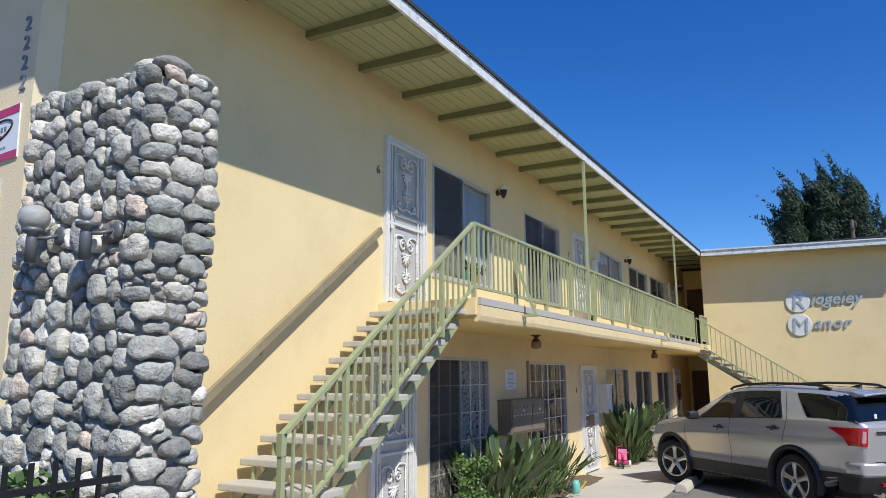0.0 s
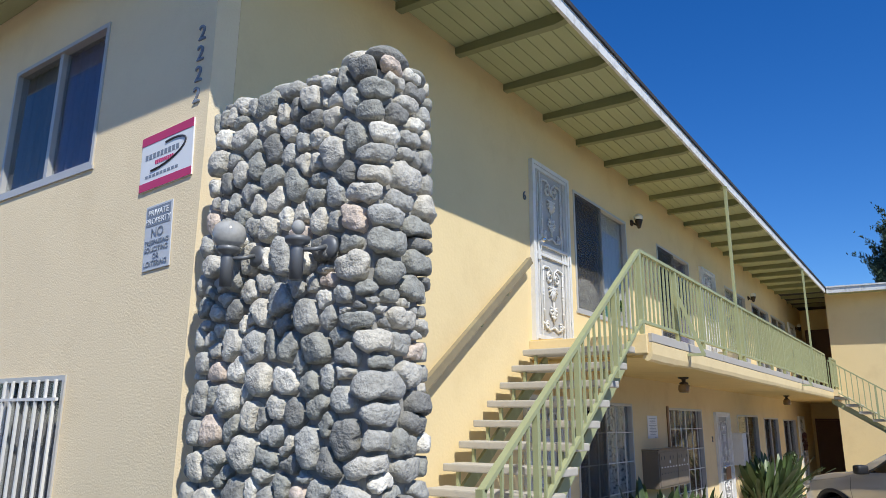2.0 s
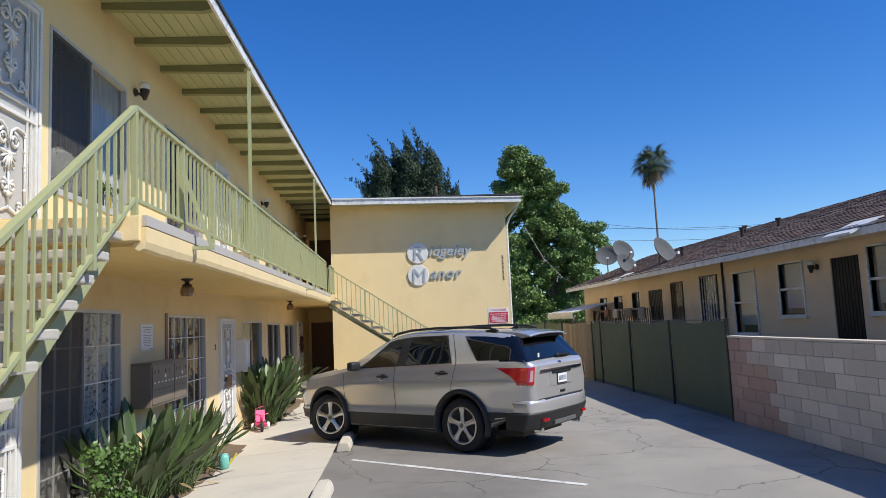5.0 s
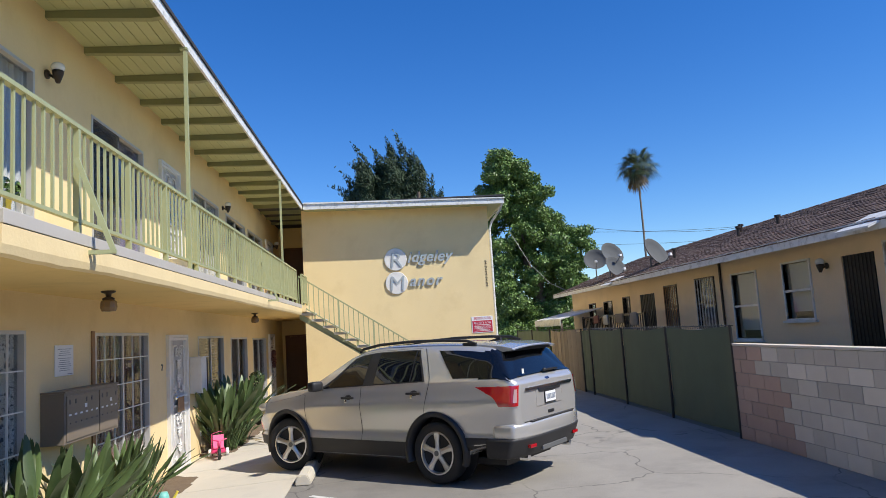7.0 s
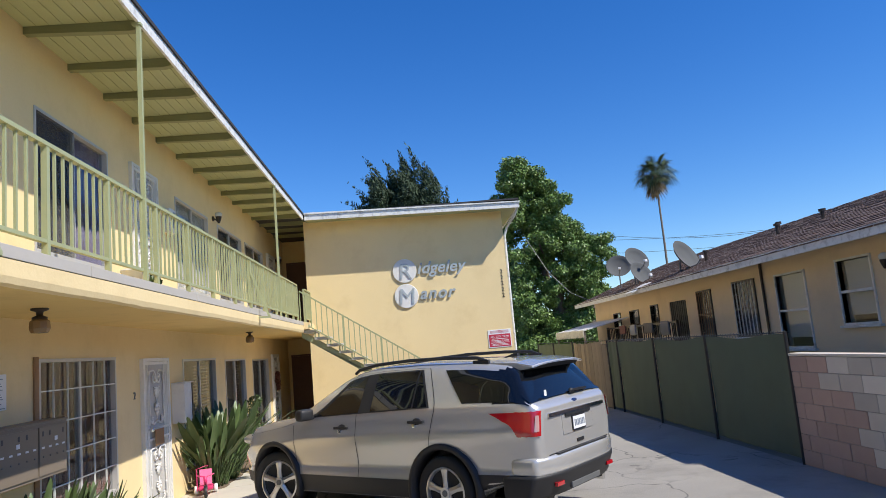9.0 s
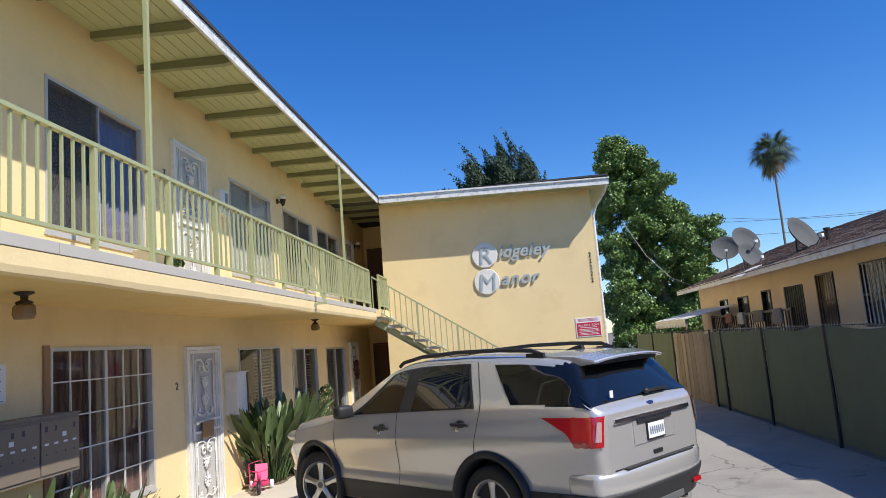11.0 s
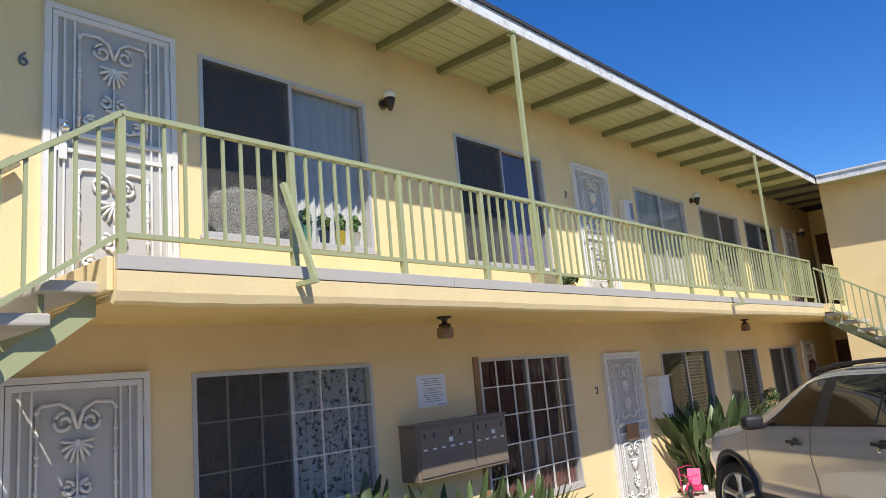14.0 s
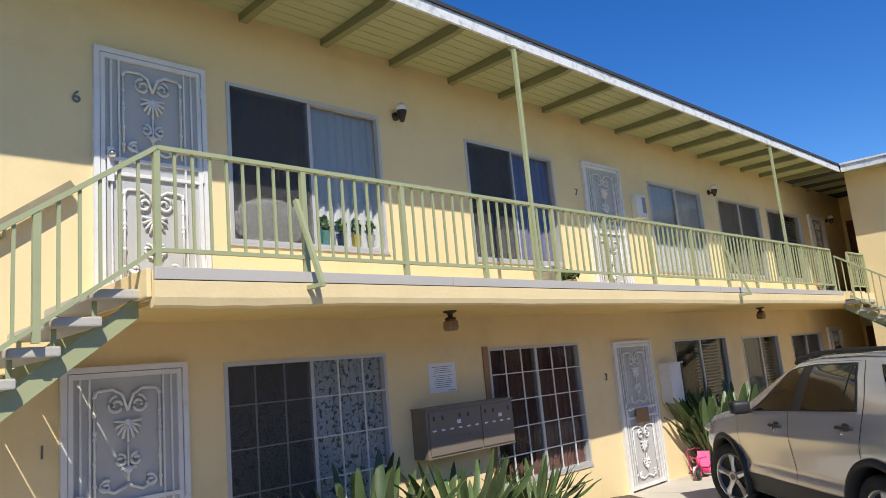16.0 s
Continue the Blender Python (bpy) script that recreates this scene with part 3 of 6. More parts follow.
part("drip_edge", boxed(EAVE, EAVE + 0.022, FY - 0.68, EY - 0.04, 5.672, 5.715), ROOFING, roof, "black drip edge")
bm = prism(bmesh.new(), [(-3.24, 5.678), (2.30, 5.578), (2.30, 5.608), (-3.24, 5.72)], "y", EY - 0.06, EY)
part("drip_edge", bm, FASCIA, roof)
part("wing_soffit", prism(bmesh.new(), [(-3.27, 5.58), (2.25, 5.49), (2.25, 5.51), (-3.27, 5.60)], "y", EY, WY + 11), SOFFIT, roof)
n_boards = 9
bw = (EAVE - 0.032 - FX) / n_boards
for k in range(n_boards):
    part("soffit_board", boxed(FX + k * bw + 0.003, FX + (k + 1) * bw - 0.003, FY - 0.67, 25.4, 5.667, 5.687), SOFFIT, roof)
for k in range(4):
    part("soffit_board", boxed(-12.5, FX - 0.003, FY - 0.67 + k * 0.167 + 0.003, FY - 0.67 + (k + 1) * 0.167 - 0.003, 5.667, 5.687), SOFFIT, roof)
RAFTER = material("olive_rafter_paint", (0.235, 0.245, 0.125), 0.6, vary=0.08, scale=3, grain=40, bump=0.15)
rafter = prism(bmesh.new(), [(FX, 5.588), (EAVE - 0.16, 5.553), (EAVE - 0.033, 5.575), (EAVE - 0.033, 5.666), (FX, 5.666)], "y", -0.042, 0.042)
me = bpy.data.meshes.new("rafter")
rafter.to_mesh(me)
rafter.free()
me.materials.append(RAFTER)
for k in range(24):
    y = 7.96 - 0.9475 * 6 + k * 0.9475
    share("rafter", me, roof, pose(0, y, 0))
pipe = thing("downspout", "white metal gutter outlet and downspout at the wing corner", "downspout")
bm = bmesh.new()
tube(bm, [(2.24, EY + 0.05, 5.48), (2.18, EY + 0.25, 5.3), (2.0, WY + 0.05, 5.05), (1.93, WY + 0.1, 4.85), (1.925, WY + 0.1, 3.0), (1.925, WY + 0.1, 0.25)], 0.035, 8)
part("downpipe", bm, FASCIA, pipe)

# balcony
deck = thing("balcony", "cream balcony slab with a grey metal edge strip", "balcony", kind="structure")
part("slab", boxed(FX, -3.232, 6.53, 25.4, 2.69, DECK), SMOOTH, deck)
bm = bmesh.new()
EDGE = ((-3.30, 2.662, 0.3), (-3.25, 2.640, 1.0), (-3.212, 2.655, 1.0), (-3.198, 2.70, 0.4), (-3.197, 2.806, 0.0), (-3.232, 2.808, 0.0))
last = None
for k in range(136):
    y = 6.53 + k * 0.1
    sag = 0.012 * noise.noise((y * 0.9, 0, 1)) + 0.006 * noise.noise((y * 5.0, 2, 1)) - 0.012 * math.exp(-(y - 6.6) ** 2)
    row = [bm.verts.new((x + 0.4 * w * sag, y, z + w * sag)) for x, z, w in EDGE]
    if last:
        for i in range(len(EDGE)):
            j = (i + 1) % len(EDGE)
            bm.faces.new((last[i], last[j], row[j], row[i]))
    else:
        bm.faces.new(row[::-1])
    last = row
bm.faces.new(last)
bmesh.ops.recalc_face_normals(bm, faces=bm.faces[:])
part("plaster_edge", bm, SMOOTH, deck)
for k in range(5):
    y0 = 6.53 + k * 2.694
    part("edge_strip", boxed(-3.232, -3.192, y0 + 0.004, y0 + 2.69, 2.812, DECK + 0.014, bevel=0.004), FLASHING, deck, "grey sheet metal edge strip")
part("edge_strip", boxed(FX, -3.236, 6.495, 6.528, 2.70, DECK + 0.008, bevel=0.008), SMOOTH, deck)
# warm bounced light is part of this underside's colour
part("underside", boxed(FX, -3.27, 6.56, 25.3, 2.664, 2.688), UNDER, deck)
part("landing", boxed(-3.23, -3.10, 19.98, 21.0, 2.72, DECK), SMOOTH, deck)


def mesh_of(name, bm, mat):
    me = bpy.data.meshes.new(name)
    bm.to_mesh(me)
    bm.free()
    me.materials.append(mat)
    return me


def rails(parent, p, q, posts, height=0.71, drop=0.10, space=0.128, foot=0.2):
    """Top rail, bottom rail, posts and balusters from p to q, which are points on the top rail's line."""
    p, q = Vector(p), Vector(q)
    part("top_rail", bar(bmesh.new(), p, q, 0.05, 0.032), GREEN, parent)
    low = Vector((0, 0, -height))
    part("bottom_rail", bar(bmesh.new(), p + low, q + low, 0.036, 0.028), GREEN, parent)
    flat = (q - p).copy()
    flat.z = 0
    n = round(flat.length / space)
    one = mesh_of("baluster", boxed(-0.0095, 0.0095, -0.0095, 0.0095, -height + 0.014, -0.014), GREEN)
    stout = mesh_of("post", boxed(-0.0215, 0.0215, -0.0215, 0.0215, -height - foot, -0.012), GREEN)
    at = {round(f * n) for f in posts}
    turn = Matrix.Rotation(math.atan2(flat.y, flat.x), 4, "Z")
    for k in range(n + 1):
        c = p.lerp(q, k / n)
        share("post" if k in at else "baluster", stout if k in at else one, parent, Matrix.Translation(c) @ turn)


railing = thing("balcony_railing", "sage green painted steel balcony railing with thin upright bars", "railing")
LEN = 19.95 - 6.60
rails(railing, (RAILX, 6.60, 3.735), (RAILX, 19.95, 3.735), [0.0] + [(y - 6.60) / LEN for y in (7.70, 8.79, 9.87, 10.92, 12.02, 13.08, 14.15, 15.2, 16.25, 17.35, 18.4, 19.3)] + [1.0], foot=0.13)
for y in (7.68, 15.2):
    bm = bmesh.new()
    bar(bm, (RAILX + 0.035, y - 0.015, 3.47), (-3.03, y + 0.02, 2.775), 0.034, 0.036)
    bar(bm, (-3.012, y + 0.02, 2.772), (-3.215, y + 0.005, 2.772), 0.034, 0.03)
    part("brace", bm, GREEN, railing, "bent steel angle brace")
for y in (10.60, 17.70):
    pole = thing("roof_post", "slender sage green steel post from railing to eave", "post", pose(-3.285, y, 2.9), "roof posts")
    part("tube", boxed(-0.02, 0.02, -0.02, 0.02, 0, 2.62), GREEN, pole)
    part("top_bracket", boxed(-0.06, 0.03, -0.03, 0.03, 2.62, 2.646), GREEN, pole)


def stairs(name, label, m, n, rise, run, width, rail_y, rail_foot, rail_head):
    """Open steps climbing along local x; the treads' front edges start at x = 0, the first tread's top at z = rise."""
    st = thing(name, label, "staircase", m)
    tread = mesh_of("tread", boxed(0, run + 0.055, 0, width, -0.062, 0, bevel=0.012), TREAD)
    clip = mesh_of("bracket", boxed(0.03, 0.06, -0.012, 0.012, -rise, -0.064), GREEN)
    for k in range(n):
        share("tread", tread, st, pose(k * run, 0, (k + 1) * rise))
        for y in (0.13, width - 0.13):
            share("bracket", clip, st, pose(k * run, y, (k + 1) * rise))
    s = rise / run
    for y in (0.10, width - 0.13):
        x1 = n * run + 0.08
        poly = [(-0.02, 0.0), (0.32, 0.0), (x1, s * (x1 - 0.32)), (x1, s * (x1 - 0.02) - 0.075), (0.10, s * 0.08 - 0.075), (-0.02, 0.01)]
        part("stringer", prism(bmesh.new(), poly, "y", y, y + 0.03), GREEN, st)
    rl = thing("stair_railing", "sage green painted steel stair railing with thin upright bars", "railing", m)
    low = m.translation.z
    a = Vector((rail_foot[0], rail_y, rail_foot[1] - low))
    b = Vector((rail_head[0], rail_y, rail_head[1] - low))
    rails(rl, a, b, [0.0, 0.26, 0.5, 0.75], height=0.70, space=0.118, foot=0.1)
    part("end_cap", boxed(a.x - 0.03, a.x + 0.02, rail_y - 0.025, rail_y + 0.025, a.z - 0.14, a.z + 0.012), GREEN, rl)
    return st


RISE, RUN = 0.175, 0.2348
stairs("staircase", "sage green steel staircase with thick open concrete treads", pose(-3.355, 6.21 - 14 * RUN, 2.768 - 15 * RISE, 0, 0, 90), 15, RISE, RUN, 1.08, -0.045, (0.68, 1.65), (3.677, 3.735))
stairs("staircase", "sage green steel staircase with concrete treads along the wing wall", pose(-3.20 + 14 * 0.27, 20.97, G - 0.01, 0, 0, 180), 14, 0.178, 0.27, 0.92, 0.955, (0.25, 1.20), (3.84, 3.60))
rail2 = thing("balcony_railing", "short sage green railing between the far stairs and wing wall", "railing")
rails(rail2, (RAILX, 21.02, 3.735), (RAILX, WY - 0.03, 3.735), [0, 1.0], foot=0.13)

hand = thing("wall_handrail", "worn brown wooden handrail on brackets beside the stairs", "handrail")
part("rail", bar(bmesh.new(), (FX + 0.085, 6.40, 3.735), (FX + 0.085, 3.09, 1.265), 0.05, 0.075), WORNWOOD, hand)
for y in (5.95, 5.45, 4.55, 3.6):
    z = 1.265 + (y - 3.09) * 2.47 / 3.31
    part("bracket", tube(bmesh.new(), [(FX, y, z - 0.10), (FX + 0.06, y, z - 0.10), (FX + 0.085, y, z - 0.03)], 0.012), GREEN, hand)


# windows
def glazed(name, m, w, h, curtains=("", ""), grid=None, screen=-1, frame_mat=None, label="", depth=0.03):
    """A sliding window in an opening w x h; local x along the wall, -y outwards."""
    fm = frame_mat or ALU
    wi = thing(name, label or "aluminium framed sliding window", "window", m, kind="structure")
    bm = bmesh.new()
    t = 0.035
    for a in ((0, t, 0, h), (w - t, w, 0, h), (t, w - t, 0, t), (t, w - t, h - t, h)):
        box(bm, a[0], a[1], -0.012, 0.09, a[2], a[3])
    part("window_frame", bm, fm, wi)
    part("mullion", boxed(w / 2 - 0.025, w / 2 + 0.025, 0.01, 0.07, t, h - t), fm, wi)
    part("window_sill", boxed(-0.02, w + 0.02, -0.016, 0.06, -0.03, -0.002), fm, wi)
    for k, (a, b) in enumerate(((t, w / 2 - 0.025), (w / 2 + 0.025, w - t))):
        y = depth + (0.018 if k else 0)
        p = part("pane", boxed(a, b, y, y + 0.004, t, h - t), GLASS, wi)
        p.visible_shadow = False
        if screen == k:
            sc = part("insect_screen", boxed(a, b, -0.0085, -0.0065, t, h - t), DARK_SCREEN, wi, "dark insect screen")
            sc.visible_shadow = False
    if grid:
        nx, nz = grid
        for i in range(1, nx):
            x = w * i / nx
            if abs(x - w / 2) > 0.05:
                part("bar", boxed(x - 0.006, x + 0.006, -0.004, 0.012, t, h - t), WHITE, wi)
        for j in range(1, nz):
            z = h * j / nz
            part("bar", boxed(t, w - t, -0.005, 0.0115, z - 0.006, z + 0.006), WHITE, wi)
    for k, cm in enumerate(curtains):
        if not cm:
            continue
        if cm == "blind":
            bl = thing("window_blind", "pale horizontal slat blind behind glass", "blind", m)
            x0, x1 = (0.03, w / 2) if k == 0 else (w / 2, w - 0.03)
            slat = mesh_of("slat", boxed(x0, x1, 0.12, 0.145, -0.002, 0.002), BLIND)
            for j in range(int((h - 0.1) / 0.055)):
                share("slat", slat, bl, Matrix.Translation((0, 0, 0.06 + j * 0.055)) @ Matrix.Translation((0, 0.13, 0)) @ Matrix.Rotation(radians(-55), 4, "X") @ Matrix.Translation((0, -0.13, 0)))
            continue
        cm_mat, lab = cm
        x0, x1 = (0.0, w / 2 + 0.02) if k == 0 else (w / 2 - 0.02, w)
        nseg = 60
        vs, fs = [], []
        for i in range(nseg + 1):
            x = x0 + (x1 - x0) * i / nseg
            off = 0.022 * math.sin(i * 0.95) + 0.012 * math.sin(i * 2.3 + 1)
            for z in (0.02, h * 0.5, h):
                vs.append((x + 0.01 * math.sin(z * 3 + i), 0.095 + off * (1.2 - 0.3 * z / h), z))
        for i in range(nseg):
            for j in range(2):
                a = i * 3 + j
                fs.append((a, a + 3, a + 4, a + 1))
        cu = raw("curtain", vs, fs, cm_mat, smooth=True)
        cu.matrix_basis = m
        tagged(cu, lab, "curtain")
    return wi


def face_x(y, z):
    return pose(FX, y, z, 0, 0, 90)


PALE = (CURTAIN, "pale grey curtain hanging behind the window")
GREYC = (CURTAIN_DARK, "dark grey curtain hanging behind the window")
VIOL = (CURTAIN_PURPLE, "violet curtain hanging behind the window")
REDC = (CURTAIN_RED, "maroon curtain hanging behind the window")
FLO = (FLORAL, "white floral curtain behind the barred window")
FLOD = (FLORAL_DARK, "dark floral curtain behind the barred window")
setups = [((GREYC, PALE), 0), ((GREYC, VIOL), 0), ((PALE, PALE), -1), ((GREYC, GREYC), -1), ((GREYC, "blind"), -1)]
for k, ((y0, y1, z0, z1), (cu, sc)) in enumerate(zip(UPPER_WIN, setups)):
    glazed("window_%d" % (k + 1), face_x(y0, z0), y1 - y0, z1 - z0, cu, None, sc, label="aluminium sliding window above the balcony")
setups = [((FLOD, FLO), (6, 5), 0, "sliding window with white security bars and floral curtains"), ((REDC, REDC), (6, 5), -1, "sliding window with white security bars and maroon curtains"),
          (("", "blind"), None, -1, "tall window with a half drawn blind"), ((GREYC, "blind"), None, -1, "aluminium sliding window with blinds"), ((GREYC, GREYC), None, -1, "aluminium sliding window with grey curtains")]
for k, ((y0, y1, z0, z1), (cu, gr, sc, lab)) in enumerate(zip(LOWER_WIN, setups)):
    glazed("window_%d" % (k + 6), face_x(y0, z0), y1 - y0, z1 - z0, cu, gr, sc, label=lab)
for k, (x0, x1, z0, z1) in enumerate(FRONT_WIN):
    glazed("window_%d" % (k + 11), pose(x0, FY, z0), x1 - x0, z1 - z0, (GREYC, VIOL) if k == 0 else (GREYC, GREYC), None, -1, label="aluminium sliding window on the street wall")

grille = thing("window_grille", "white wrought iron window guard with scrolls", "window guard", pose(-7.48, FY, 0.75))
for z in (0.1, 1.42):
    part("crossbar", boxed(-0.05, 1.75, -0.085, -0.065, z, z + 0.02), WHITE, grille)
gb = mesh_of("bar", boxed(-0.009, 0.009, -0.084, -0.066, -0.05, 1.56), WHITE)
for k in range(15):
    share("bar", gb, grille, pose(0.06 + k * 0.118, 0, 0))


def spiral(cx, cz, r0, r1, a0, turns, flip=1, n=16):
    out = []
    for i in range(n + 1):
        f = i / n
        a = a0 + flip * turns * 2 * math.pi * f
        r = r0 + (r1 - r0) * f
        out.append((cx + r * math.cos(a), 0, cz + r * math.sin(a)))
    return out


def scrollwork(w, h):
    """Mirrored scrolls, a shell fan and side columns, in a panel w wide and h high, about its centre."""
    bm = bmesh.new()
    r = 0.0105
    for s in (-1, 1):
        fl = lambda pts: [(s * x, y, z) for x, y, z in pts]
        tube(bm, fl(spiral(0.085, h * 0.27, 0.018, 0.07, -0.6, 1.35)), r, 5, 1.3)
        tube(bm, fl([(0.0, 0, h * 0.22), (0.04, 0, h * 0.36), (0.11, 0, h * 0.41), (w * 0.40, 0, h * 0.40), (w * 0.46, 0, h * 0.34)]), r, 5, 1.3)
        tube(bm, fl(spiral(0.06, -h * 0.20, 0.014, 0.05, 2.6, 1.2, -1)), r, 5, 1.3)
        tube(bm, fl([(0, 0, -h * 0.31), (0.03, 0, -h * 0.27), (0.06, 0, -h * 0.27)]), r, 5, 1.3)
        tube(bm, fl(spiral(w * 0.30, -h * 0.40, 0.012, 0.05, 0.3, 1.3)), r, 5, 1.3)
        tube(bm, fl([(w * 0.30 + 0.05, 0, -h * 0.40), (w * 0.2, 0, -h * 0.46), (0, 0, -h * 0.41)]), r, 5, 1.3)
        x = s * w * 0.44
        tube(bm, [(x, 0, -h * 0.47), (x, 0, h * 0.40)], 0.010, 6)
        for z in (-0.38, -0.2, 0.0, 0.05, 0.2, 0.36):
            ball(bm, (x, 0, h * z), 0.017, 1, 0.8, 1.2, 8)
        for k in range(1, 5):
            a = radians(-90 + s * k * 24)
            tube(bm, [(0, 0, h * 0.12), (0.055 * math.cos(a), -0.004, h * 0.12 + 0.06 * math.sin(a)), (0.105 * math.cos(a), 0, h * 0.12 + 0.135 * math.sin(a))], 0.010, 5, 1.2)
    tube(bm, [(0, 0, h * 0.12), (0, 0, h * 0.12 - 0.15)], 0.010, 5)
    tube(bm, [(0, 0, h * 0.0), (0, 0, -h * 0.38)], 0.009, 5)
    ball(bm, (0, 0, h * 0.12), 0.026, 1, 0.7, 1, 8)
    ball(bm, (0, 0, -h * 0.28), 0.028, 1.3, 0.7, 1, 8)
    return bm


def security_door(name, m, w, h, solid, label):
    d = thing(name, label, "door", m, kind="structure")
    bm = bmesh.new()
    for a in ((0, 0.045, 0, h), (w - 0.045, w, 0, h), (0.045, w - 0.045, h - 0.045, h)):
        box(bm, a[0], a[1], -0.03, 0.05, a[2], a[3])
    part("door_frame", bm, WHITE, d)
    bm = bmesh.new()
    i0, i1 = 0.052, w - 0.052
    for a in ((i0, i0 + 0.035, 0.03, h - 0.05), (i1 - 0.035, i1, 0.03, h - 0.05), (i0 + 0.035, i1 - 0.035, 0.03, 0.075), (i0 + 0.035, i1 - 0.035, h - 0.09, h - 0.05), (i0 + 0.035, i1 - 0.035, h * 0.47, h * 0.47 + 0.03), (i0 + 0.035, i1 - 0.035, h * 0.53, h * 0.53 + 0.03)):
        box(bm, a[0], a[1], -0.022, 0.008, a[2], a[3])
    part("gate_frame", bm, WHITE, d)
    upright = mesh_of("bar", boxed(-0.007, 0.007, -0.016, 0.0, 0.07, h - 0.09), WHITE)
    for x in (i0 + 0.085, i0 + 0.15, i1 - 0.085, i1 - 0.15):
        share("bar", upright, d, pose(x, 0, 0))
    sw = (i1 - i0) - 0.30
    ph = h * 0.40
    scr = mesh_of("scrollwork", scrollwork(sw, ph), WHITE)
    scr.polygons.foreach_set("use_smooth", [True] * len(scr.polygons))
    for zc in (h * 0.755, h * 0.255):
        share("scrollwork", scr, d, pose(w / 2, -0.012, zc))
    part("screen", boxed(i0 + 0.03, i1 - 0.03, 0.006, 0.009, 0.06, h - 0.08), solid, d)
    part("door_leaf", boxed(0.05, w - 0.05, 0.10, 0.14, 0.0, h - 0.02), WHITE if solid is DOOR_SCREEN else GREYBOARD, d)
    bm = boxed(i0 + 0.045, i0 + 0.10, -0.035, -0.02, h * 0.44, h * 0.58, bevel=0.003)
    part("lock_plate", bm, WHITE, d)
    part("door_handle", ball(cyl(bmesh.new(), (i0 + 0.07, -0.02, h * 0.545), (i0 + 0.07, -0.075, h * 0.545), 0.012), (i0 + 0.07, -0.08, h * 0.545), 0.032), CHROME, d, "round metal knob", smooth=True)
    hinge = mesh_of("hinge", cyl(bmesh.new(), (w - 0.05, -0.035, -0.05), (w - 0.05, -0.035, 0.05), 0.009), WHITE)
    for z in (h * 0.12, h * 0.5, h * 0.88):
        share("hinge", hinge, d, pose(0, 0, z))
    return d


names = iter(range(1, 7))
for (a, b), z0, z1 in [(p, 2.90, 4.97) for p in UPPER_DOOR] + [(p, 0.12, 2.25 + (0.08 if p[0] < 7 else 0)) for p in LOWER_DOOR]:
    security_door("door_%d" % next(names), face_x(a, z0) @ pose(0, -0.022, 0), b - a, z1 - z0, DOOR_SCREEN, "white wrought iron security door with scrollwork panels")
step = finish("door_step", boxed(FX, -4.15, 6.53, 7.53, DECK + 0.001, 2.90), UNDER)
tagged(step, "low cream plaster step at the upper door", "step", kind="structure")
rp = finish("rust_plate", boxed(FX + 0.060, FX + 0.064, 13.98, 14.32, 1.04, 1.26), RUSTY)
tagged(rp, "rusty brown patch plate fixed on the security door", "plate")

# unit numbers
for words, y, z, h in (("6", 6.45, 4.45, 0.105), ("7", 13.25, 4.42, 0.10), ("2", 13.42, 1.72, 0.10), ("1", 6.22, 1.7, 0.10)):
    num = put_words("unit_number", words, h * 1.4, 0.012, LAMPGREY, None, face_x(y, z) @ pose(0, -0.007, 0), 1)
    tagged(num, "small dark metal unit number on the wall", "number", "unit numbers")
addr = thing("address_numbers", "four dark grey address numerals down the wall corner", "number")
for k in range(4):
    put_words("numeral", "2", 0.155, 0.012, GREY_INK, addr, pose(-4.63, FY - 0.007, 4.46 - k * 0.148))
addr2 = thing("address_numbers", "column of small dark address numerals on the wing wall", "number")
for k in range(5):
    put_words("numeral", "2", 0.15, 0.012, DARKMETAL, addr2, pose(1.73, WY - 0.007, 3.83 - k * 0.155))

# wing sign
sign = thing("building_sign", "raised grey script building sign with two white discs", "sign")
for z, cap in ((4.10, "R"), (3.44, "M")):
    part("disc", lathe(bmesh.new(), [(0.305, -0.012), (0.315, 0.0), (0.305, 0.012)], (-0.81, WY - 0.026, z), 28, "Y"), WHITE, sign, "white disc")
    put_words("capital", cap, 0.58, 0.02, SIGN_STEEL, sign, pose(-0.81, WY - 0.049, z - 0.21), 1, 0.1)
    part("stand_off", cyl(bmesh.new(), (-0.81, WY - 0.016, z), (-0.81, WY, z), 0.02), LAMPGREY, sign)
put_words("lettering", "idgeley", 0.43, 0.03, SIGN_STEEL, sign, pose(0.13, WY - 0.028, 4.00), 1.04, 0.3)
put_words("lettering", "anor", 0.43, 0.03, SIGN_STEEL, sign, pose(-0.02, WY - 0.028, 3.33), 1.14, 0.3)

tow = thing("towing_sign", "red and white metal parking notice on the wing wall", "sign", pose(0.12, 0, 0.01))
part("panel", boxed(1.10, 1.70, WY - 0.014, WY - 0.002, 1.90, 2.36, bevel=0.003), PAPER, tow)
part("band", boxed(1.12, 1.68, WY - 0.017, WY - 0.0142, 1.92, 2.24), RED_INK, tow)
put_words("lettering", "ALL CITY TOW", 0.072, 0.004, PAPER, tow, pose(1.40, WY - 0.019, 2.15))
for k, (z, a, b) in enumerate(((2.115, 0.40, 0.012), (2.075, 0.46, 0.01), (2.045, 0.44, 0.01), (2.015, 0.48, 0.01), (1.98, 0.40, 0.01), (1.95, 0.46, 0.01))):
    part("text_bar", boxed(1.40 - a / 2, 1.40 + a / 2, WY - 0.0195, WY - 0.0172, z, z + b), PAPER, tow)
for z in (2.325, 2.30, 2.275):
    part("text_bar", boxed(1.16, 1.64, WY - 0.0165, WY - 0.0142, z, z + 0.009), RED_INK, tow)

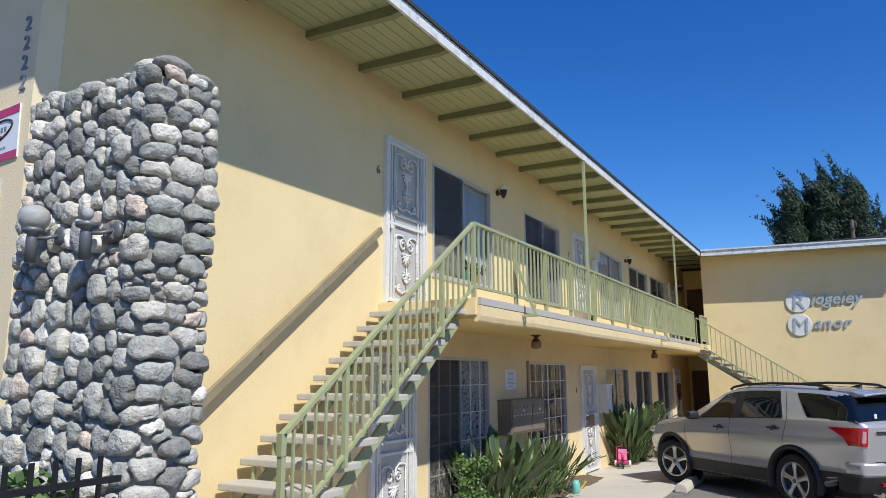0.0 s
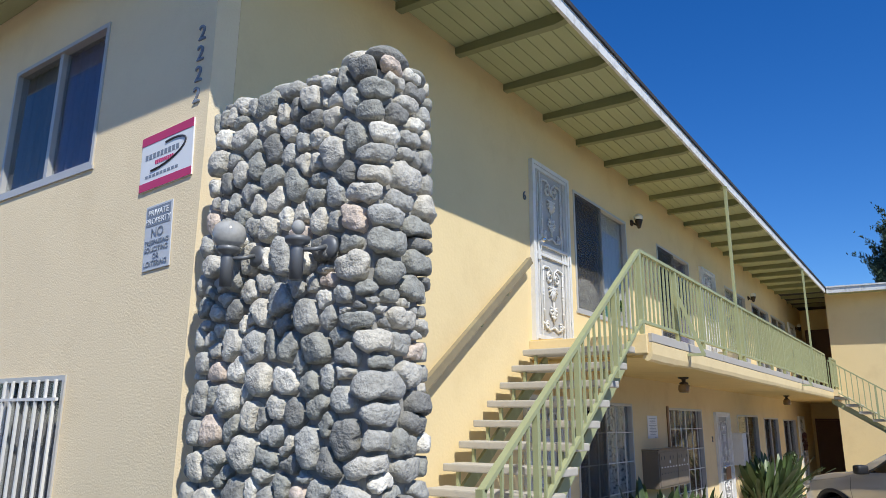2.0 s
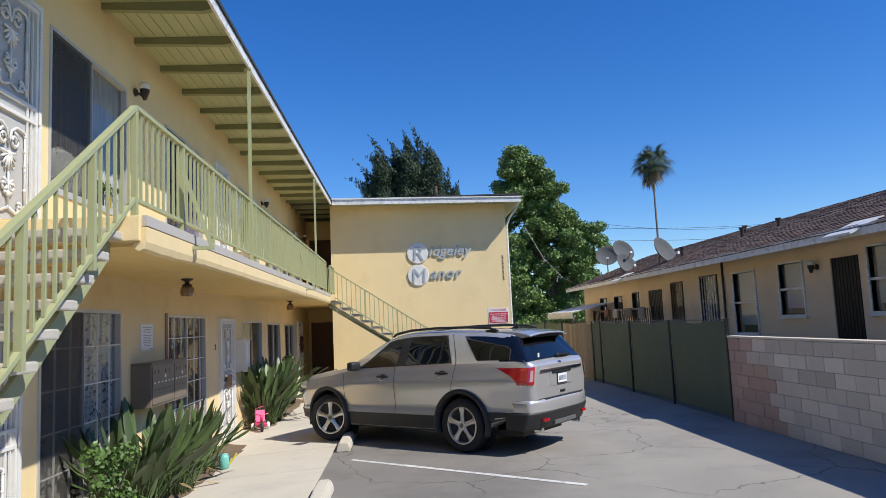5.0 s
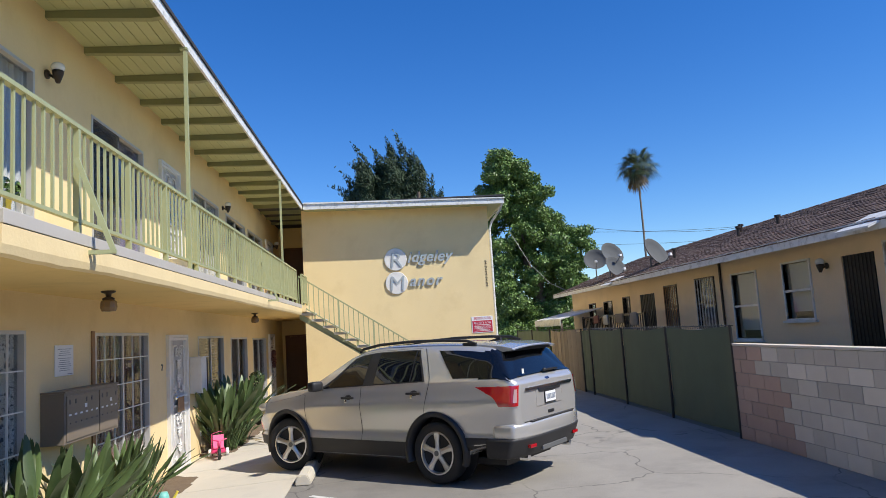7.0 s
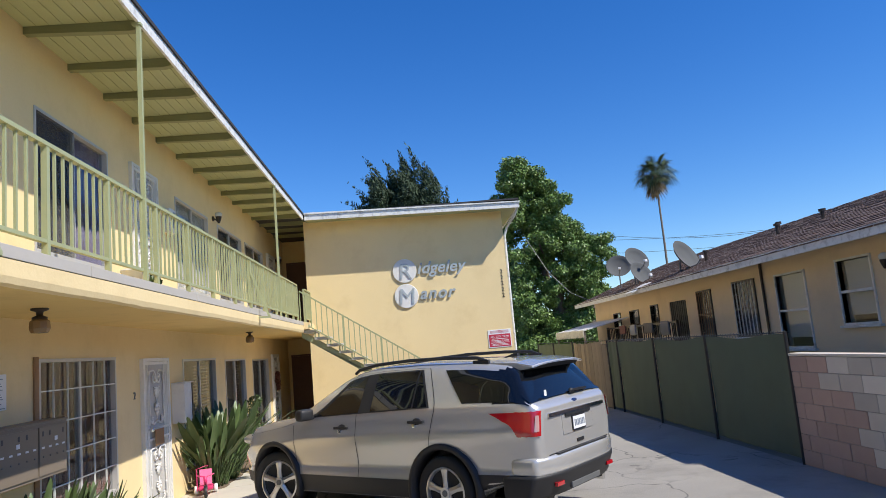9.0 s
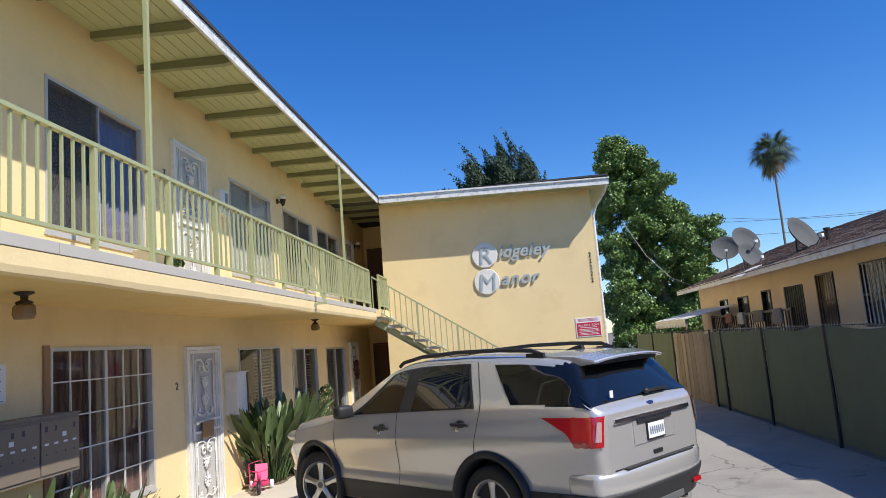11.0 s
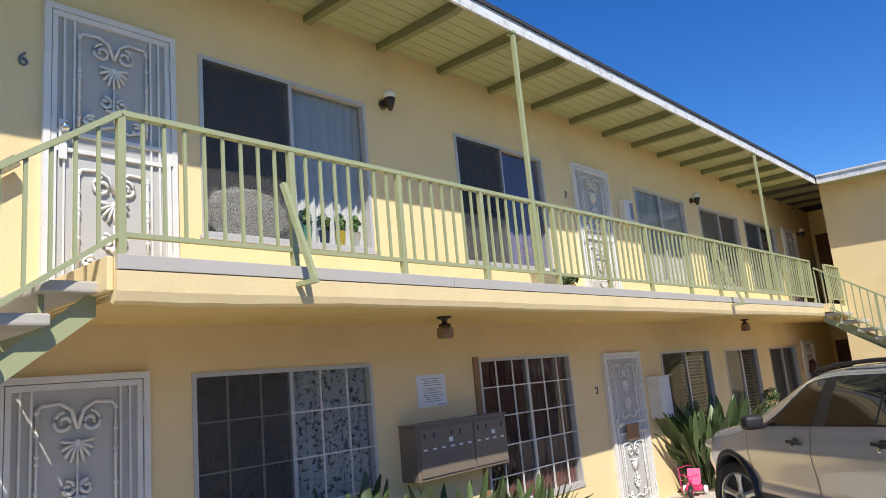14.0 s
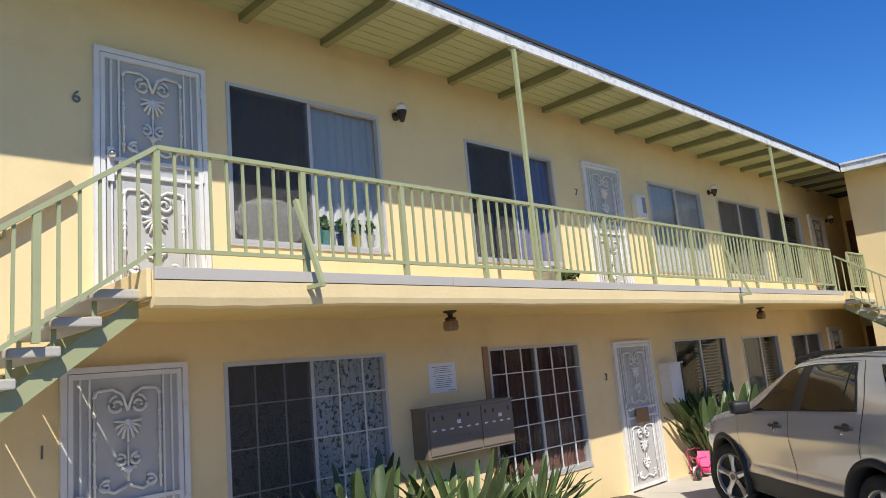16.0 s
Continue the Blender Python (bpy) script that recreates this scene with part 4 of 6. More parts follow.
strip = finish("timber_trim", boxed(FX + 0.002, FX + 0.02, 10.90, 10.985, 0.64, 2.30, bevel=0.004), RUSTY)
tagged(strip, "raw brown timber strip beside the barred window", "trim", kind="structure")
# signs on the street wall
sg = thing("management_sign", "white and magenta property sign on the stucco wall", "sign", pose(-5.15, FY, 3.50, 0, -3.0, 0))
part("panel", boxed(0, 0.55, -0.012, -0.002, 0, 0.385), PAPER, sg)
part("band", boxed(0, 0.55, -0.015, -0.0122, 0.325, 0.385), MAGENTA, sg)
part("band", boxed(0, 0.55, -0.015, -0.0122, 0.0, 0.055), MAGENTA, sg)
bm = bmesh.new()
tube(bm, [(0.24 + 0.24 * math.cos(a), -0.015, 0.215 + 0.075 * math.sin(a) + 0.04 * math.cos(a)) for a in [radians(-120 + 12 * k) for k in range(18)]], 0.007, 5)
part("swoosh", bm, DARK_INK, sg, "dark curved stroke")
for z, a, b, h, mt in ((0.215, 0.05, 0.42, 0.035, GREY_INK), (0.165, 0.16, 0.36, 0.028, MAGENTA), (0.085, 0.06, 0.42, 0.018, GREY_INK)):
    n = 9
    for k in range(n):
        x = a + (b - a) * k / n
        part("text_bar", boxed(x, x + (b - a) / n * 0.72, -0.0145, -0.0122, z, z + h), mt, sg)
sg2 = thing("private_property_sign", "grey metal private property sign on the stucco wall", "sign", pose(-5.02, FY, 2.955, 0, -3.0, 0))
part("panel", boxed(0, 0.28, -0.010, -0.002, 0, 0.43, bevel=0.003), GREY_SIGN, sg2)
part("band", boxed(0.015, 0.265, -0.0125, -0.0102, 0.29, 0.415), GREY_INK, sg2)
for words, z, s, mt in (("PRIVATE", 0.357, 0.058, PAPER), ("PROPERTY", 0.303, 0.055, PAPER), ("NO", 0.215, 0.085, GREY_INK), ("TRESPASSING", 0.165, 0.042, GREY_INK), ("SOLICITING", 0.118, 0.046, GREY_INK), ("OR", 0.072, 0.046, GREY_INK), ("LOITERING", 0.025, 0.048, GREY_INK)):
    put_words("lettering", words, s, 0.003, mt, sg2, pose(0.14, -0.0135, z))

# notice and mailboxes
nt = thing("wall_notice", "white printed notice board on the cream wall", "notice", face_x(10.01, 1.83))
part("panel", boxed(0, 0.42, -0.012, -0.002, 0, 0.32, bevel=0.003), PAPER, nt)
for k in range(11):
    z = 0.275 - k * 0.021 - (0.012 if k > 3 else 0)
    ln = 0.30 - 0.03 * ((k * 7) % 4)
    part("text_bar", boxed(0.21 - ln / 2, 0.21 + ln / 2, -0.0145, -0.0122, z, z + 0.006), GREY_INK, nt)
part("text_bar", boxed(0.28, 0.39, -0.0145, -0.0122, 0.012, 0.02), GREY_INK, nt)
mail = thing("mailbox_unit", "brown metal cluster mailbox on the apartment wall", "mailbox", face_x(9.72, 1.17))
part("body", boxed(0, 1.36, -0.23, -0.002, 0, 0.50, bevel=0.006), BROWN, mail)
part("hood", boxed(-0.01, 1.37, -0.245, -0.002, 0.502, 0.52, bevel=0.004), BROWN, mail)
for x0, x1, n in ((0.035, 0.80, 6), (0.825, 1.33, 4)):
    dr = part("door", boxed(x0, x1, -0.242, -0.2312, 0.03, 0.47, bevel=0.004), BROWN, mail)
    for k in range(n):
        x = x0 + (x1 - x0) * (k + 0.5) / n
        part("name_slot", boxed(x - 0.026, x + 0.026, -0.2445, -0.2422, 0.272, 0.290), PAPER, dr)
        part("lock", cyl(bmesh.new(), (x, -0.241, 0.20), (x, -0.249, 0.20), 0.008), LAMPGREY, dr)
        if k in (0, 1, 3, 4):
            part("numeral_plate", boxed(x - 0.014, x + 0.014, -0.2445, -0.2422, 0.385, 0.43), DARK_INK, dr)
    part("paper_tag", boxed((x0 + x1) / 2 + 0.02, (x0 + x1) / 2 + 0.075, -0.2448, -0.2422, 0.325, 0.365), PAPER, dr)
eb = thing("utility_box", "white metal utility box on the wall", "utility box", face_x(14.87, 1.25))
part("body", boxed(0, 0.36, -0.20, -0.002, 0, 0.60, bevel=0.006), WHITE, eb)
part("cover", boxed(0.35, 0.385, -0.215, -0.02, 0.02, 0.58), DARKMETAL, eb)
part("lid", boxed(-0.015, 0.40, -0.225, -0.002, 0.602, 0.615), WHITE, eb)
eb2 = thing("utility_box", "small white intercom box on the upper wall", "utility box", face_x(14.75, 4.2))
part("body", boxed(0, 0.28, -0.11, -0.002, 0, 0.38, bevel=0.005), WHITE, eb2)
part("face_plate", boxed(0.16, 0.26, -0.116, -0.1102, 0.08, 0.34), GREY_INK, eb2)


def wall_lamp(m, group="wall lamps"):
    d = thing("wall_lamp", "brown metal wall lamp with a white glass globe", "lamp", m, group)
    part("back_plate", lathe(bmesh.new(), [(0.0, 0), (0.05, 0), (0.05, -0.02), (0.03, -0.035)], (0, 0, 0), 14, "Y"), DARKMETAL, d, smooth=True)
    part("arm", tube(bmesh.new(), [(0, -0.02, 0), (0, -0.07, -0.03), (0, -0.11, -0.06), (0, -0.12, -0.10)], 0.014, 8), DARKMETAL, d, smooth=True)
    part("cup", lathe(bmesh.new(), [(0.02, -0.10), (0.035, -0.06), (0.055, 0.0), (0.06, 0.03)], (0, -0.12, 0), 14), DARKMETAL, d, smooth=True)
    part("globe", ball(bmesh.new(), (0, -0.12, 0.07), 0.07, 1, 1, 0.8, 16), GLOBE, d, "frosted white globe", smooth=True)
    return d


lamp = wall_lamp(face_x(9.84, 4.98))
copy_thing(lamp, face_x(17.62, 4.95))
copy_thing(lamp, face_x(24.1, 4.93))


def porch_lamp(m):
    d = thing("porch_lamp", "bronze ceiling lamp with a ribbed amber glass jar", "lamp", m, "porch lamps")
    part("canopy", lathe(bmesh.new(), [(0.07, 0), (0.07, -0.015), (0.03, -0.03), (0.025, -0.06), (0.06, -0.075), (0.06, -0.09)], n=16), DARKMETAL, d, smooth=True)
    bm = bmesh.new()
    lathe(bm, [(0.05, -0.09), (0.075, -0.11), (0.08, -0.17), (0.065, -0.205), (0.0, -0.21)], n=18)
    for v in bm.verts:
        a = math.atan2(v.co.y, v.co.x)
        if v.co.to_2d().length > 0.03:
            v.co.xy *= 1 + 0.03 * (1 if round(a / (2 * math.pi) * 18) % 2 else -1)
    part("jar", bm, JAR, d)
    return d


lamp = porch_lamp(pose(-3.89, 9.83, 2.664))
copy_thing(lamp, pose(-3.89, 17.6, 2.664))


# ---- sport utility car ----
def car():
    top = [(-2.66, 1.205), (-2.635, 1.245), (-2.56, 1.285), (-2.45, 1.46), (-2.35, 1.615), (-2.22, 1.675), (-1.8, 1.725), (-1.0, 1.757), (-0.35, 1.75), (0.0, 1.715), (0.25, 1.635), (0.6, 1.43), (0.95, 1.225), (1.06, 1.185), (1.5, 1.15), (2.0, 1.06), (2.2, 0.99), (2.33, 0.90), (2.39, 0.78)]
    width = [(-2.66, 0.765), (-2.655, 0.80), (-2.64, 0.84), (-2.60, 0.88), (-2.5, 0.905), (-2.3, 0.935), (-2.0, 0.955), (-1.5, 0.972), (0, 0.975), (1.2, 0.97), (1.7, 0.955), (2.0, 0.915), (2.2, 0.84), (2.33, 0.74), (2.39, 0.62)]
    belt = [(-2.66, 1.175), (-2.62, 1.23), (-2.56, 1.265), (-2.4, 1.29), (-1.8, 1.285), (-1.2, 1.265), (0.6, 1.19), (0.95, 1.165), (1.2, 1.10), (2.0, 0.98), (2.39, 0.70)]
    low = [(-2.66, 0.54), (-2.45, 0.52), (-2.2, 0.47), (-1.90, 0.40), (-1.75, 0.28), (1.9, 0.27), (2.39, 0.34)]
    f = lambda tab, x: float(np.interp(x, [p[0] for p in tab], [p[1] for p in tab]))

    def section(x):
        zt, w = f(top, x), f(width, x)
        zb = min(f(belt, x), zt - 0.025)
        zlo = f(low, x)
        k = max(0.0, zt - zb)
        inset = 0.235 * min(1, k / 0.46) + 0.02
        side = []
        for y, z in ((-0.050, 0.42), (-0.022, 0.50), (-0.030, 0.56), (-0.046, 0.62), (-0.032, 0.74), (-0.006, 0.90), (0.0, 0.97), (-0.018, 1.06), (-0.030, 1.14)):
            z = z if z <= 0.5 else 0.5 + (z - 0.5) * (zb - 0.5) / (1.21 - 0.5)
            side.append((w + y, max(z, zlo + 0.05)))
        we = w - 0.045 - inset
        return [(0.0, zlo), (w * 0.86, zlo), (w - 0.06, zlo + 0.03)] + side + [(w - 0.045, zb), (w - 0.05 - inset * 0.30, zb + k * 0.30), (w - 0.048 - inset * 0.62, zb + k * 0.60), (we, zb + k * 0.86),
                (we - 0.035, zb + k * 0.93), (we - 0.12, zb + k * 0.975), (we * 0.5, zt), (0.0, zt + 0.008)]

    KB = 12     # the belt's place on the ring
    xs = [-2.66, -2.655, -2.645, -2.63] + list(np.linspace(-2.61, -2.0, 24)) + list(np.linspace(-1.93, 1.9, 64)) + list(np.linspace(1.95, 2.39, 14))

    def smooth_rows(rows):
        for _ in range(2):
            rows = [rows[0]] + [[tuple(0.25 * a[k][c] + 0.5 * b[k][c] + 0.25 * d[k][c] for c in (0, 1)) for k in range(len(b))] for a, b, d in zip(rows, rows[1:], rows[2:])] + [rows[-1]]
        return rows
    rows = smooth_rows([section(x) for x in xs])
    npt = len(rows[0])

    def at(x, k):
        """Point on the skin at station x and ring place k (both may be fractions)."""
        i = max(0, min(len(xs) - 2, int(np.searchsorted(xs, x)) - 1))
        u = min(1, max(0, (x - xs[i]) / (xs[i + 1] - xs[i])))
        k0 = min(npt - 2, int(k))
        v = k - k0
        q = [(1 - u) * ((1 - v) * rows[i][k0][c] + v * rows[i][k0 + 1][c]) + u * ((1 - v) * rows[i + 1][k0][c] + v * rows[i + 1][k0 + 1][c]) for c in (0, 1)]
        return Vector((x, q[0], q[1]))

    def ring_at(x, z):
        """Ring place at a height on the side of the body."""
        ks = [2 + 0.1 * j for j in range(10 * (npt - 4))]
        return min(ks, key=lambda k: abs(at(x, k).z - z))

    bm = bmesh.new()
    ks = [0, 1] + [2 + i / 3 for i in range(3 * (KB - 2))] + list(range(KB, npt))
    grid = []
    for x in xs:
        left = [bm.verts.new(at(x, k)) for k in ks]
        right = [left[0]] + [bm.verts.new((v.co.x, -v.co.y, v.co.z)) for v in left[1:-1]] + [left[-1]]
        grid.append((left, right))
    for (a, ar), (b, br) in zip(grid, grid[1:]):
        for k in range(len(ks) - 1):
            bm.faces.new((a[k], b[k], b[k + 1], a[k + 1]))
            bm.faces.new((ar[k + 1], br[k + 1], br[k], ar[k]))
    for g in (grid[0], grid[-1]):
        bm.faces.new(g[0] + g[1][1:-1][::-1])
    bmesh.ops.recalc_face_normals(bm, faces=bm.faces[:])
    # wheel openings
    for xc in (-1.433, 1.433):
        for v in bm.verts:
            d = Vector((v.co.x - xc, v.co.z - 0.40))
            if abs(v.co.y) > 0.5 and d.length < 0.468:
                if d.length > 0.415:
                    d *= 0.468 / d.length
                    v.co.x, v.co.z = xc + d.x, 0.40 + d.y
        bmesh.ops.delete(bm, geom=[fc for fc in bm.faces if len(fc.verts) < 8 and abs(fc.calc_center_median().y) > 0.5 and math.hypot(fc.calc_center_median().x - xc, fc.calc_center_median().z - 0.40) < 0.460], context="FACES")
    root = thing("sport_utility_car", "silver sport utility car parked nose-in on the driveway", "car")
    body = part("body", bm, CARPAINT, root, smooth=True)
    me = body.data
    me.materials.append(CARGLASS)
    for p in me.polygons:
        c = p.center
        p.use_smooth = len(p.vertices) < 8
        if -2.555 < c.x < -2.13 and f(belt, c.x) + 0.02 < c.z < 1.635:
            p.material_index = 1

    def patch(name, x_of, k_of, mat, off, nu=14, nv=8, sides=(1, -1), label="", parent=None):
        """A panel lying on the skin; x_of(v) gives its two ends, k_of(x, v) its ring place at height v."""
        made = []
        for s in sides:
            bm = bmesh.new()
            g = []
            for j in range(nv + 1):
                v = j / nv
                a, b = x_of(v)
                row = []
                for i in range(nu + 1):
                    x = a + (b - a) * i / nu
                    p = at(x, k_of(x, v))
                    row.append(bm.verts.new((p.x - (off if x < -2.55 else 0), s * (p.y + off), p.z)))
                g.append(row)
            for j in range(nv):
                for i in range(nu):
                    bm.faces.new((g[j][i], g[j][i + 1], g[j + 1][i + 1], g[j + 1][i]))
            bmesh.ops.recalc_face_normals(bm, faces=bm.faces[:])
            if bm.faces[0].normal.y * s < 0:
                bmesh.ops.reverse_faces(bm, faces=bm.faces[:])
            made.append(part(name, bm, mat, parent or root, label, smooth=True))
        return made

    def rung(k0, k1):
        return lambda x, v: k0 + (k1 - k0) * v

    def heights(z0, z1):
        return lambda x, v: ring_at(x, z0 + (z1 - z0) * v)

    K0, K1 = KB + 0.12, KB + 2.82
    patch("window_trim", lambda v: (-1.29 + 0.22 * v, 0.78 - 0.62 * v), rung(K0 - 0.10, K1 + 0.10), CARBLACK, 0.004, 30)
    patch("front_window", lambda v: (-0.16 - 0.02 * v, 0.64 - 0.56 * v), rung(K0, K1), CARGLASS, 0.008, 20)
    patch("rear_window", lambda v: (-1.015, -0.36), rung(K0, K1), CARGLASS, 0.008)
    patch("vent_window", lambda v: (-1.25 + 0.20 * v, -1.04), rung(K0, K1), CARGLASS, 0.008)
    patch("quarter_window", lambda v: (-2.575 + 0.235 * v, -1.745 + 0.34 * v), rung(K0 + 0.05, K1), CARGLASS, 0.006, 26)
    patch("window_pillar", lambda v: (-2.585 + 0.235 * v, -2.44 + 0.20 * v), rung(K0 + 0.05, K1), CARGLASS, 0.011, 8)
    seam = 0.0045
    patch("door_seam", lambda v: (-0.115 - 0.02 * v - seam, -0.115 - 0.02 * v + seam), rung(4.0, KB - 0.02), CARBLACK, 0.003, 1, 14)
    patch("door_seam", lambda v: (1.0 + 0.03 * v - seam, 1.0 + 0.03 * v + seam), rung(4.0, KB - 0.6), CARBLACK, 0.003, 1, 14)
    back = lambda v: -1.27 - 0.11 * min(1, v * 1.6) + 0.30 * max(0, v - 0.55) ** 1.2 * 2.0
    patch("door_seam", lambda v: (back(v) - seam, back(v) + seam), rung(7.6, KB + 3.2), CARBLACK, 0.003, 1, 24)
    patch("roof_seam", lambda v: (-1.10, 0.12), lambda x, v: KB + 3.18 + 0.05 * v, CARBLACK, 0.003, 24, 1)
    patch("sill_cladding", lambda v: (-0.97, 0.99), rung(1.7, 4.15), CARBLACK, 0.012, 20, 5)
    patch("bumper_cladding", lambda v: (-2.50 + 0.28 * (1 - v), -1.885), heights(0.32, 0.590), CARBLACK, 0.014, 16, 5)
    patch("front_cladding", lambda v: (1.88, 2.38), heights(0.36, 0.50), CARBLACK, 0.010, 12, 4)
    patch("front_seam", lambda v: (1.05, 2.05), lambda x, v: KB - 0.30 + 0.05 * v, CARBLACK, 0.003, 20, 1)

    def across(name, x0, x1, frac, mat, off, edge, label=""):
        """A pane over the top skin between two stations."""
        bm = bmesh.new()
        g = []
        for i in range(11):
            x = x0 + (x1 - x0) * i / 10
            e = at(x, edge)
            c = at(x, npt - 1.001)
            row = []
            for j in range(17):
                q = -1 + j / 8
                row.append(bm.verts.new((x + off[0], q * e.y * frac, c.z + (e.z - c.z) * abs(q) ** 2.6 * frac + off[1])))
            g.append(row)
        for i in range(10):
            for j in range(16):
                bm.faces.new((g[i][j], g[i][j + 1], g[i + 1][j + 1], g[i + 1][j]))
        bmesh.ops.recalc_face_normals(bm, faces=bm.faces[:])
        if bm.faces[0].normal.z < 0:
            bmesh.ops.reverse_faces(bm, faces=bm.faces[:])
        return part(name, bm, mat, root, label, smooth=True)

    across("windscreen", 0.20, 0.95, 0.95, CARGLASS, (0.006, 0.012), KB + 3.2)
    rearglass = across("rear_windscreen", -2.568, -2.30, 1.0, CARGLASS, (-0.012, 0.010), KB + 1.3)
    part("wiper", bar(bmesh.new(), (-2.60, -0.04, 1.33), (-2.585, -0.42, 1.325), 0.03, 0.025), CARBLACK, root)
    part("wiper_pivot", ball(bmesh.new(), (-2.60, -0.04, 1.33), 0.035, 0.8, 1.2, 0.7, 10), CARBLACK, root, smooth=True)
    part("window_sticker", boxed(-2.589, -2.585, 0.50, 0.55, 1.325, 1.385), GLOBE, rearglass, "small white sticker")
    sp = bmesh.new()
    prism(sp, [(-2.56, 1.652), (-2.55, 1.672), (-2.3, 1.712), (-1.95, 1.735), (-1.95, 1.68), (-2.35, 1.63)], "y", -0.60, 0.60)
    bmesh.ops.subdivide_edges(sp, edges=[e for e in sp.edges if abs(e.verts[0].co.y - e.verts[1].co.y) > 0.5], cuts=7)
    for v in sp.verts:
        v.co.z -= 0.035 * (abs(v.co.y) / 0.6) ** 2.5
        v.co.x += 0.05 * (abs(v.co.y) / 0.6) ** 2 if v.co.x < -2.3 else 0
    bmesh.ops.bevel(sp, geom=[e for e in sp.edges if e.calc_face_angle(0) > 0.5], offset=0.010, segments=2, affect="EDGES")
    part("spoiler", sp, CARPAINT, root)
    # black strip painting in the shade under the spoiler
    part("spoiler_painted_shade", prism(bmesh.new(), [(-2.50, 1.64), (-2.36, 1.628), (-2.36, 1.595), (-2.46, 1.60)], "y", -0.50, 0.50), CARBLACK, root)
    part("sunroof", boxed(-0.75, 0.0, -0.40, 0.40, 1.762, 1.771, bevel=0.004), CARGLASS, root)
    part("antenna", prism(bmesh.new(), [(-1.98, 1.722), (-1.78, 1.732), (-1.92, 1.768), (-1.97, 1.77)], "y", -0.025, 0.025), CARBLACK, root)
    # tail
    front_edge = lambda v: float(np.interp(v, (0, 0.35, 0.55, 0.7, 1.0), (-2.43, -2.385, -2.33, -2.24, -2.10)))
    for lens in patch("tail_light", lambda v: (-2.648, front_edge(v)), heights(0.965, 1.205), TAILRED, 0.014, 22, 12, label="red tail lens"):
        s = 1 if lens.data.vertices[0].co.y > 0 else -1
        patch("clear_lens", lambda v: (-2.638, -2.600 - 0.012 * v), heights(1.01, 1.165), TAILCLEAR, 0.018, 6, 6, (s,), "clear lens", lens)
    part("tailgate_strip", boxed(-2.682, -2.65, -0.66, 0.66, 1.120, 1.160, bevel=0.008), CHROME, root)
    part("plate_recess", boxed(-2.668, -2.657, -0.36, 0.36, 0.91, 1.115, bevel=0.004), CARPAINT, root)
    # black bar standing in for shade at the top of the plate recess
    part("recess_painted_shade", boxed(-2.684, -2.668, -0.30, 0.30, 1.085, 1.118, bevel=0.004), CARBLACK, root)
    plate = part("number_plate", boxed(-2.682, -2.6695, -0.155, 0.155, 0.925, 1.08, bevel=0.003), CARBLACK, root, "white plate in a dark frame")
    part("plate_face", boxed(-2.685, -2.6825, -0.142, 0.142, 0.94, 1.068), PAPER, plate)
    for k in range(7):
        part("plate_character", boxed(-2.688, -2.6855, -0.122 + k * 0.036, -0.100 + k * 0.036, 0.97, 1.035), GREY_INK, plate)
    part("badge", ball(bmesh.new(), (-2.642, 0, 1.215), 0.082, 0.2, 1, 0.42, 16), BLUE_BADGE, root, "dark blue oval badge", smooth=True)
    part("tailgate_handle", boxed(-2.670, -2.655, -0.10, 0.06, 0.80, 0.835, bevel=0.005), CARBLACK, root)
    part("tailgate_seam", boxed(-2.665, -2.655, -0.70, 0.70, 0.755, 0.765), CARBLACK, root)
    def bumper(name, x0, x1, half, z0, z1, bevel, curve, mat, tuck=0.0):
        bm = boxed(x0, x1, -half, half, z0, z1, bevel=bevel)
        bmesh.ops.subdivide_edges(bm, edges=[e for e in bm.edges if abs(e.verts[0].co.y - e.verts[1].co.y) > half], cuts=11)
        for v in bm.verts:
            if v.co.x < (x0 + x1) / 2:
                v.co.x += curve * (abs(v.co.y) / half) ** 4 + tuck * (z1 - v.co.z) / (z1 - z0)
        return part(name, bm, mat, root, smooth=True)

    bumper("bumper_skin", -2.735, -2.30, 0.905, 0.560, 0.755, 0.045, 0.13, CARPAINT)
    part("step_pad", boxed(-2.715, -2.66, -0.58, 0.58, 0.752, 0.764, bevel=0.004), CARBLACK, root)
    bumper("rear_bumper", -2.755, -2.20, 0.935, 0.35, 0.590, 0.035, 0.15, CARBLACK, 0.10)
    part("skid_plate", boxed(-2.70, -2.64, -0.34, 0.34, 0.38, 0.44, bevel=0.01), LAMPGREY, root)
    for s in (-1, 1):
        part("reflector", boxed(-2.712, -2.67, s * 0.60 - 0.075, s * 0.60 + 0.075, 0.455, 0.495, bevel=0.006), TAILRED, root)
        part("exhaust", cyl(bmesh.new(), (-2.50, s * 0.58, 0.33), (-2.62, s * 0.58, 0.33), 0.04), CHROME, root)
        rail = bmesh.new()
        tube(rail, [(0.16, s * 0.585, 1.675), (0.08, s * 0.60, 1.715), (-0.25, s * 0.61, 1.765), (-0.8, s * 0.615, 1.787), (-1.4, s * 0.61, 1.782), (-1.8, s * 0.60, 1.76), (-1.93, s * 0.595, 1.715)], 0.020, 8)
        box(rail, -1.95, -1.74, s * 0.60 - 0.018, s * 0.60 + 0.018, 1.69, 1.735)
        part("roof_rail", rail, CARBLACK, root)
        part("mirror", boxed(0.60, 0.74, s * 1.06 - 0.105, s * 1.06 + 0.105, 1.165, 1.305, bevel=0.04), CARBLACK, root, smooth=True)
        part("mirror_arm", boxed(0.64, 0.72, s * 0.94 - 0.06, s * 0.94 + 0.06, 1.17, 1.205), CARBLACK, root)
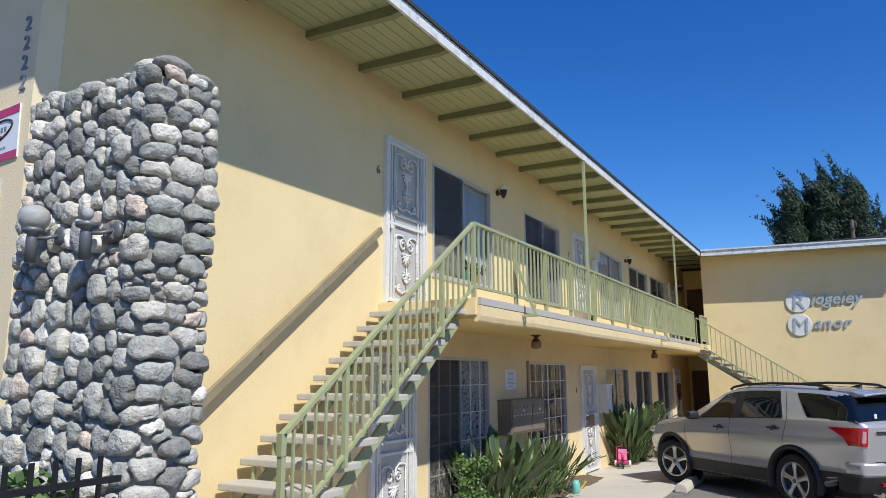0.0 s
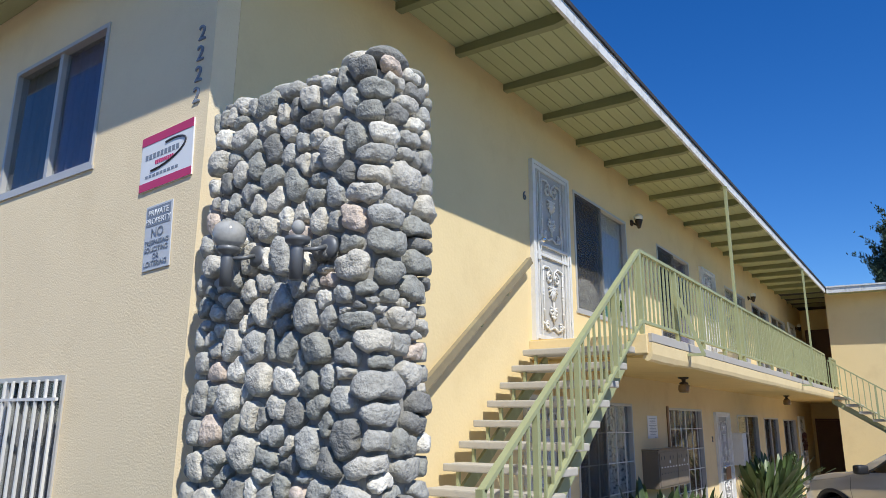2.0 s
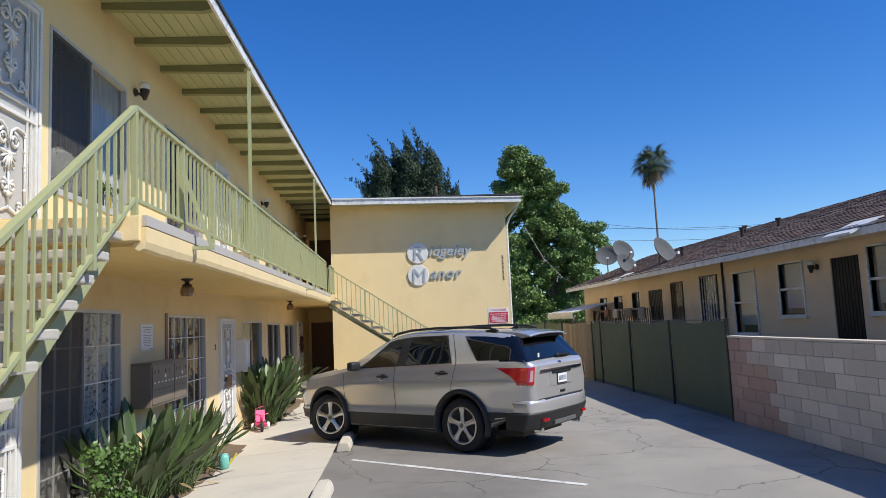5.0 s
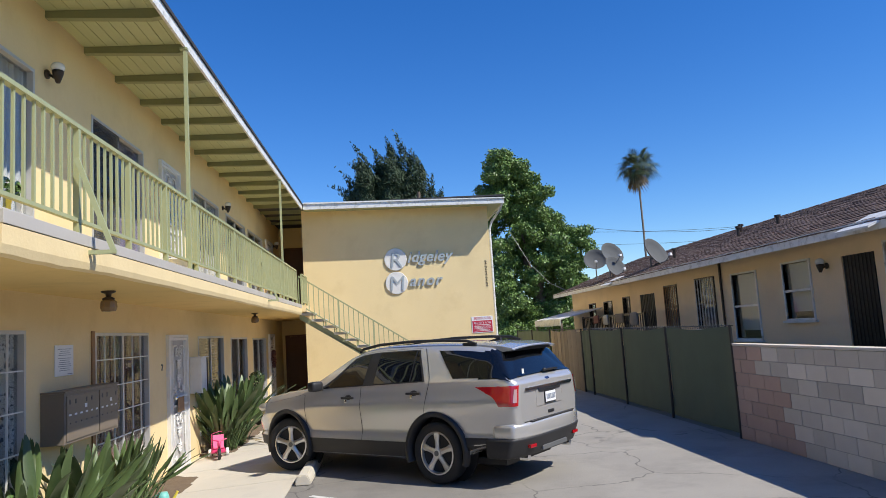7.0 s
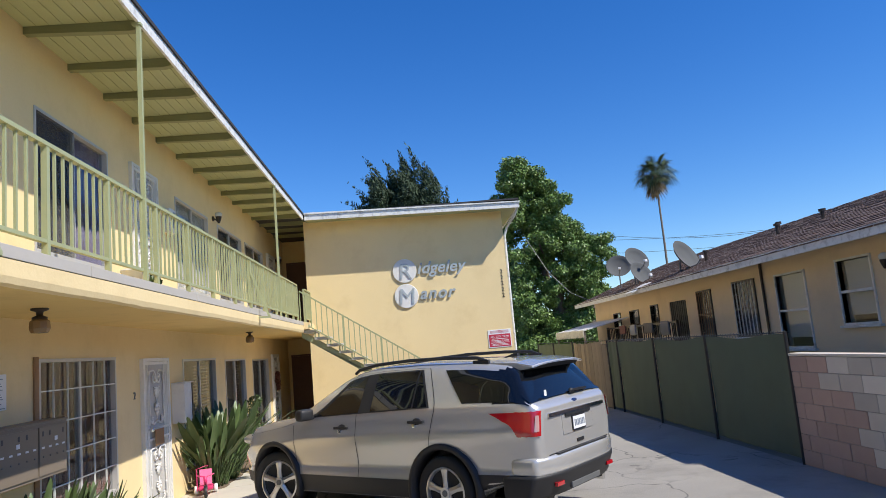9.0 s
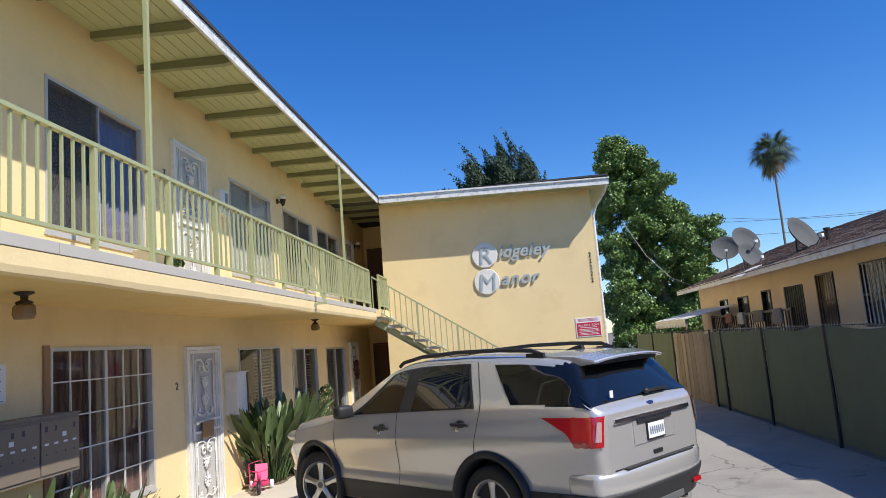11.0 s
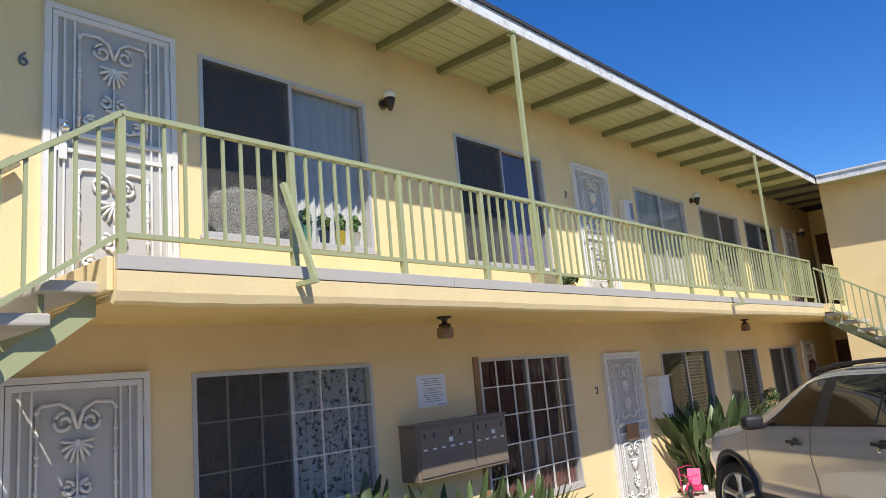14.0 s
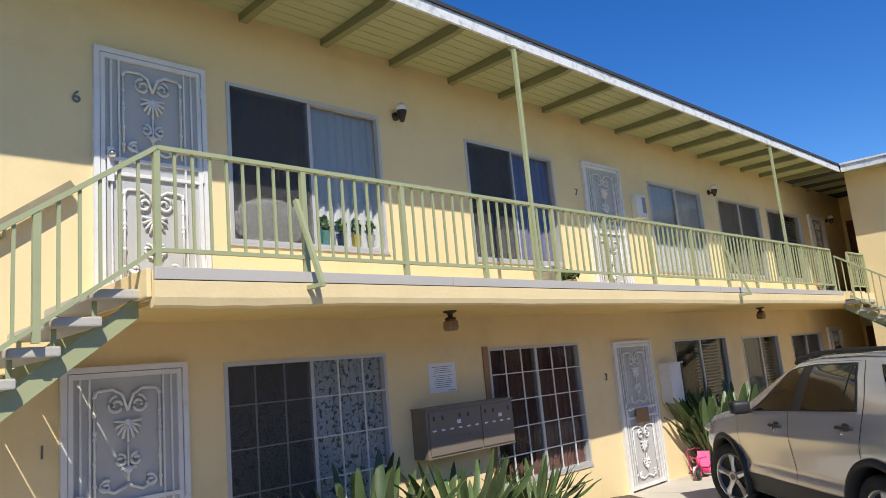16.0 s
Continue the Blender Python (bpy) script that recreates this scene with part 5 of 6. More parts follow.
        for x, z in ((0.11, 1.068), (-1.11, 1.128)):
            p = at(x, ring_at(x, z))
            hd = part("door_handle", boxed(x - 0.12, x + 0.12, s * (p.y + 0.022) - 0.016, s * (p.y + 0.022) + 0.016, z - 0.016, z + 0.016, bevel=0.012), CARBLACK, root)
            # black bulge instead of a hollow: the grip's shade as colour
            part("grip_shade", ball(bmesh.new(), (x, s * (p.y - 0.004), z), 0.055, 1.3, 0.25, 0.75, 12), CARBLACK, hd, smooth=True)
            part("lock_cover", boxed(x + 0.01, x + 0.055, s * (p.y + 0.014) - 0.014, s * (p.y + 0.014) + 0.014, z - 0.062, z - 0.020, bevel=0.008), CHROME, hd)
        part("head_light", ball(bmesh.new(), (2.16, s * 0.76, 0.90), 0.13, 0.9, 0.9, 0.5, 14), RIM, root, smooth=True)
    part("grille", boxed(2.35, 2.41, -0.5, 0.5, 0.50, 0.76, bevel=0.02), CARBLACK, root)
    # wheels and arches
    for x in (-1.433, 1.433):
        for s in (-1, 1):
            bm = bmesh.new()
            n = 34
            rings = []
            for i in range(n + 1):
                a = radians(-18 + 216 * i / n)
                ring = []
                for r, d in ((0.440, -0.18), (0.440, 0.010), (0.470, 0.018), (0.500, 0.008), (0.502, -0.06)):
                    px, pz = x + r * math.cos(a), 0.40 + r * math.sin(a)
                    ring.append(bm.verts.new((px, s * (f(width, px) + d), pz)))
                rings.append(ring)
            for a, b in zip(rings, rings[1:]):
                for k in range(4):
                    bm.faces.new((a[k], a[k + 1], b[k + 1], b[k]))
            bmesh.ops.recalc_face_normals(bm, faces=bm.faces[:])
            part("wheel_arch", bm, CARBLACK, root, smooth=True)
            part("arch_liner", cyl(bmesh.new(), (x, s * 0.60, 0.40), (x, s * 0.64, 0.40), 0.45, n=30), CARBLACK, root)
            steer = 20 if x > 0 else 0
            wh = lathe(bmesh.new(), [(0.25, -0.11), (0.345, -0.115), (0.375, -0.10), (0.385, -0.06), (0.385, 0.06), (0.375, 0.10), (0.345, 0.115), (0.27, 0.105), (0.262, 0.07)], n=40, axis="Y")
            tyre = part("wheel", wh, TYRE, root, "black tyre on a five-spoke alloy wheel", smooth=True)
            tyre.matrix_basis = pose(x, s * 0.835, 0.385, 0, 0, steer)
            rim = bmesh.new()
            lathe(rim, [(0.268, s * 0.06), (0.268, s * 0.105), (0.250, s * 0.110), (0.240, s * 0.085), (0.232, s * 0.03), (0.232, -s * 0.02)], n=40, axis="Y")
            bmesh.ops.delete(rim, geom=[fc for fc in rim.faces if len(fc.verts) > 8], context="FACES_ONLY")
            for k in range(5):
                a = 2 * math.pi * k / 5 + 0.3
                u, w = Vector((math.cos(a), 0, math.sin(a))), Vector((-math.sin(a), 0, math.cos(a)))
                front = [u * 0.04 - w * 0.036, u * 0.15 - w * 0.030, u * 0.246 - w * 0.046, u * 0.246 + w * 0.046, u * 0.15 + w * 0.030, u * 0.04 + w * 0.036]
                mid_ = [u * 0.04, u * 0.15, u * 0.246]
                va = [rim.verts.new(p + Vector((0, s * 0.088, 0))) for p in front]
                vb = [rim.verts.new(p + Vector((0, s * 0.045, 0))) for p in front]
                vm = [rim.verts.new(p + Vector((0, s * h, 0))) for p, h in zip(mid_, (0.108, 0.104, 0.106))]
                for q in ((va[0], va[1], vm[1], vm[0]), (va[1], va[2], vm[2], vm[1]), (vm[0], vm[1], va[4], va[5]), (vm[1], vm[2], va[3], va[4])):
                    rim.faces.new(q)
                for i, j in ((0, 1), (1, 2), (3, 4), (4, 5)):
                    rim.faces.new((va[i], vb[i], vb[j], va[j]))
            bmesh.ops.recalc_face_normals(rim, faces=rim.faces[:])
            cyl(rim, (0, s * 0.05, 0), (0, s * 0.112, 0), 0.062, n=18)
            part("rim", rim, RIM, tyre)
            part("brake_disc", cyl(bmesh.new(), (0, -s * 0.01, 0), (0, s * 0.012, 0), 0.225, n=24), CARBLACK, tyre)
            part("hub_cap", cyl(bmesh.new(), (0, s * 0.11, 0), (0, s * 0.116, 0), 0.035, n=16), LAMPGREY, tyre)
    part("underbody", boxed(-2.3, 2.1, -0.60, 0.60, 0.22, 0.30), CARBLACK, root)
    return root


suv = car()
suv.matrix_basis = pose(-1.022, 12.603, G, 0, 0, 140.0) @ Matrix.Diagonal((0.907, 0.92, 0.955, 1))


# ---- plants ----
def paddle_leaf(length, width, stalk, bend):
    bm = bmesh.new()
    n = 9
    def mid(t):
        return Vector((bend * t * t, 0, 1.0 * t * (1 - 0.12 * bend * t)))
    tube(bm, [mid(stalk * k / 5) * length for k in range(6)], 0.008, 4)
    rows = []
    for i in range(n + 1):
        u = i / n
        t = stalk + (1 - stalk) * u
        c = mid(t) * length
        wv = width * math.sin(math.pi * min(1, u * 0.92 + 0.06)) ** 0.7 * (1 - 0.25 * u)
        rows.append([bm.verts.new(c + Vector((0.30 * wv, -wv, 0.02 * math.sin(9 * u)))), bm.verts.new(c), bm.verts.new(c + Vector((0.30 * wv, wv, 0.02 * math.sin(7 * u + 1))))])
    for a, b in zip(rows, rows[1:]):
        for k in (0, 1):
            bm.faces.new((a[k], b[k], b[k + 1], a[k + 1]))
    return bm


leaf_meshes = [mesh_of("leaf", paddle_leaf(1.0, w, st, be), LEAF) for w, st, be in ((0.044, 0.50, 0.16), (0.054, 0.54, 0.36), (0.048, 0.46, 0.60), (0.050, 0.56, 0.10))]
dry_mesh = mesh_of("leaf", paddle_leaf(1.0, 0.05, 0.4, 1.1), LEAF_DRY)
for me in leaf_meshes:
    me.polygons.foreach_set("use_smooth", [True] * len(me.polygons))


def paddle_plant(x, y, n, h, spread=0.27):
    r = random.Random(int(x * 100 + y * 1000))
    pl = thing("bird_of_paradise_plant", "clump of upright dark green paddle leaves in the wall bed", "plant", pose(x, y, 0.13), "wall bed plants")
    for k in range(int(n * 3.2)):
        a = r.uniform(0, 2 * math.pi)
        d = spread * math.sqrt(r.random())
        tilt = r.uniform(0, 13) + 42 * d
        m = Matrix.Translation((d * math.cos(a) * 0.7, d * math.sin(a), 0)) @ Matrix.Rotation(a + r.uniform(-0.6, 0.6), 4, "Z") @ Matrix.Rotation(radians(tilt), 4, "Y") @ Matrix.Rotation(r.uniform(-0.8, 0.8), 4, "Z") @ Matrix.Scale(h * r.uniform(0.42, 1.04), 4)
        share("leaf", r.choice(leaf_meshes), pl, m)
    for k in range(max(2, n // 9)):
        a = r.uniform(0, 2 * math.pi)
        m = Matrix.Rotation(a, 4, "Z") @ Matrix.Rotation(radians(r.uniform(20, 42)), 4, "Y") @ Matrix.Scale(h * r.uniform(0.3, 0.5), 4)
        share("leaf", dry_mesh, pl, m, "dry brown leaf")
    return pl


for x, y, n, h in ((-4.12, 8.75, 32, 1.28), (-4.1, 10.0, 34, 1.14), (-4.14, 11.15, 32, 0.90),
                   (-4.15, 15.7, 32, 1.35), (-4.1, 16.3, 36, 1.40), (-4.15, 16.9, 14, 0.7)):
    paddle_plant(x, y, n, h)


def leaf_cloud(name, mat, parent, blobs, count, size, seed, flat=0.6, label="", direction=None, stretch=1.0, loose=0.0):
    """Small leaves scattered over and in rounded masses (x, y, z, rx, ry, rz)."""
    r = np.random.RandomState(seed)
    w = np.array([b[3] * b[4] + b[4] * b[5] + b[3] * b[5] for b in blobs])
    pick = r.choice(len(blobs), count, p=w / w.sum())
    B = np.array(blobs)[pick]
    d = r.normal(size=(count, 3))
    d /= np.linalg.norm(d, axis=1)[:, None]
    rad = r.uniform(0.45, 1.08, count) ** 0.5
    c = B[:, :3] + d * B[:, 3:] * rad[:, None]
    if loose:
        c = c + r.normal(scale=loose, size=(count, 3))
    nrm = d + r.normal(scale=flat, size=(count, 3))
    nrm /= np.linalg.norm(nrm, axis=1)[:, None]
    t = r.normal(size=(count, 3)) if direction is None else np.array(direction) + r.normal(scale=0.35, size=(count, 3)) + d * 0.5
    t -= nrm * (t * nrm).sum(1)[:, None]
    t /= np.linalg.norm(t, axis=1)[:, None] + 1e-9
    s = np.cross(nrm, t)
    L = size * r.uniform(0.6, 1.3, count)[:, None]
    W = L * 0.36 / stretch ** 0.5
    L = L * stretch
    V = np.stack([c - t * L * 0.5, c + s * W, c + t * L * 0.5, c - s * W], 1).reshape(-1, 3)
    F = [(4 * i, 4 * i + 1, 4 * i + 2, 4 * i + 3) for i in range(count)]
    me = bpy.data.meshes.new(name)
    me.from_pydata(V.tolist(), [], F)
    me.materials.append(mat)
    ob = new(name, me)
    if parent is not None:
        ob.parent = parent
    if label:
        tagged(ob, label)
    return ob


def potted(x, y, h, mat, seed, label, pot=True):
    p = thing("potted_shrub", label, "plant", pose(x, y, 0.13))
    if pot:
        part("pot", lathe(bmesh.new(), [(0.11, 0), (0.15, 0.24), (0.165, 0.24), (0.165, 0.27), (0.14, 0.27), (0.13, 0.2)], n=18), POT, p, smooth=True)
    bm = bmesh.new()
    for k in range(6):
        a = k * 1.05
        tube(bm, [(0, 0, 0.2), (0.06 * math.cos(a), 0.06 * math.sin(a), 0.2 + h * 0.4), (0.15 * math.cos(a), 0.15 * math.sin(a), 0.2 + h * 0.8)], 0.006, 4)
    part("stems", bm, BARK, p)
    r = random.Random(seed)
    blobs = [(r.uniform(-0.12, 0.12), r.uniform(-0.14, 0.14), 0.3 + h * r.uniform(0.25, 0.85), 0.13, 0.13, 0.13) for _ in range(7)]
    leaf_cloud("foliage", mat, p, blobs, 900, 0.05, seed)
    return p


potted(-3.95, 7.75, 0.65, LEAF_LIGHT, 5, "light green bushy shrub in a black pot")
potted(-3.75, 7.45, 0.28, LEAF_LIGHT, 6, "low green herb in a black pot")
potted(-4.2, 19.3, 1.0, LEAF, 7, "leafy shrub in a pot beside the far wall")

# small things on the walkway
trike = thing("toy_tricycle", "pink plastic toy tricycle parked by the security door", "tricycle", pose(-4.08, 15.0, 0.145, 0, 0, -75) @ Matrix.Diagonal((0.90, 0.90, 0.70, 1)))
part("seat", boxed(-0.22, -0.02, -0.10, 0.10, 0.20, 0.25, bevel=0.02), PINK, trike)
part("backrest", prism(bmesh.new(), [(-0.22, 0.24), (-0.18, 0.24), (-0.25, 0.50), (-0.29, 0.50)], "y", -0.10, 0.10), PINK, trike)
bm = bmesh.new()
tube(bm, [(-0.2, 0, 0.16), (0.05, 0, 0.17), (0.2, 0, 0.3), (0.22, 0, 0.42)], 0.03, 8)
part("frame", bm, HOTPINK, trike, smooth=True)
part("body", boxed(-0.26, 0.02, -0.12, 0.12, 0.10, 0.19, bevel=0.03), HOTPINK, trike)
part("handlebar", tube(bmesh.new(), [(0.18, -0.14, 0.46), (0.22, 0, 0.42), (0.18, 0.14, 0.46)], 0.014, 8), HOTPINK, trike)
part("push_handle", tube(bmesh.new(), [(0.26, -0.13, 0.15), (0.34, -0.13, 0.62), (0.30, 0.0, 0.66), (0.20, 0.05, 0.64)], 0.009, 6), HOTPINK, trike)
for x, y, r, mt in ((0.26, 0, 0.13, POT), (-0.2, -0.16, 0.09, PAPER), (-0.2, 0.16, 0.09, PAPER)):
    wl = part("wheel", lathe(bmesh.new(), [(r * 0.8, -0.03), (r, -0.02), (r, 0.02), (r * 0.8, 0.03)], (x, y, r), 20, "Y"), mt, trike, smooth=True)
    part("wheel_hub", cyl(bmesh.new(), (x, y - 0.034, r), (x, y + 0.034, r), r * 0.35), HOTPINK, wl)
toy = thing("watering_can", "teal and yellow plastic toy watering can in the bed", "toy", pose(-3.85, 11.3, 0.155))
part("body", lathe(bmesh.new(), [(0.05, 0), (0.07, 0.02), (0.07, 0.15), (0.05, 0.2)], n=16), TEAL, toy, smooth=True)
part("spout", tube(bmesh.new(), [(0.06, 0, 0.05), (0.13, 0, 0.13), (0.17, 0, 0.2)], 0.015, 8), YELLOW, toy)
part("handle", tube(bmesh.new(), [(-0.05, 0, 0.18), (-0.12, 0, 0.15), (-0.11, 0, 0.06), (-0.06, 0, 0.04)], 0.01, 6), TEAL, toy)
# sill pots and a bucket on the balcony
for k, (y, mt, h) in enumerate(((8.82, TEAL, 0.16), (9.03, BLUE_BADGE, 0.14), (9.22, YELLOW, 0.15), (9.40, PAPER, 0.15))):
    p = thing("sill_pot", "small coloured plant pot behind the upper window", "plant pot", pose(FX - 0.075, y, 3.415), "sill pots")
    part("pot", lathe(bmesh.new(), [(0.04, 0), (0.055, h), (0.06, h)], n=14), mt, p, smooth=True)
    leaf_cloud("foliage", LEAF_LIGHT, p, [(0, 0, h + 0.09, 0.05, 0.06, 0.08)], 120, 0.05, 30 + k)
bm = bmesh.new()
bmesh.ops.create_icosphere(bm, subdivisions=4, radius=1)
for v in bm.verts:
    v.co *= 1 + 0.18 * noise.noise(v.co * 2.2) + 0.06 * noise.noise(v.co * 6)
bmesh.ops.transform(bm, matrix=Matrix.LocRotScale((FX - 0.070, 8.22, 3.61), None, (0.030, 0.40, 0.24)), verts=bm.verts)
cloth = finish("white_cloth", bm, CURTAIN, smooth=True)
tagged(cloth, "crumpled white cloth piled inside the upper window", "cloth")
bk = thing("bucket", "white plastic bucket on the balcony floor", "bucket", pose(-3.55, 11.05, DECK))
part("body", lathe(bmesh.new(), [(0.11, 0), (0.14, 0.2), (0.148, 0.2), (0.148, 0.22), (0.13, 0.22)], n=20), PAPER, bk, smooth=True)
part("handle", tube(bmesh.new(), [(0.145, 0, 0.2), (0.1, 0.08, 0.13), (0, 0.15, 0.1), (-0.1, 0.08, 0.13), (-0.145, 0, 0.2)], 0.004, 5), LAMPGREY, bk)
pl = thing("balcony_plant", "low potted succulent on the balcony floor", "plant", pose(-3.6, 11.5, DECK))
part("pot", lathe(bmesh.new(), [(0.10, 0), (0.13, 0.09), (0.11, 0.09)], n=16), RUSTY, pl, smooth=True)
leaf_cloud("foliage", LEAF, pl, [(0, 0, 0.15, 0.14, 0.2, 0.07)], 200, 0.07, 44)
wr = thing("door_wreath", "dark leafy wreath hanging on the far lower door", "wreath", pose(FX + 0.06, 23.1, 1.55))
leaf_cloud("foliage", CURTAIN_RED, wr, [(0.02, 0.17 * math.cos(a), 0.2 * math.sin(a), 0.05, 0.06, 0.06) for a in [k * 0.628 for k in range(10)]], 500, 0.06, 45)

# ---- street corner ----
pillar = thing("stone_pillar", "tall grey river stone pillar set in mortar at the building corner", "pillar")
PX0, PX1, PY0, PY1, PH, PR = -4.16, -2.95, 2.14, 2.55, 3.755, 0.08
part("core", boxed(PX0 + 0.02, PX1 - 0.02, PY0 + 0.02, PY1 - 0.02, 0, PH - 0.02, bevel=0.09), MORTAR, pillar)
runs = [PY1 - PY0 - 2 * PR, PX1 - PX0 - 2 * PR, PY1 - PY0 - 2 * PR, PX1 - PX0 - 2 * PR]
arc = PR * math.pi / 2


def around(u):
    """Place and outward way on the pillar's outline, going from its back along the left, the front, the right end and the back."""
    pts = [((PX0, PY1 - PR), (0, -1), (-1, 0)), ((PX0 + PR, PY0), (1, 0), (0, -1)), ((PX1, PY0 + PR), (0, 1), (1, 0)), ((PX1 - PR, PY1), (-1, 0), (0, 1))]
    for k in range(4):
        (px, py), (dx, dy), (nx, ny) = pts[k]
        if u <= runs[k] or k == 3:
            return Vector((px + dx * u, py + dy * u)), Vector((nx, ny))
        u -= runs[k]
        if u <= arc:
            a = u / PR
            cx, cy = px + dx * runs[k] - nx * PR, py + dy * runs[k] - ny * PR
            n = Vector((nx * math.cos(a) + dx * math.sin(a), ny * math.cos(a) + dy * math.sin(a)))
            return Vector((cx, cy)) + n * PR, n
        u -= arc


def stones(u1, z0, z1, cell, seed, split):
    """River stones over the outline; those below the split height are joined."""
    r = np.random.RandomState(seed)
    step = 0.0135
    U, Z = np.meshgrid(np.arange(0, u1, step), np.arange(z0, z1, step))
    P = np.stack([U.ravel(), Z.ravel()], 1)
    n = int(u1 * (z1 - z0) / cell)
    S = np.stack([r.uniform(0, u1, n), r.uniform(z0, z1, n)], 1)
    wt = r.choice([0.0, 0.001, 0.0025, 0.005], n, p=[0.35, 0.3, 0.22, 0.13])
    asp = np.where(S[:, 0] > sum(runs[:2]) + 0.9 * arc, r.uniform(0.66, 0.85, n), r.uniform(0.86, 1.2, n))
    for it in range(5):
        lab = np.empty(len(P), int)
        for a in range(0, len(P), 20000):
            q = P[a:a + 20000]
            D = ((q[:, None, 0] - S[None, :, 0]) * asp) ** 2 + ((q[:, None, 1] - S[None, :, 1]) / asp) ** 2 - wt
            lab[a:a + 20000] = D.argmin(1)
        if it < 4:
            for k in range(n):
                q = P[lab == k]
                if len(q):
                    S[k] = S[k] * 0.35 + q.mean(0) * 0.65
    nang, nring = 22, 6
    joined = ([], [])
    for k in range(n):
        q = P[lab == k]
        if len(q) < 12:
            continue
        c = q.mean(0)
        d = q - c
        ang = np.arctan2(d[:, 1], d[:, 0])
        rad = np.hypot(d[:, 0], d[:, 1])
        prof = np.array([max([0.02] + list(rad[np.abs(np.angle(np.exp(1j * (ang - t)))) < 0.2])) for t in np.linspace(-math.pi, math.pi, nang, endpoint=False)])
        prof = 0.08 * np.roll(prof, 1) + 0.84 * prof + 0.08 * np.roll(prof, -1)
        prof = np.minimum(prof, prof.mean() * 1.45) * 0.90 - 0.003
        size = prof.mean()
        bulge = min(0.062, size * r.uniform(0.5, 0.85))
        tiltu, tiltz = r.uniform(-0.22, 0.22, 2)
        V, F = joined if c[1] < split else ([], [])
        base = len(V)
        seedv = r.uniform(0, 50)

        def put(u, z, h):
            u = min(max(u, 0.0), u1)
            p, nn = around(u)
            V.append((p.x + nn.x * h, p.y + nn.y * h, z))
        crown = bulge * 1.0
        put(c[0], c[1], crown)
        for j in range(1, nring + 1):
            f = j / nring
            rho = math.sin(f * math.pi / 2) ** 0.75
            for i in range(nang):
                t = -math.pi + 2 * math.pi * i / nang
                lump = noise.noise((math.cos(t) * rho * 1.6 + seedv, math.sin(t) * rho * 1.6, f))
                h = bulge * (math.cos(f * math.pi / 2) ** 0.42) * (1 + 0.20 * lump + 0.10 * noise.noise((math.cos(t) * rho * 4 + seedv, math.sin(t) * rho * 4, 2))) + (tiltu * math.cos(t) + tiltz * math.sin(t)) * rho * size * (1 - f) - 0.03 * (f == 1)
                rr = prof[i] * rho * (1 + 0.05 * lump)
                put(c[0] + rr * math.cos(t), c[1] + rr * math.sin(t), h)
        fs = [(base, base + 1 + i, base + 1 + (i + 1) % nang) for i in range(nang)]
        for j in range(nring - 1):
            a, b = base + 1 + j * nang, base + 1 + (j + 1) * nang
            fs += [(a + i, b + i, b + (i + 1) % nang, a + (i + 1) % nang) for i in range(nang)]
        F += fs
        if c[1] >= split:
            raw("stone", V, F, STONE, pillar, True)
    tagged(raw("lower_stones", *joined, STONE, pillar, True), kind="stuff")


REACH = sum(runs[:3]) + 3 * arc + 0.25
stones(REACH, 0.0, PH, 0.0155, 3, 1.95)
for k in range(9):
    bm = bmesh.new()
    bmesh.ops.create_icosphere(bm, subdivisions=3, radius=1)
    for v in bm.verts:
        v.co *= 1 + 0.14 * noise.noise(v.co * 1.3 + Vector((k * 7.0, 0, 0)))
    sx = rng.uniform(0.085, 0.14)
    x = PX0 + 0.08 + k * 0.135
    bmesh.ops.transform(bm, matrix=Matrix.LocRotScale((x, PY0 + 0.09 + rng.uniform(0, 0.08), PH - 0.01 + (0.03 if k > 6 else 0)), Euler((rng.uniform(-.3, .3), rng.uniform(-.25, .25), rng.uniform(-.4, .4))), (sx, rng.uniform(0.09, 0.13), rng.uniform(0.045, 0.065))), verts=bm.verts)
    part("stone", bm, STONE, pillar, smooth=True)
for k in range(5):
    bm = bmesh.new()
    bmesh.ops.create_icosphere(bm, subdivisions=3, radius=1)
    for v in bm.verts:
        v.co *= 1 + 0.14 * noise.noise(v.co * 1.3 + Vector((0, k * 7.0, 3)))
    bmesh.ops.transform(bm, matrix=Matrix.LocRotScale((PX0 + 0.15 + k * 0.24, PY1 - 0.11, PH), None, (0.13, 0.11, 0.05)), verts=bm.verts)
    part("stone", bm, STONE, pillar, smooth=True)


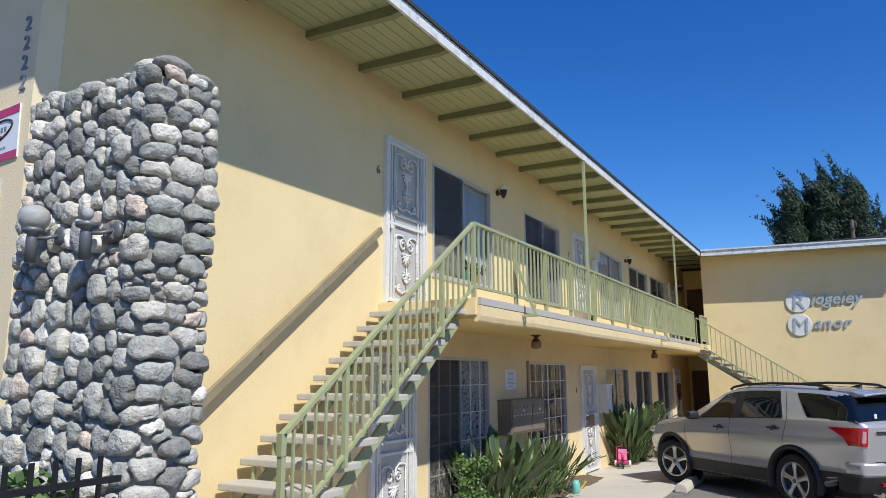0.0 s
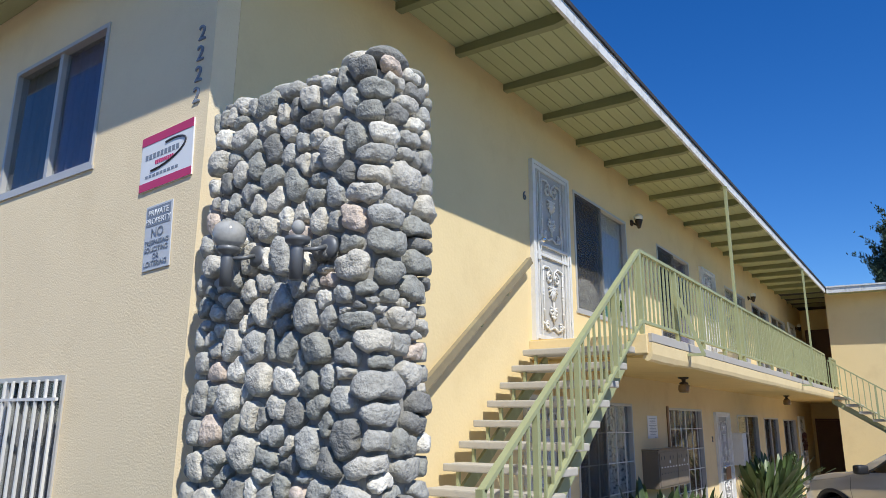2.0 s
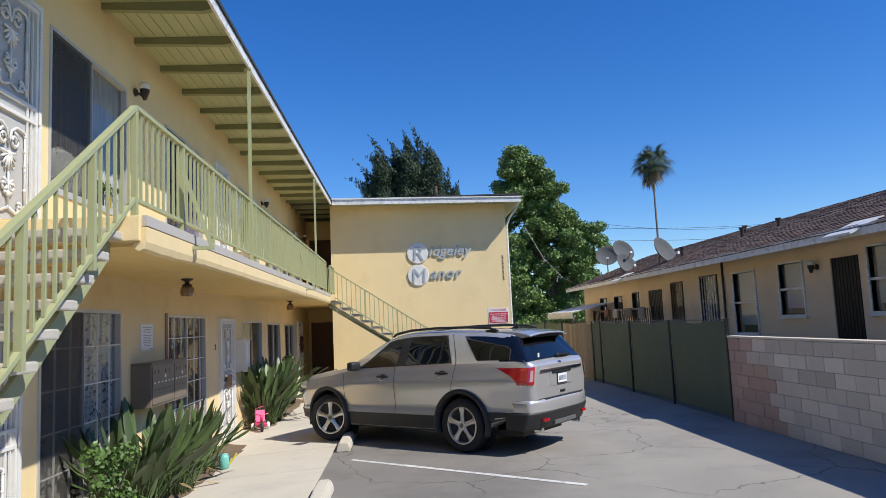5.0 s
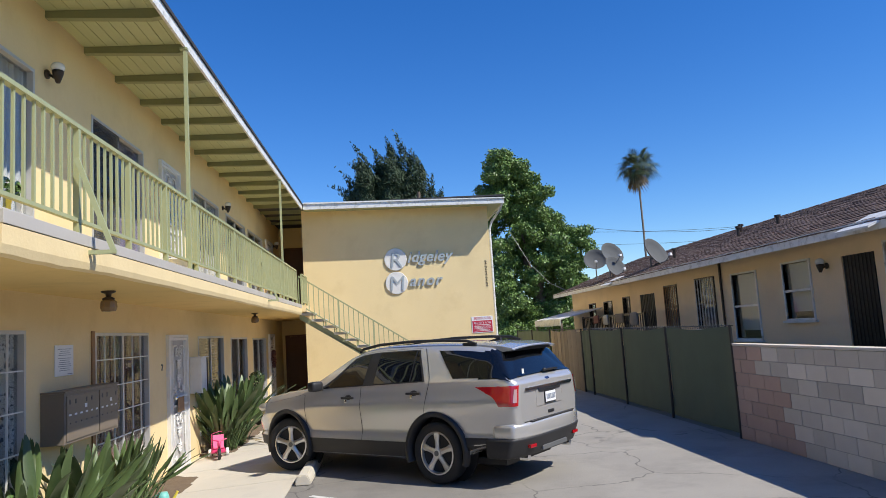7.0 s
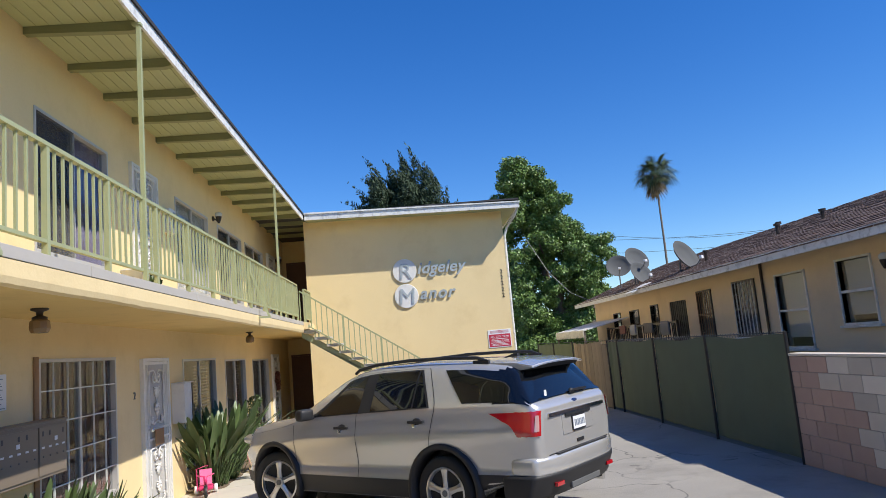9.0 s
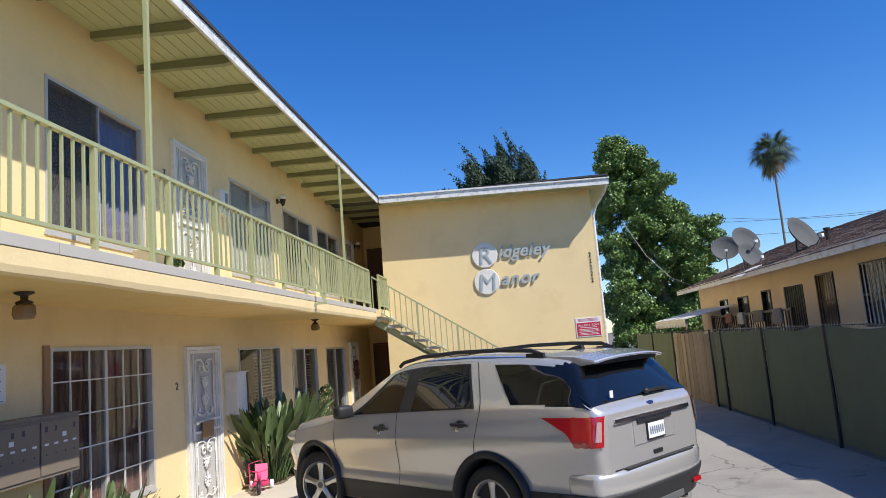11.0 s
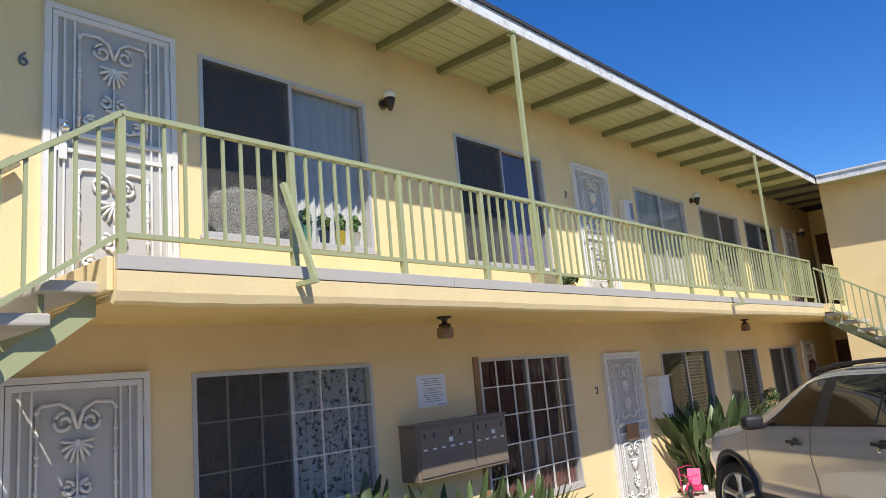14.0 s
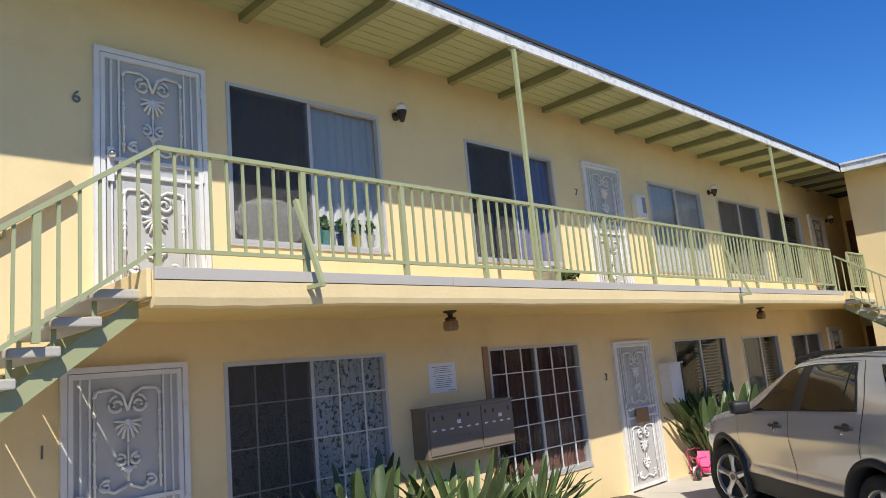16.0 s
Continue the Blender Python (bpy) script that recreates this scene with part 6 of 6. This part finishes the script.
def pillar_lamp(x, z, globe):
    d = thing("pillar_lamp", "grey metal lamp with a ribbed glass globe on the stone pillar" if globe else "grey metal lamp with a bare bulb on the stone pillar", "lamp", pose(x, PY0 - 0.05, z))
    part("back_plate", lathe(bmesh.new(), [(0.0, 0.0), (0.055, 0.0), (0.055, -0.02), (0.03, -0.03)], (0.09, 0.03, 0.0), 16, "Y"), LAMPGREY, d, smooth=True)
    part("arm", tube(bmesh.new(), [(0.09, 0.0, 0), (0.07, -0.05, -0.02), (0.0, -0.09, -0.02)], 0.011, 8), LAMPGREY, d, smooth=True)
    part("stem", lathe(bmesh.new(), [(0.03, -0.16), (0.032, -0.02), (0.028, 0.0), (0.055, 0.012), (0.06, 0.035)], (0, -0.09, 0), 16), LAMPGREY, d, smooth=True)
    if globe:
        part("globe", lathe(bmesh.new(), [(0.05, 0.03), (0.075, 0.06), (0.085, 0.10), (0.075, 0.14), (0.045, 0.165), (0.0, 0.17)], (0, -0.09, 0), 22), RIBBED, d, "ribbed frosted globe", smooth=True)
    else:
        part("bulb", ball(bmesh.new(), (0, -0.09, 0.085), 0.032, 1, 1, 1.1, 14), RIBBED, d, smooth=True)
    return d


pillar_lamp(-3.78, 2.85, True)
pillar_lamp(-3.29, 2.83, False)

iron = thing("iron_fence", "black iron picket fence beside the stone pillar", "fence")
for z in (0.25, 1.56):
    part("rail", boxed(-2.965, -2.935, -2.4, 2.06, z, z + 0.03), BLACKIRON, iron)
pk = mesh_of("picket", boxed(-0.009, 0.009, -0.009, 0.009, 0.05, 1.69), BLACKIRON)
for k in range(36):
    share("picket", pk, iron, pose(-2.95, 1.95 - k * 0.11, 0))
for x, y, s in ((-3.5, 1.68, 3), (-4.5, 1.45, 9), (-5.5, 1.4, 12)):
    hb = thing("hedge_shrub", "bright green rounded hedge shrub behind the iron fence", "shrub", pose(x, y, 0.12), "front yard shrubs")
    part("stems", tube(bmesh.new(), [(0, 0, 0), (0.03, 0.02, 0.6), (0, 0, 1.1)], 0.03, 6), BARK, hb)
    leaf_cloud("foliage", LEAF_LIGHT, hb, [(0, 0, 0.75, 0.45, 0.40, 0.7), (0.2, 0.1, 1.1, 0.3, 0.3, 0.4), (-0.2, 0, 1.0, 0.3, 0.3, 0.45)], 4500, 0.075, s)

# ---- neighbour's side ----
block = thing("block_wall", "weathered concrete block wall along the driveway", "wall", kind="structure")
grey = mesh_of("block", boxed(-0.07, 0.07, -0.196, 0.196, 0.003, 0.187, bevel=0.006), BLOCK)
red = mesh_of("block", boxed(-0.07, 0.07, -0.196, 0.196, 0.003, 0.187, bevel=0.006), BLOCK_RED)
halfb = mesh_of("block", boxed(-0.07, 0.07, -0.096, 0.096, 0.003, 0.187, bevel=0.006), BLOCK_RED)
for j in range(7):
    for i in range(36):
        y = 12.32 - i * 0.4 - (0.2 if j % 2 else 0)
        if y < 0:
            continue
        share("block", red if y > (11.75 if j > 4 else 11.05 + 0.2 * (j % 3)) else grey, block, pose(3.99 + rng.uniform(-0.003, 0.003), y, G + j * 0.19))
    if j % 2:
        share("block", halfb, block, pose(3.99, 12.42, G + j * 0.19))
part("mortar_core", boxed(3.93, 4.05, -1.0, 12.48, 0.1, 1.53), MORTAR, block)
part("cap", boxed(3.91, 4.07, -1.0, 12.53, 1.552, 1.585, bevel=0.008), BLOCK, block)

gf = thing("screened_fence", "chain link fence with dark green privacy cloth", "fence")
FENCE_POSTS = (12.52, 14.99, 17.46, 19.9, 20.7)


def cloth_panel(y0, y1, k):
    """Slack privacy cloth between two posts, with sagging folds."""
    vs, fs = [], []
    nu, nv = 36, 14
    for i in range(nu + 1):
        for j in range(nv + 1):
            u, v = i / nu, j / nv
            fold = 0.016 * noise.noise((u * 5 + k * 3, v * 1.5, 0)) + 0.010 * noise.noise((u * 22 + k * 5, v * 2.2, 4)) * (1 - v) + 0.012 * math.sin(7 * u + k) * math.sin(math.pi * v)
            vs.append((3.935 + fold - 0.035 * math.sin(math.pi * u) * (1 - v) ** 2,
                       y0 + 0.03 + (y1 - y0 - 0.06) * u, G + 0.07 + 0.02 * noise.noise((u * 9, k, 7)) * (1 - v) + (1.54 + 0.012 * math.sin(9 * u + k) - 0.03 * math.sin(math.pi * u)) * v))
    for i in range(nu):
        for j in range(nv):
            a = i * (nv + 1) + j
            fs.append((a, a + 1, a + nv + 2, a + nv + 1))
    return raw("screen_panel", vs, fs, FENCECLOTH, gf, True)


for k, (y0, y1) in enumerate(zip(FENCE_POSTS, FENCE_POSTS[1:])):
    cloth_panel(y0, y1, k)
cloth_panel(24.4, 27.2, 9)
cloth_panel(27.2, 30.0, 10)
for y in FENCE_POSTS + (24.4, 27.2, 30.0):
    part("post", cyl(bmesh.new(), (3.922, y, G - 0.02), (3.922, y, 1.86), 0.024, n=10), BLACKIRON, gf)
part("top_wire", tube(bmesh.new(), [(3.97, 12.52, 1.845), (3.97, 30.0, 1.845)], 0.008), BLACKIRON, gf)
bm = bmesh.new()
tube(bm, [(3.96, 12.54 + 0.045 * k, 1.80 + 0.065 * (k % 2)) for k in range(180)], 0.004, 4)
part("chain_link_fringe", bm, LAMPGREY, gf, "bare wire mesh along the top")
bf = thing("board_fence", "weathered grey upright board fence", "fence")
bd = mesh_of("board", boxed(-0.012, 0.012, -0.095, 0.095, 0.20, 1.80, bevel=0.003), GREYBOARD)
for k in range(18):
    share("board", bd, bf, pose(3.96 + rng.uniform(-0.006, 0.006), 20.83 + k * 0.2, rng.uniform(-0.03, 0.03)))
part("rail", boxed(3.985, 4.02, 20.72, 24.36, 0.5, 0.58), GREYBOARD, bf)

house = thing("neighbour_house", "single storey tan stucco house with a low brown shingle roof", "house")
HX = 5.95
HW = [(15.36, 16.3, 1.51, 2.78), (13.62, 14.42, 1.86, 2.82), (10.6, 11.79, 1.88, 2.88), (17.12, 18.02, 1.74, 2.81), (19.13, 19.87, 1.74, 2.77), (22.55, 23.1, 1.7, 2.65), (24.2, 25.0, 1.7, 2.6), (26.0, 26.7, 1.7, 2.6)]
HD = [(12.03, 12.78, 0.75, 2.79), (20.6, 21.7, 0.75, 2.67)]
part("wall", wall("x", HX, HX + 0.16, 2.0, 29.0, 0, 3.14, HW + HD), HOUSE_WALL, house)
for y in (2.0, 28.84):
    part("gable_wall", boxed(HX + 0.162, 11.6, y, y + 0.16, 0, 3.12), HOUSE_WALL, house)
part("back_wall", boxed(11.602, 11.8, 2.0, 29.0, 0, 3.12), HOUSE_WALL, house)
# added dark sheet that dims the house windows from behind
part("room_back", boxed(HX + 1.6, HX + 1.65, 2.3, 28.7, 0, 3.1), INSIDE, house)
part("pipe", cyl(bmesh.new(), (HX - 0.03, 16.75, 0.5), (HX - 0.03, 16.75, 3.1), 0.025), DARKMETAL, house)
for k, (y0, y1, z0, z1) in enumerate(HW):
    fr = bmesh.new()
    t = 0.032
    for a in ((y0 - t, y0, z0 - t, z1 + t), (y1, y1 + t, z0 - t, z1 + t), (y0, y1, z1, z1 + t), (y0, y1, z0 - t, z0)):
        box(fr, HX - 0.025, HX + 0.08, a[0], a[1], a[2], a[3])
    box(fr, HX - 0.012, HX + 0.06, y0, y1, (z0 + z1) / 2 - 0.02, (z0 + z1) / 2 + 0.02)
    wn_ = part("window", fr, FASCIA if k < 3 else DARKMETAL, house)
    pn = part("pane", boxed(HX + 0.05, HX + 0.054, y0, y1, z0, z1), GLASS, wn_)
    pn.visible_shadow = False
    part("blind", boxed(HX + 0.12, HX + 0.13, y0 + 0.01, y1 - 0.01, z0 + (z1 - z0) * (0.12 if k < 3 else 0.0), z1), WHITE if k < 3 else CURTAIN_DARK, wn_)
    part("sill", boxed(HX - 0.06, HX, y0 - 0.08, y1 + 0.08, z0 - t - 0.04, z0 - t - 0.002), FASCIA, wn_)
    if 3 <= k < 5:
        for i in range(7):
            y = y0 + 0.03 + (y1 - y0 - 0.06) * i / 6
            part("guard_bar", boxed(HX - 0.05, HX - 0.034, y - 0.008, y + 0.008, z0, z1), WHITE if k == 3 else RUSTY, wn_)
for y0, y1, z0, z1 in HD:
    dr = part("door", boxed(HX + 0.03, HX + 0.07, y0, y1, z0, z1), BLACKIRON, house, "dark barred security door")
    for i in range(9):
        y = y0 + (y1 - y0) * (i + 0.5) / 9
        part("bar", boxed(HX, HX + 0.018, y - 0.01, y + 0.01, z0, z1), BLACKIRON, dr)
# roof
SL = 0.353
RX0, RX1 = 5.40, 8.8
part("roof_board", prism(bmesh.new(), [(RX0, 3.05), (RX1, 3.05 + (RX1 - RX0) * SL), (12.2, 3.05), (12.2, 3.12), (RX1, 3.12 + (RX1 - RX0) * SL), (RX0, 3.12)], "y", 1.5, 29.6), FASCIA, house)
part("fascia", boxed(RX0 - 0.03, RX0, 1.5, 29.6, 3.0, 3.15), FASCIA, house)
vs, fs = [], []
dl = math.hypot(1, SL)
for row in range(24):
    s0 = row * 0.155
    y = 1.5 + (0.15 if row % 2 else 0) - 0.1
    while y < 29.4:
        w = rng.uniform(0.24, 0.36)
        h = rng.uniform(0.012, 0.024)
        b = len(vs)
        for s, z in ((s0 - 0.01, 0.0), (s0 - 0.01, h), (s0 + 0.19, 0.004)):
            for yy in (y + 0.004, y + w - 0.004):
                x = RX0 - 0.03 + s / dl
                vs.append((x, yy, 3.125 + (x - RX0) * SL + z))
        fs += [(b, b + 1, b + 3, b + 2), (b + 2, b + 3, b + 5, b + 4)]
        y += w
rs = raw("shingles", vs, fs, SHINGLE, house)
tagged(rs, "brown weathered shingles", kind="stuff")
for x, y, h in ((8.3, 14.0, 0.20), (7.6, 17.2, 0.16), (7.4, 18.6, 0.2), (6.7, 20.8, 0.22), (8.0, 19.6, 0.16)):
    z = 3.12 + (x - RX0) * SL
    v = part("vent_pipe", cyl(bmesh.new(), (x, y, z - 0.05), (x, y, z + h), 0.04, n=10), DARKMETAL, house)
    part("vent_cap", cyl(bmesh.new(), (x, y, z + h), (x, y, z + h + 0.05), 0.07, n=10), DARKMETAL, v)
for y in (11.4, 22.6):
    part("awning", prism(bmesh.new(), [(5.2, 3.02), (5.2, 3.05), (5.75, 3.28), (5.75, 3.24)], "y", y - 0.35, y + 0.35), FASCIA, house)
wl = wall_lamp(pose(HX, 13.15, 2.68, 0, 0, -90), "neighbour lamps")


def dish(x, y, z, s, yaw):
    d = thing("satellite_dish", "grey satellite dish on the neighbour roof", "satellite dish", pose(x, y, z, 0, 0, yaw) @ Matrix.Scale(s, 4), "roof dishes")
    bm = bmesh.new()
    lathe(bm, [(0.001, 0.10), (0.2, 0.075), (0.36, 0.02), (0.45, -0.05), (0.46, -0.05), (0.37, 0.03), (0.2, 0.095), (0.001, 0.12)], (0, 0, 0), 28, "Y")
    bmesh.ops.transform(bm, matrix=Matrix.Translation((0, 0, 0.75)) @ Matrix.Rotation(radians(-28), 4, "X"), verts=bm.verts)
    part("reflector", bm, DISHGREY, d, smooth=True)
    part("mast", tube(bmesh.new(), [(0, 0.14, 0.72), (0, 0.2, 0.55), (0, 0.2, -0.2)], 0.025, 8), LAMPGREY, d)
    part("feed_arm", tube(bmesh.new(), [(0, 0.05, 0.42), (0, -0.3, 0.45), (0, -0.45, 0.62)], 0.014, 6), LAMPGREY, d)
    part("receiver", boxed(-0.05, 0.05, -0.5, -0.42, 0.60, 0.68, bevel=0.01), PAPER, d)
    return d


for x, y, z, s, yaw in ((6.3, 26.7, 3.50, 0.9, -15), (6.35, 25.0, 3.52, 0.9, 20), (6.3, 24.6, 3.08, 0.85, 25), (6.3, 21.1, 3.08, 0.95, 35)):
    dish(x, y, z, s, yaw)
shed = thing("patio_cover", "low pale patio cover with clutter beside the fence", "patio cover")
part("cover", prism(bmesh.new(), [(4.35, 2.14), (5.75, 2.42), (5.75, 2.45), (4.35, 2.17)], "y", 24.6, 28.6), FASCIA, shed)
for k in range(20):
    y = 24.6 + k * 0.2
    part("valance_scallop", prism(bmesh.new(), [(y + 0.01, 2.14), (y + 0.19, 2.14), (y + 0.185, 1.98), (y + 0.15, 1.94), (y + 0.05, 1.94), (y + 0.015, 1.98)], "x", 4.345, 4.36), FASCIA, shed)
for y in (24.7, 28.5):
    part("post", boxed(4.37, 4.43, y - 0.03, y + 0.03, 0.05, 2.14), GREYBOARD, shed)
deckrail = thing("porch_railing", "dark porch railing cluttered with stored things", "railing")
part("top_rail", boxed(5.0, 5.05, 18.9, 24.4, 2.12, 2.16), DARKMETAL, deckrail)
part("bottom_rail", boxed(5.0, 5.05, 18.9, 24.4, 1.30, 1.34), DARKMETAL, deckrail)
rb = mesh_of("baluster", boxed(5.015, 5.035, -0.01, 0.01, 1.34, 2.12), DARKMETAL)
for k in range(37):
    share("baluster", rb, deckrail, pose(0, 18.95 + k * 0.15, 0))
for y in (18.93, 21.6, 24.37):
    part("post", boxed(4.995, 5.055, y - 0.03, y + 0.03, 0.05, 2.18), DARKMETAL, deckrail)
for y, w, h, mt, lab in ((19.6, 0.5, 0.30, CURTAIN_DARK, "dark grey"), (20.7, 0.6, 0.22, GREYBOARD, "brown"), (21.9, 0.4, 0.26, BLIND, "pale grey"), (22.8, 0.5, 0.20, CURTAIN_RED, "maroon")):
    bm = boxed(-0.02, 0.02, -w / 2, w / 2, -h, 0.02, bevel=0.012)
    bmesh.ops.subdivide_edges(bm, edges=bm.edges[:], cuts=3)
    for v in bm.verts:
        v.co.x += 0.02 * noise.noise(v.co * 7)
        v.co.z += 0.03 * noise.noise((v.co.y * 9, y, 1)) if v.co.z < -0.05 else 0
    towel = finish("hanging_cloth", bm, mt, smooth=True)
    towel.matrix_basis = pose(4.985, y, 2.165)
    tagged(towel, lab + " cloth hung over the porch railing", "cloth", "porch cloths")


# ---- trees, wires ----
def limb(bm, p, q, r0, r1, n=7, wob=0.15, seed=0):
    p, q = Vector(p), Vector(q)
    last = None
    for i in range(6):
        t = i / 5
        c = p.lerp(q, t) + Vector((noise.noise((seed, t * 3, 0)), noise.noise((seed, t * 3, 5)), 0)) * wob * math.sin(math.pi * t)
        r = r0 + (r1 - r0) * t
        ring = [bm.verts.new(c + Vector((r * math.cos(2 * math.pi * k / n), r * math.sin(2 * math.pi * k / n), 0))) for k in range(n)]
        if last:
            for k in range(n):
                bm.faces.new((last[k], last[(k + 1) % n], ring[(k + 1) % n], ring[k]))
        last = ring


tree = thing("leafy_tree", "tall bright green leafy tree behind the wing", "tree", pose(8.45, 47.0, -1.26) @ Matrix.Scale(1.56, 4))
bm = bmesh.new()
limb(bm, (0, 0, -0.1), (0.1, 0, 4.0), 0.24, 0.16, seed=1)
for k, q in enumerate(((-0.9, 0.2, 7.6), (0.6, 0.3, 6.2), (1.6, 0, 5.4), (-0.6, -0.5, 6.0), (0.2, 0.6, 6.8), (-1.1, 0.2, 4.6))):
    limb(bm, (0.08, 0, 2.2 + 0.3 * k), q, 0.12, 0.03, seed=k + 2)
part("trunk", bm, BARK, tree, smooth=True)
r = random.Random(8)
blobs = []
PROFILE = ((0.4, -1.7, 1.3), (1.8, -1.8, 1.5), (3.0, -1.9, 1.8), (4.2, -2.0, 2.0), (5.3, -2.05, 2.3), (5.8, -2.1, 2.0), (6.3, -2.1, 1.05), (7.3, -2.05, 0.7), (8.0, -1.85, 0.15), (8.7, -1.6, -0.5), (9.25, -1.35, -1.0))
for k in range(520):
    z = r.uniform(0.2, 9.2)
    lo, hi = [float(np.interp(z, [p[0] for p in PROFILE], [p[i] for p in PROFILE])) for i in (1, 2)]
    q = r.uniform(0.16, 0.36)
    x = r.uniform(lo, hi)
    half = 0.35 * (hi - lo) + 0.25
    blobs.append((x, r.uniform(-half, half), z + r.uniform(-0.12, 0.12), q * 1.1, q * 1.1, q * 0.8))
leaf_cloud("crown", LEAF_TREE, tree, blobs, 190000, 0.100, 11, flat=0.9, loose=0.045)

con = thing("cypress_tree", "dark windswept conifer behind the wing roof", "tree", pose(-0.34, 80.0, -1.70) @ Matrix.Scale(1.823, 4))
bm = bmesh.new()
limb(bm, (0, 0, -0.1), (0.3, 0, 12.5), 0.4, 0.05, seed=21)
r = random.Random(9)
blobs = []


def spray(x, z, length, lean, thick):
    """A tapering upswept spray of foliage."""
    y = r.uniform(-1.3, 1.3)
    for j in range(9):
        t = j / 8
        q = thick * (1 - 0.86 * t)
        blobs.append((x + lean * length * t * t, y, z + length * t * 0.9, q, q, q * 1.2))


for k in range(85):
    z = r.uniform(6.0, 11.6)
    half = 3.0 - 0.25 * (z - 6)
    x = r.uniform(-half, half) + 0.2
    spray(x, z, r.uniform(1.3, 2.3), r.uniform(-0.75, -0.10), r.uniform(0.50, 0.75))
    if k % 3 == 0:
        limb(bm, (0.1, 0, max(4, z - 2)), (x, 0, z), 0.09, 0.02, seed=k)
for x, z, ln, lean in ((-1.3, 11.6, 2.6, -0.35), (-0.4, 12.0, 1.9, -0.3), (1.0, 12.0, 2.6, -0.22), (1.9, 11.0, 2.2, -0.1), (2.6, 10.2, 1.9, 0.1), (0.3, 12.3, 1.8, -0.2), (-2.0, 10.2, 2.4, -0.5), (-2.2, 10.2, 1.3, -1.2), (3.0, 9.5, 1.4, 0.2)):
    spray(x, z, ln, lean, 0.45)
part("trunk", bm, BARK, con, smooth=True)
leaf_cloud("crown", LEAF_DARK, con, blobs, 120000, 0.12, 12, flat=0.7, direction=(-0.55, 0, 1.0), stretch=1.9, loose=0.02)

palm = thing("palm_tree", "tall slender fan palm far behind the houses", "tree", pose(37.85, 105.0, -1.11) @ Matrix.Scale(1.536, 4))
bm = bmesh.new()
limb(bm, (0, 0, -0.1), (0.0, 0, 17.0), 0.14, 0.085, wob=0.12, seed=30)
part("trunk", bm, GREYBOARD, palm, smooth=True)


def frond(bm, base, yaw, pitch, length, droop):
    fwd = Vector((math.cos(yaw) * math.cos(pitch), math.sin(yaw) * math.cos(pitch), math.sin(pitch)))
    side = Vector((-math.sin(yaw), math.cos(yaw), 0))
    hub = Vector(base) + fwd * length * 0.45
    tube(bm, [Vector(base), hub], 0.03, 4)
    for k in range(13):
        a = radians(-80 + 160 * k / 12)
        d = (fwd * math.cos(a) + side * math.sin(a)).normalized()
        tip = hub + d * length * 0.62 + Vector((0, 0, -droop * length * 0.5))
        mid_ = hub + d * length * 0.34
        w = d.cross(Vector((0, 0, 1))).normalized() * 0.06
        v = [bm.verts.new(c) for c in (hub, mid_ + w, tip, mid_ - w)]
        bm.faces.new(v)


bm = bmesh.new()
dead = bmesh.new()
r = random.Random(14)
for k in range(52):
    frond(bm, (0.0, 0, 17.0), r.uniform(0, 6.28), r.uniform(-0.8, 1.3), r.uniform(1.6, 2.4), r.uniform(0.2, 0.65))
for k in range(14):
    frond(dead, (0.0, 0, 16.8), r.uniform(0, 6.28), r.uniform(-1.4, -0.9), r.uniform(1.6, 2.4), 0.3)
part("crown", bm, PALM_LEAF, palm)
part("dead_skirt", dead, LEAF_DRY, palm, "brown dead fronds")

for x, y, h in ((1.5, 52.0, 12.0), (42.0, 52.0, 12.0)):
    up = thing("utility_pole", "tall brown timber utility pole behind the buildings", "pole", pose(x, y, 0.0), "utility poles")
    part("pole", cyl(bmesh.new(), (0, 0, 0.05), (0, 0, h), 0.15, 0.11, n=12), BARK, up)
    part("crossarm", boxed(-0.06, 0.06, -1.0, 1.0, h - 0.7, h - 0.58), BARK, up)
for y, z0, z1, sag in ((51.2, 11.36, 11.36, 3.4), (52.0, 9.4, 9.4, 1.2), (52.8, 8.4, 8.4, 1.0)):
    pts = [Vector((1.5, y, z0)).lerp(Vector((42.0, y, z1)), t / 20) + Vector((0, 0, -sag * math.sin(math.pi * t / 20))) for t in range(21)]
    wi = finish("overhead_wire", tube(bmesh.new(), pts, 0.012, 4), BLACKIRON)
    tagged(wi, "thin black overhead cable between utility poles", "cable", "overhead cables")
dw = finish("drop_cable", tube(bmesh.new(), [(3.6, 28.4, 5.6), (4.2, 28.0, 4.3), (4.8, 27.6, 3.5), (5.4, 27.2, 3.12)], 0.010, 4), LAMPGREY)
tagged(dw, "pale service cable hanging to the neighbour eave", "cable")
for x, y, w, d_, h in ((-14, 55, 18, 10, 6), (20, 58, 16, 10, 4.5), (-30, -24, 20, 10, 6), (0, -26, 22, 10, 5), (26, -22, 20, 10, 5)):
    fh = thing("distant_house", "plain distant tan house with a low roof", "house", pose(x, y, 0), "distant houses")
    part("wall", boxed(-w / 2, w / 2, -d_ / 2, d_ / 2, 0, h - 1.0), HOUSE_WALL, fh)
    part("roof", prism(bmesh.new(), [(-d_ / 2 - 0.4, h - 1.0), (d_ / 2 + 0.4, h - 1.0), (0, h + 0.6)], "x", -w / 2 - 0.4, w / 2 + 0.4), SHINGLE, fh)
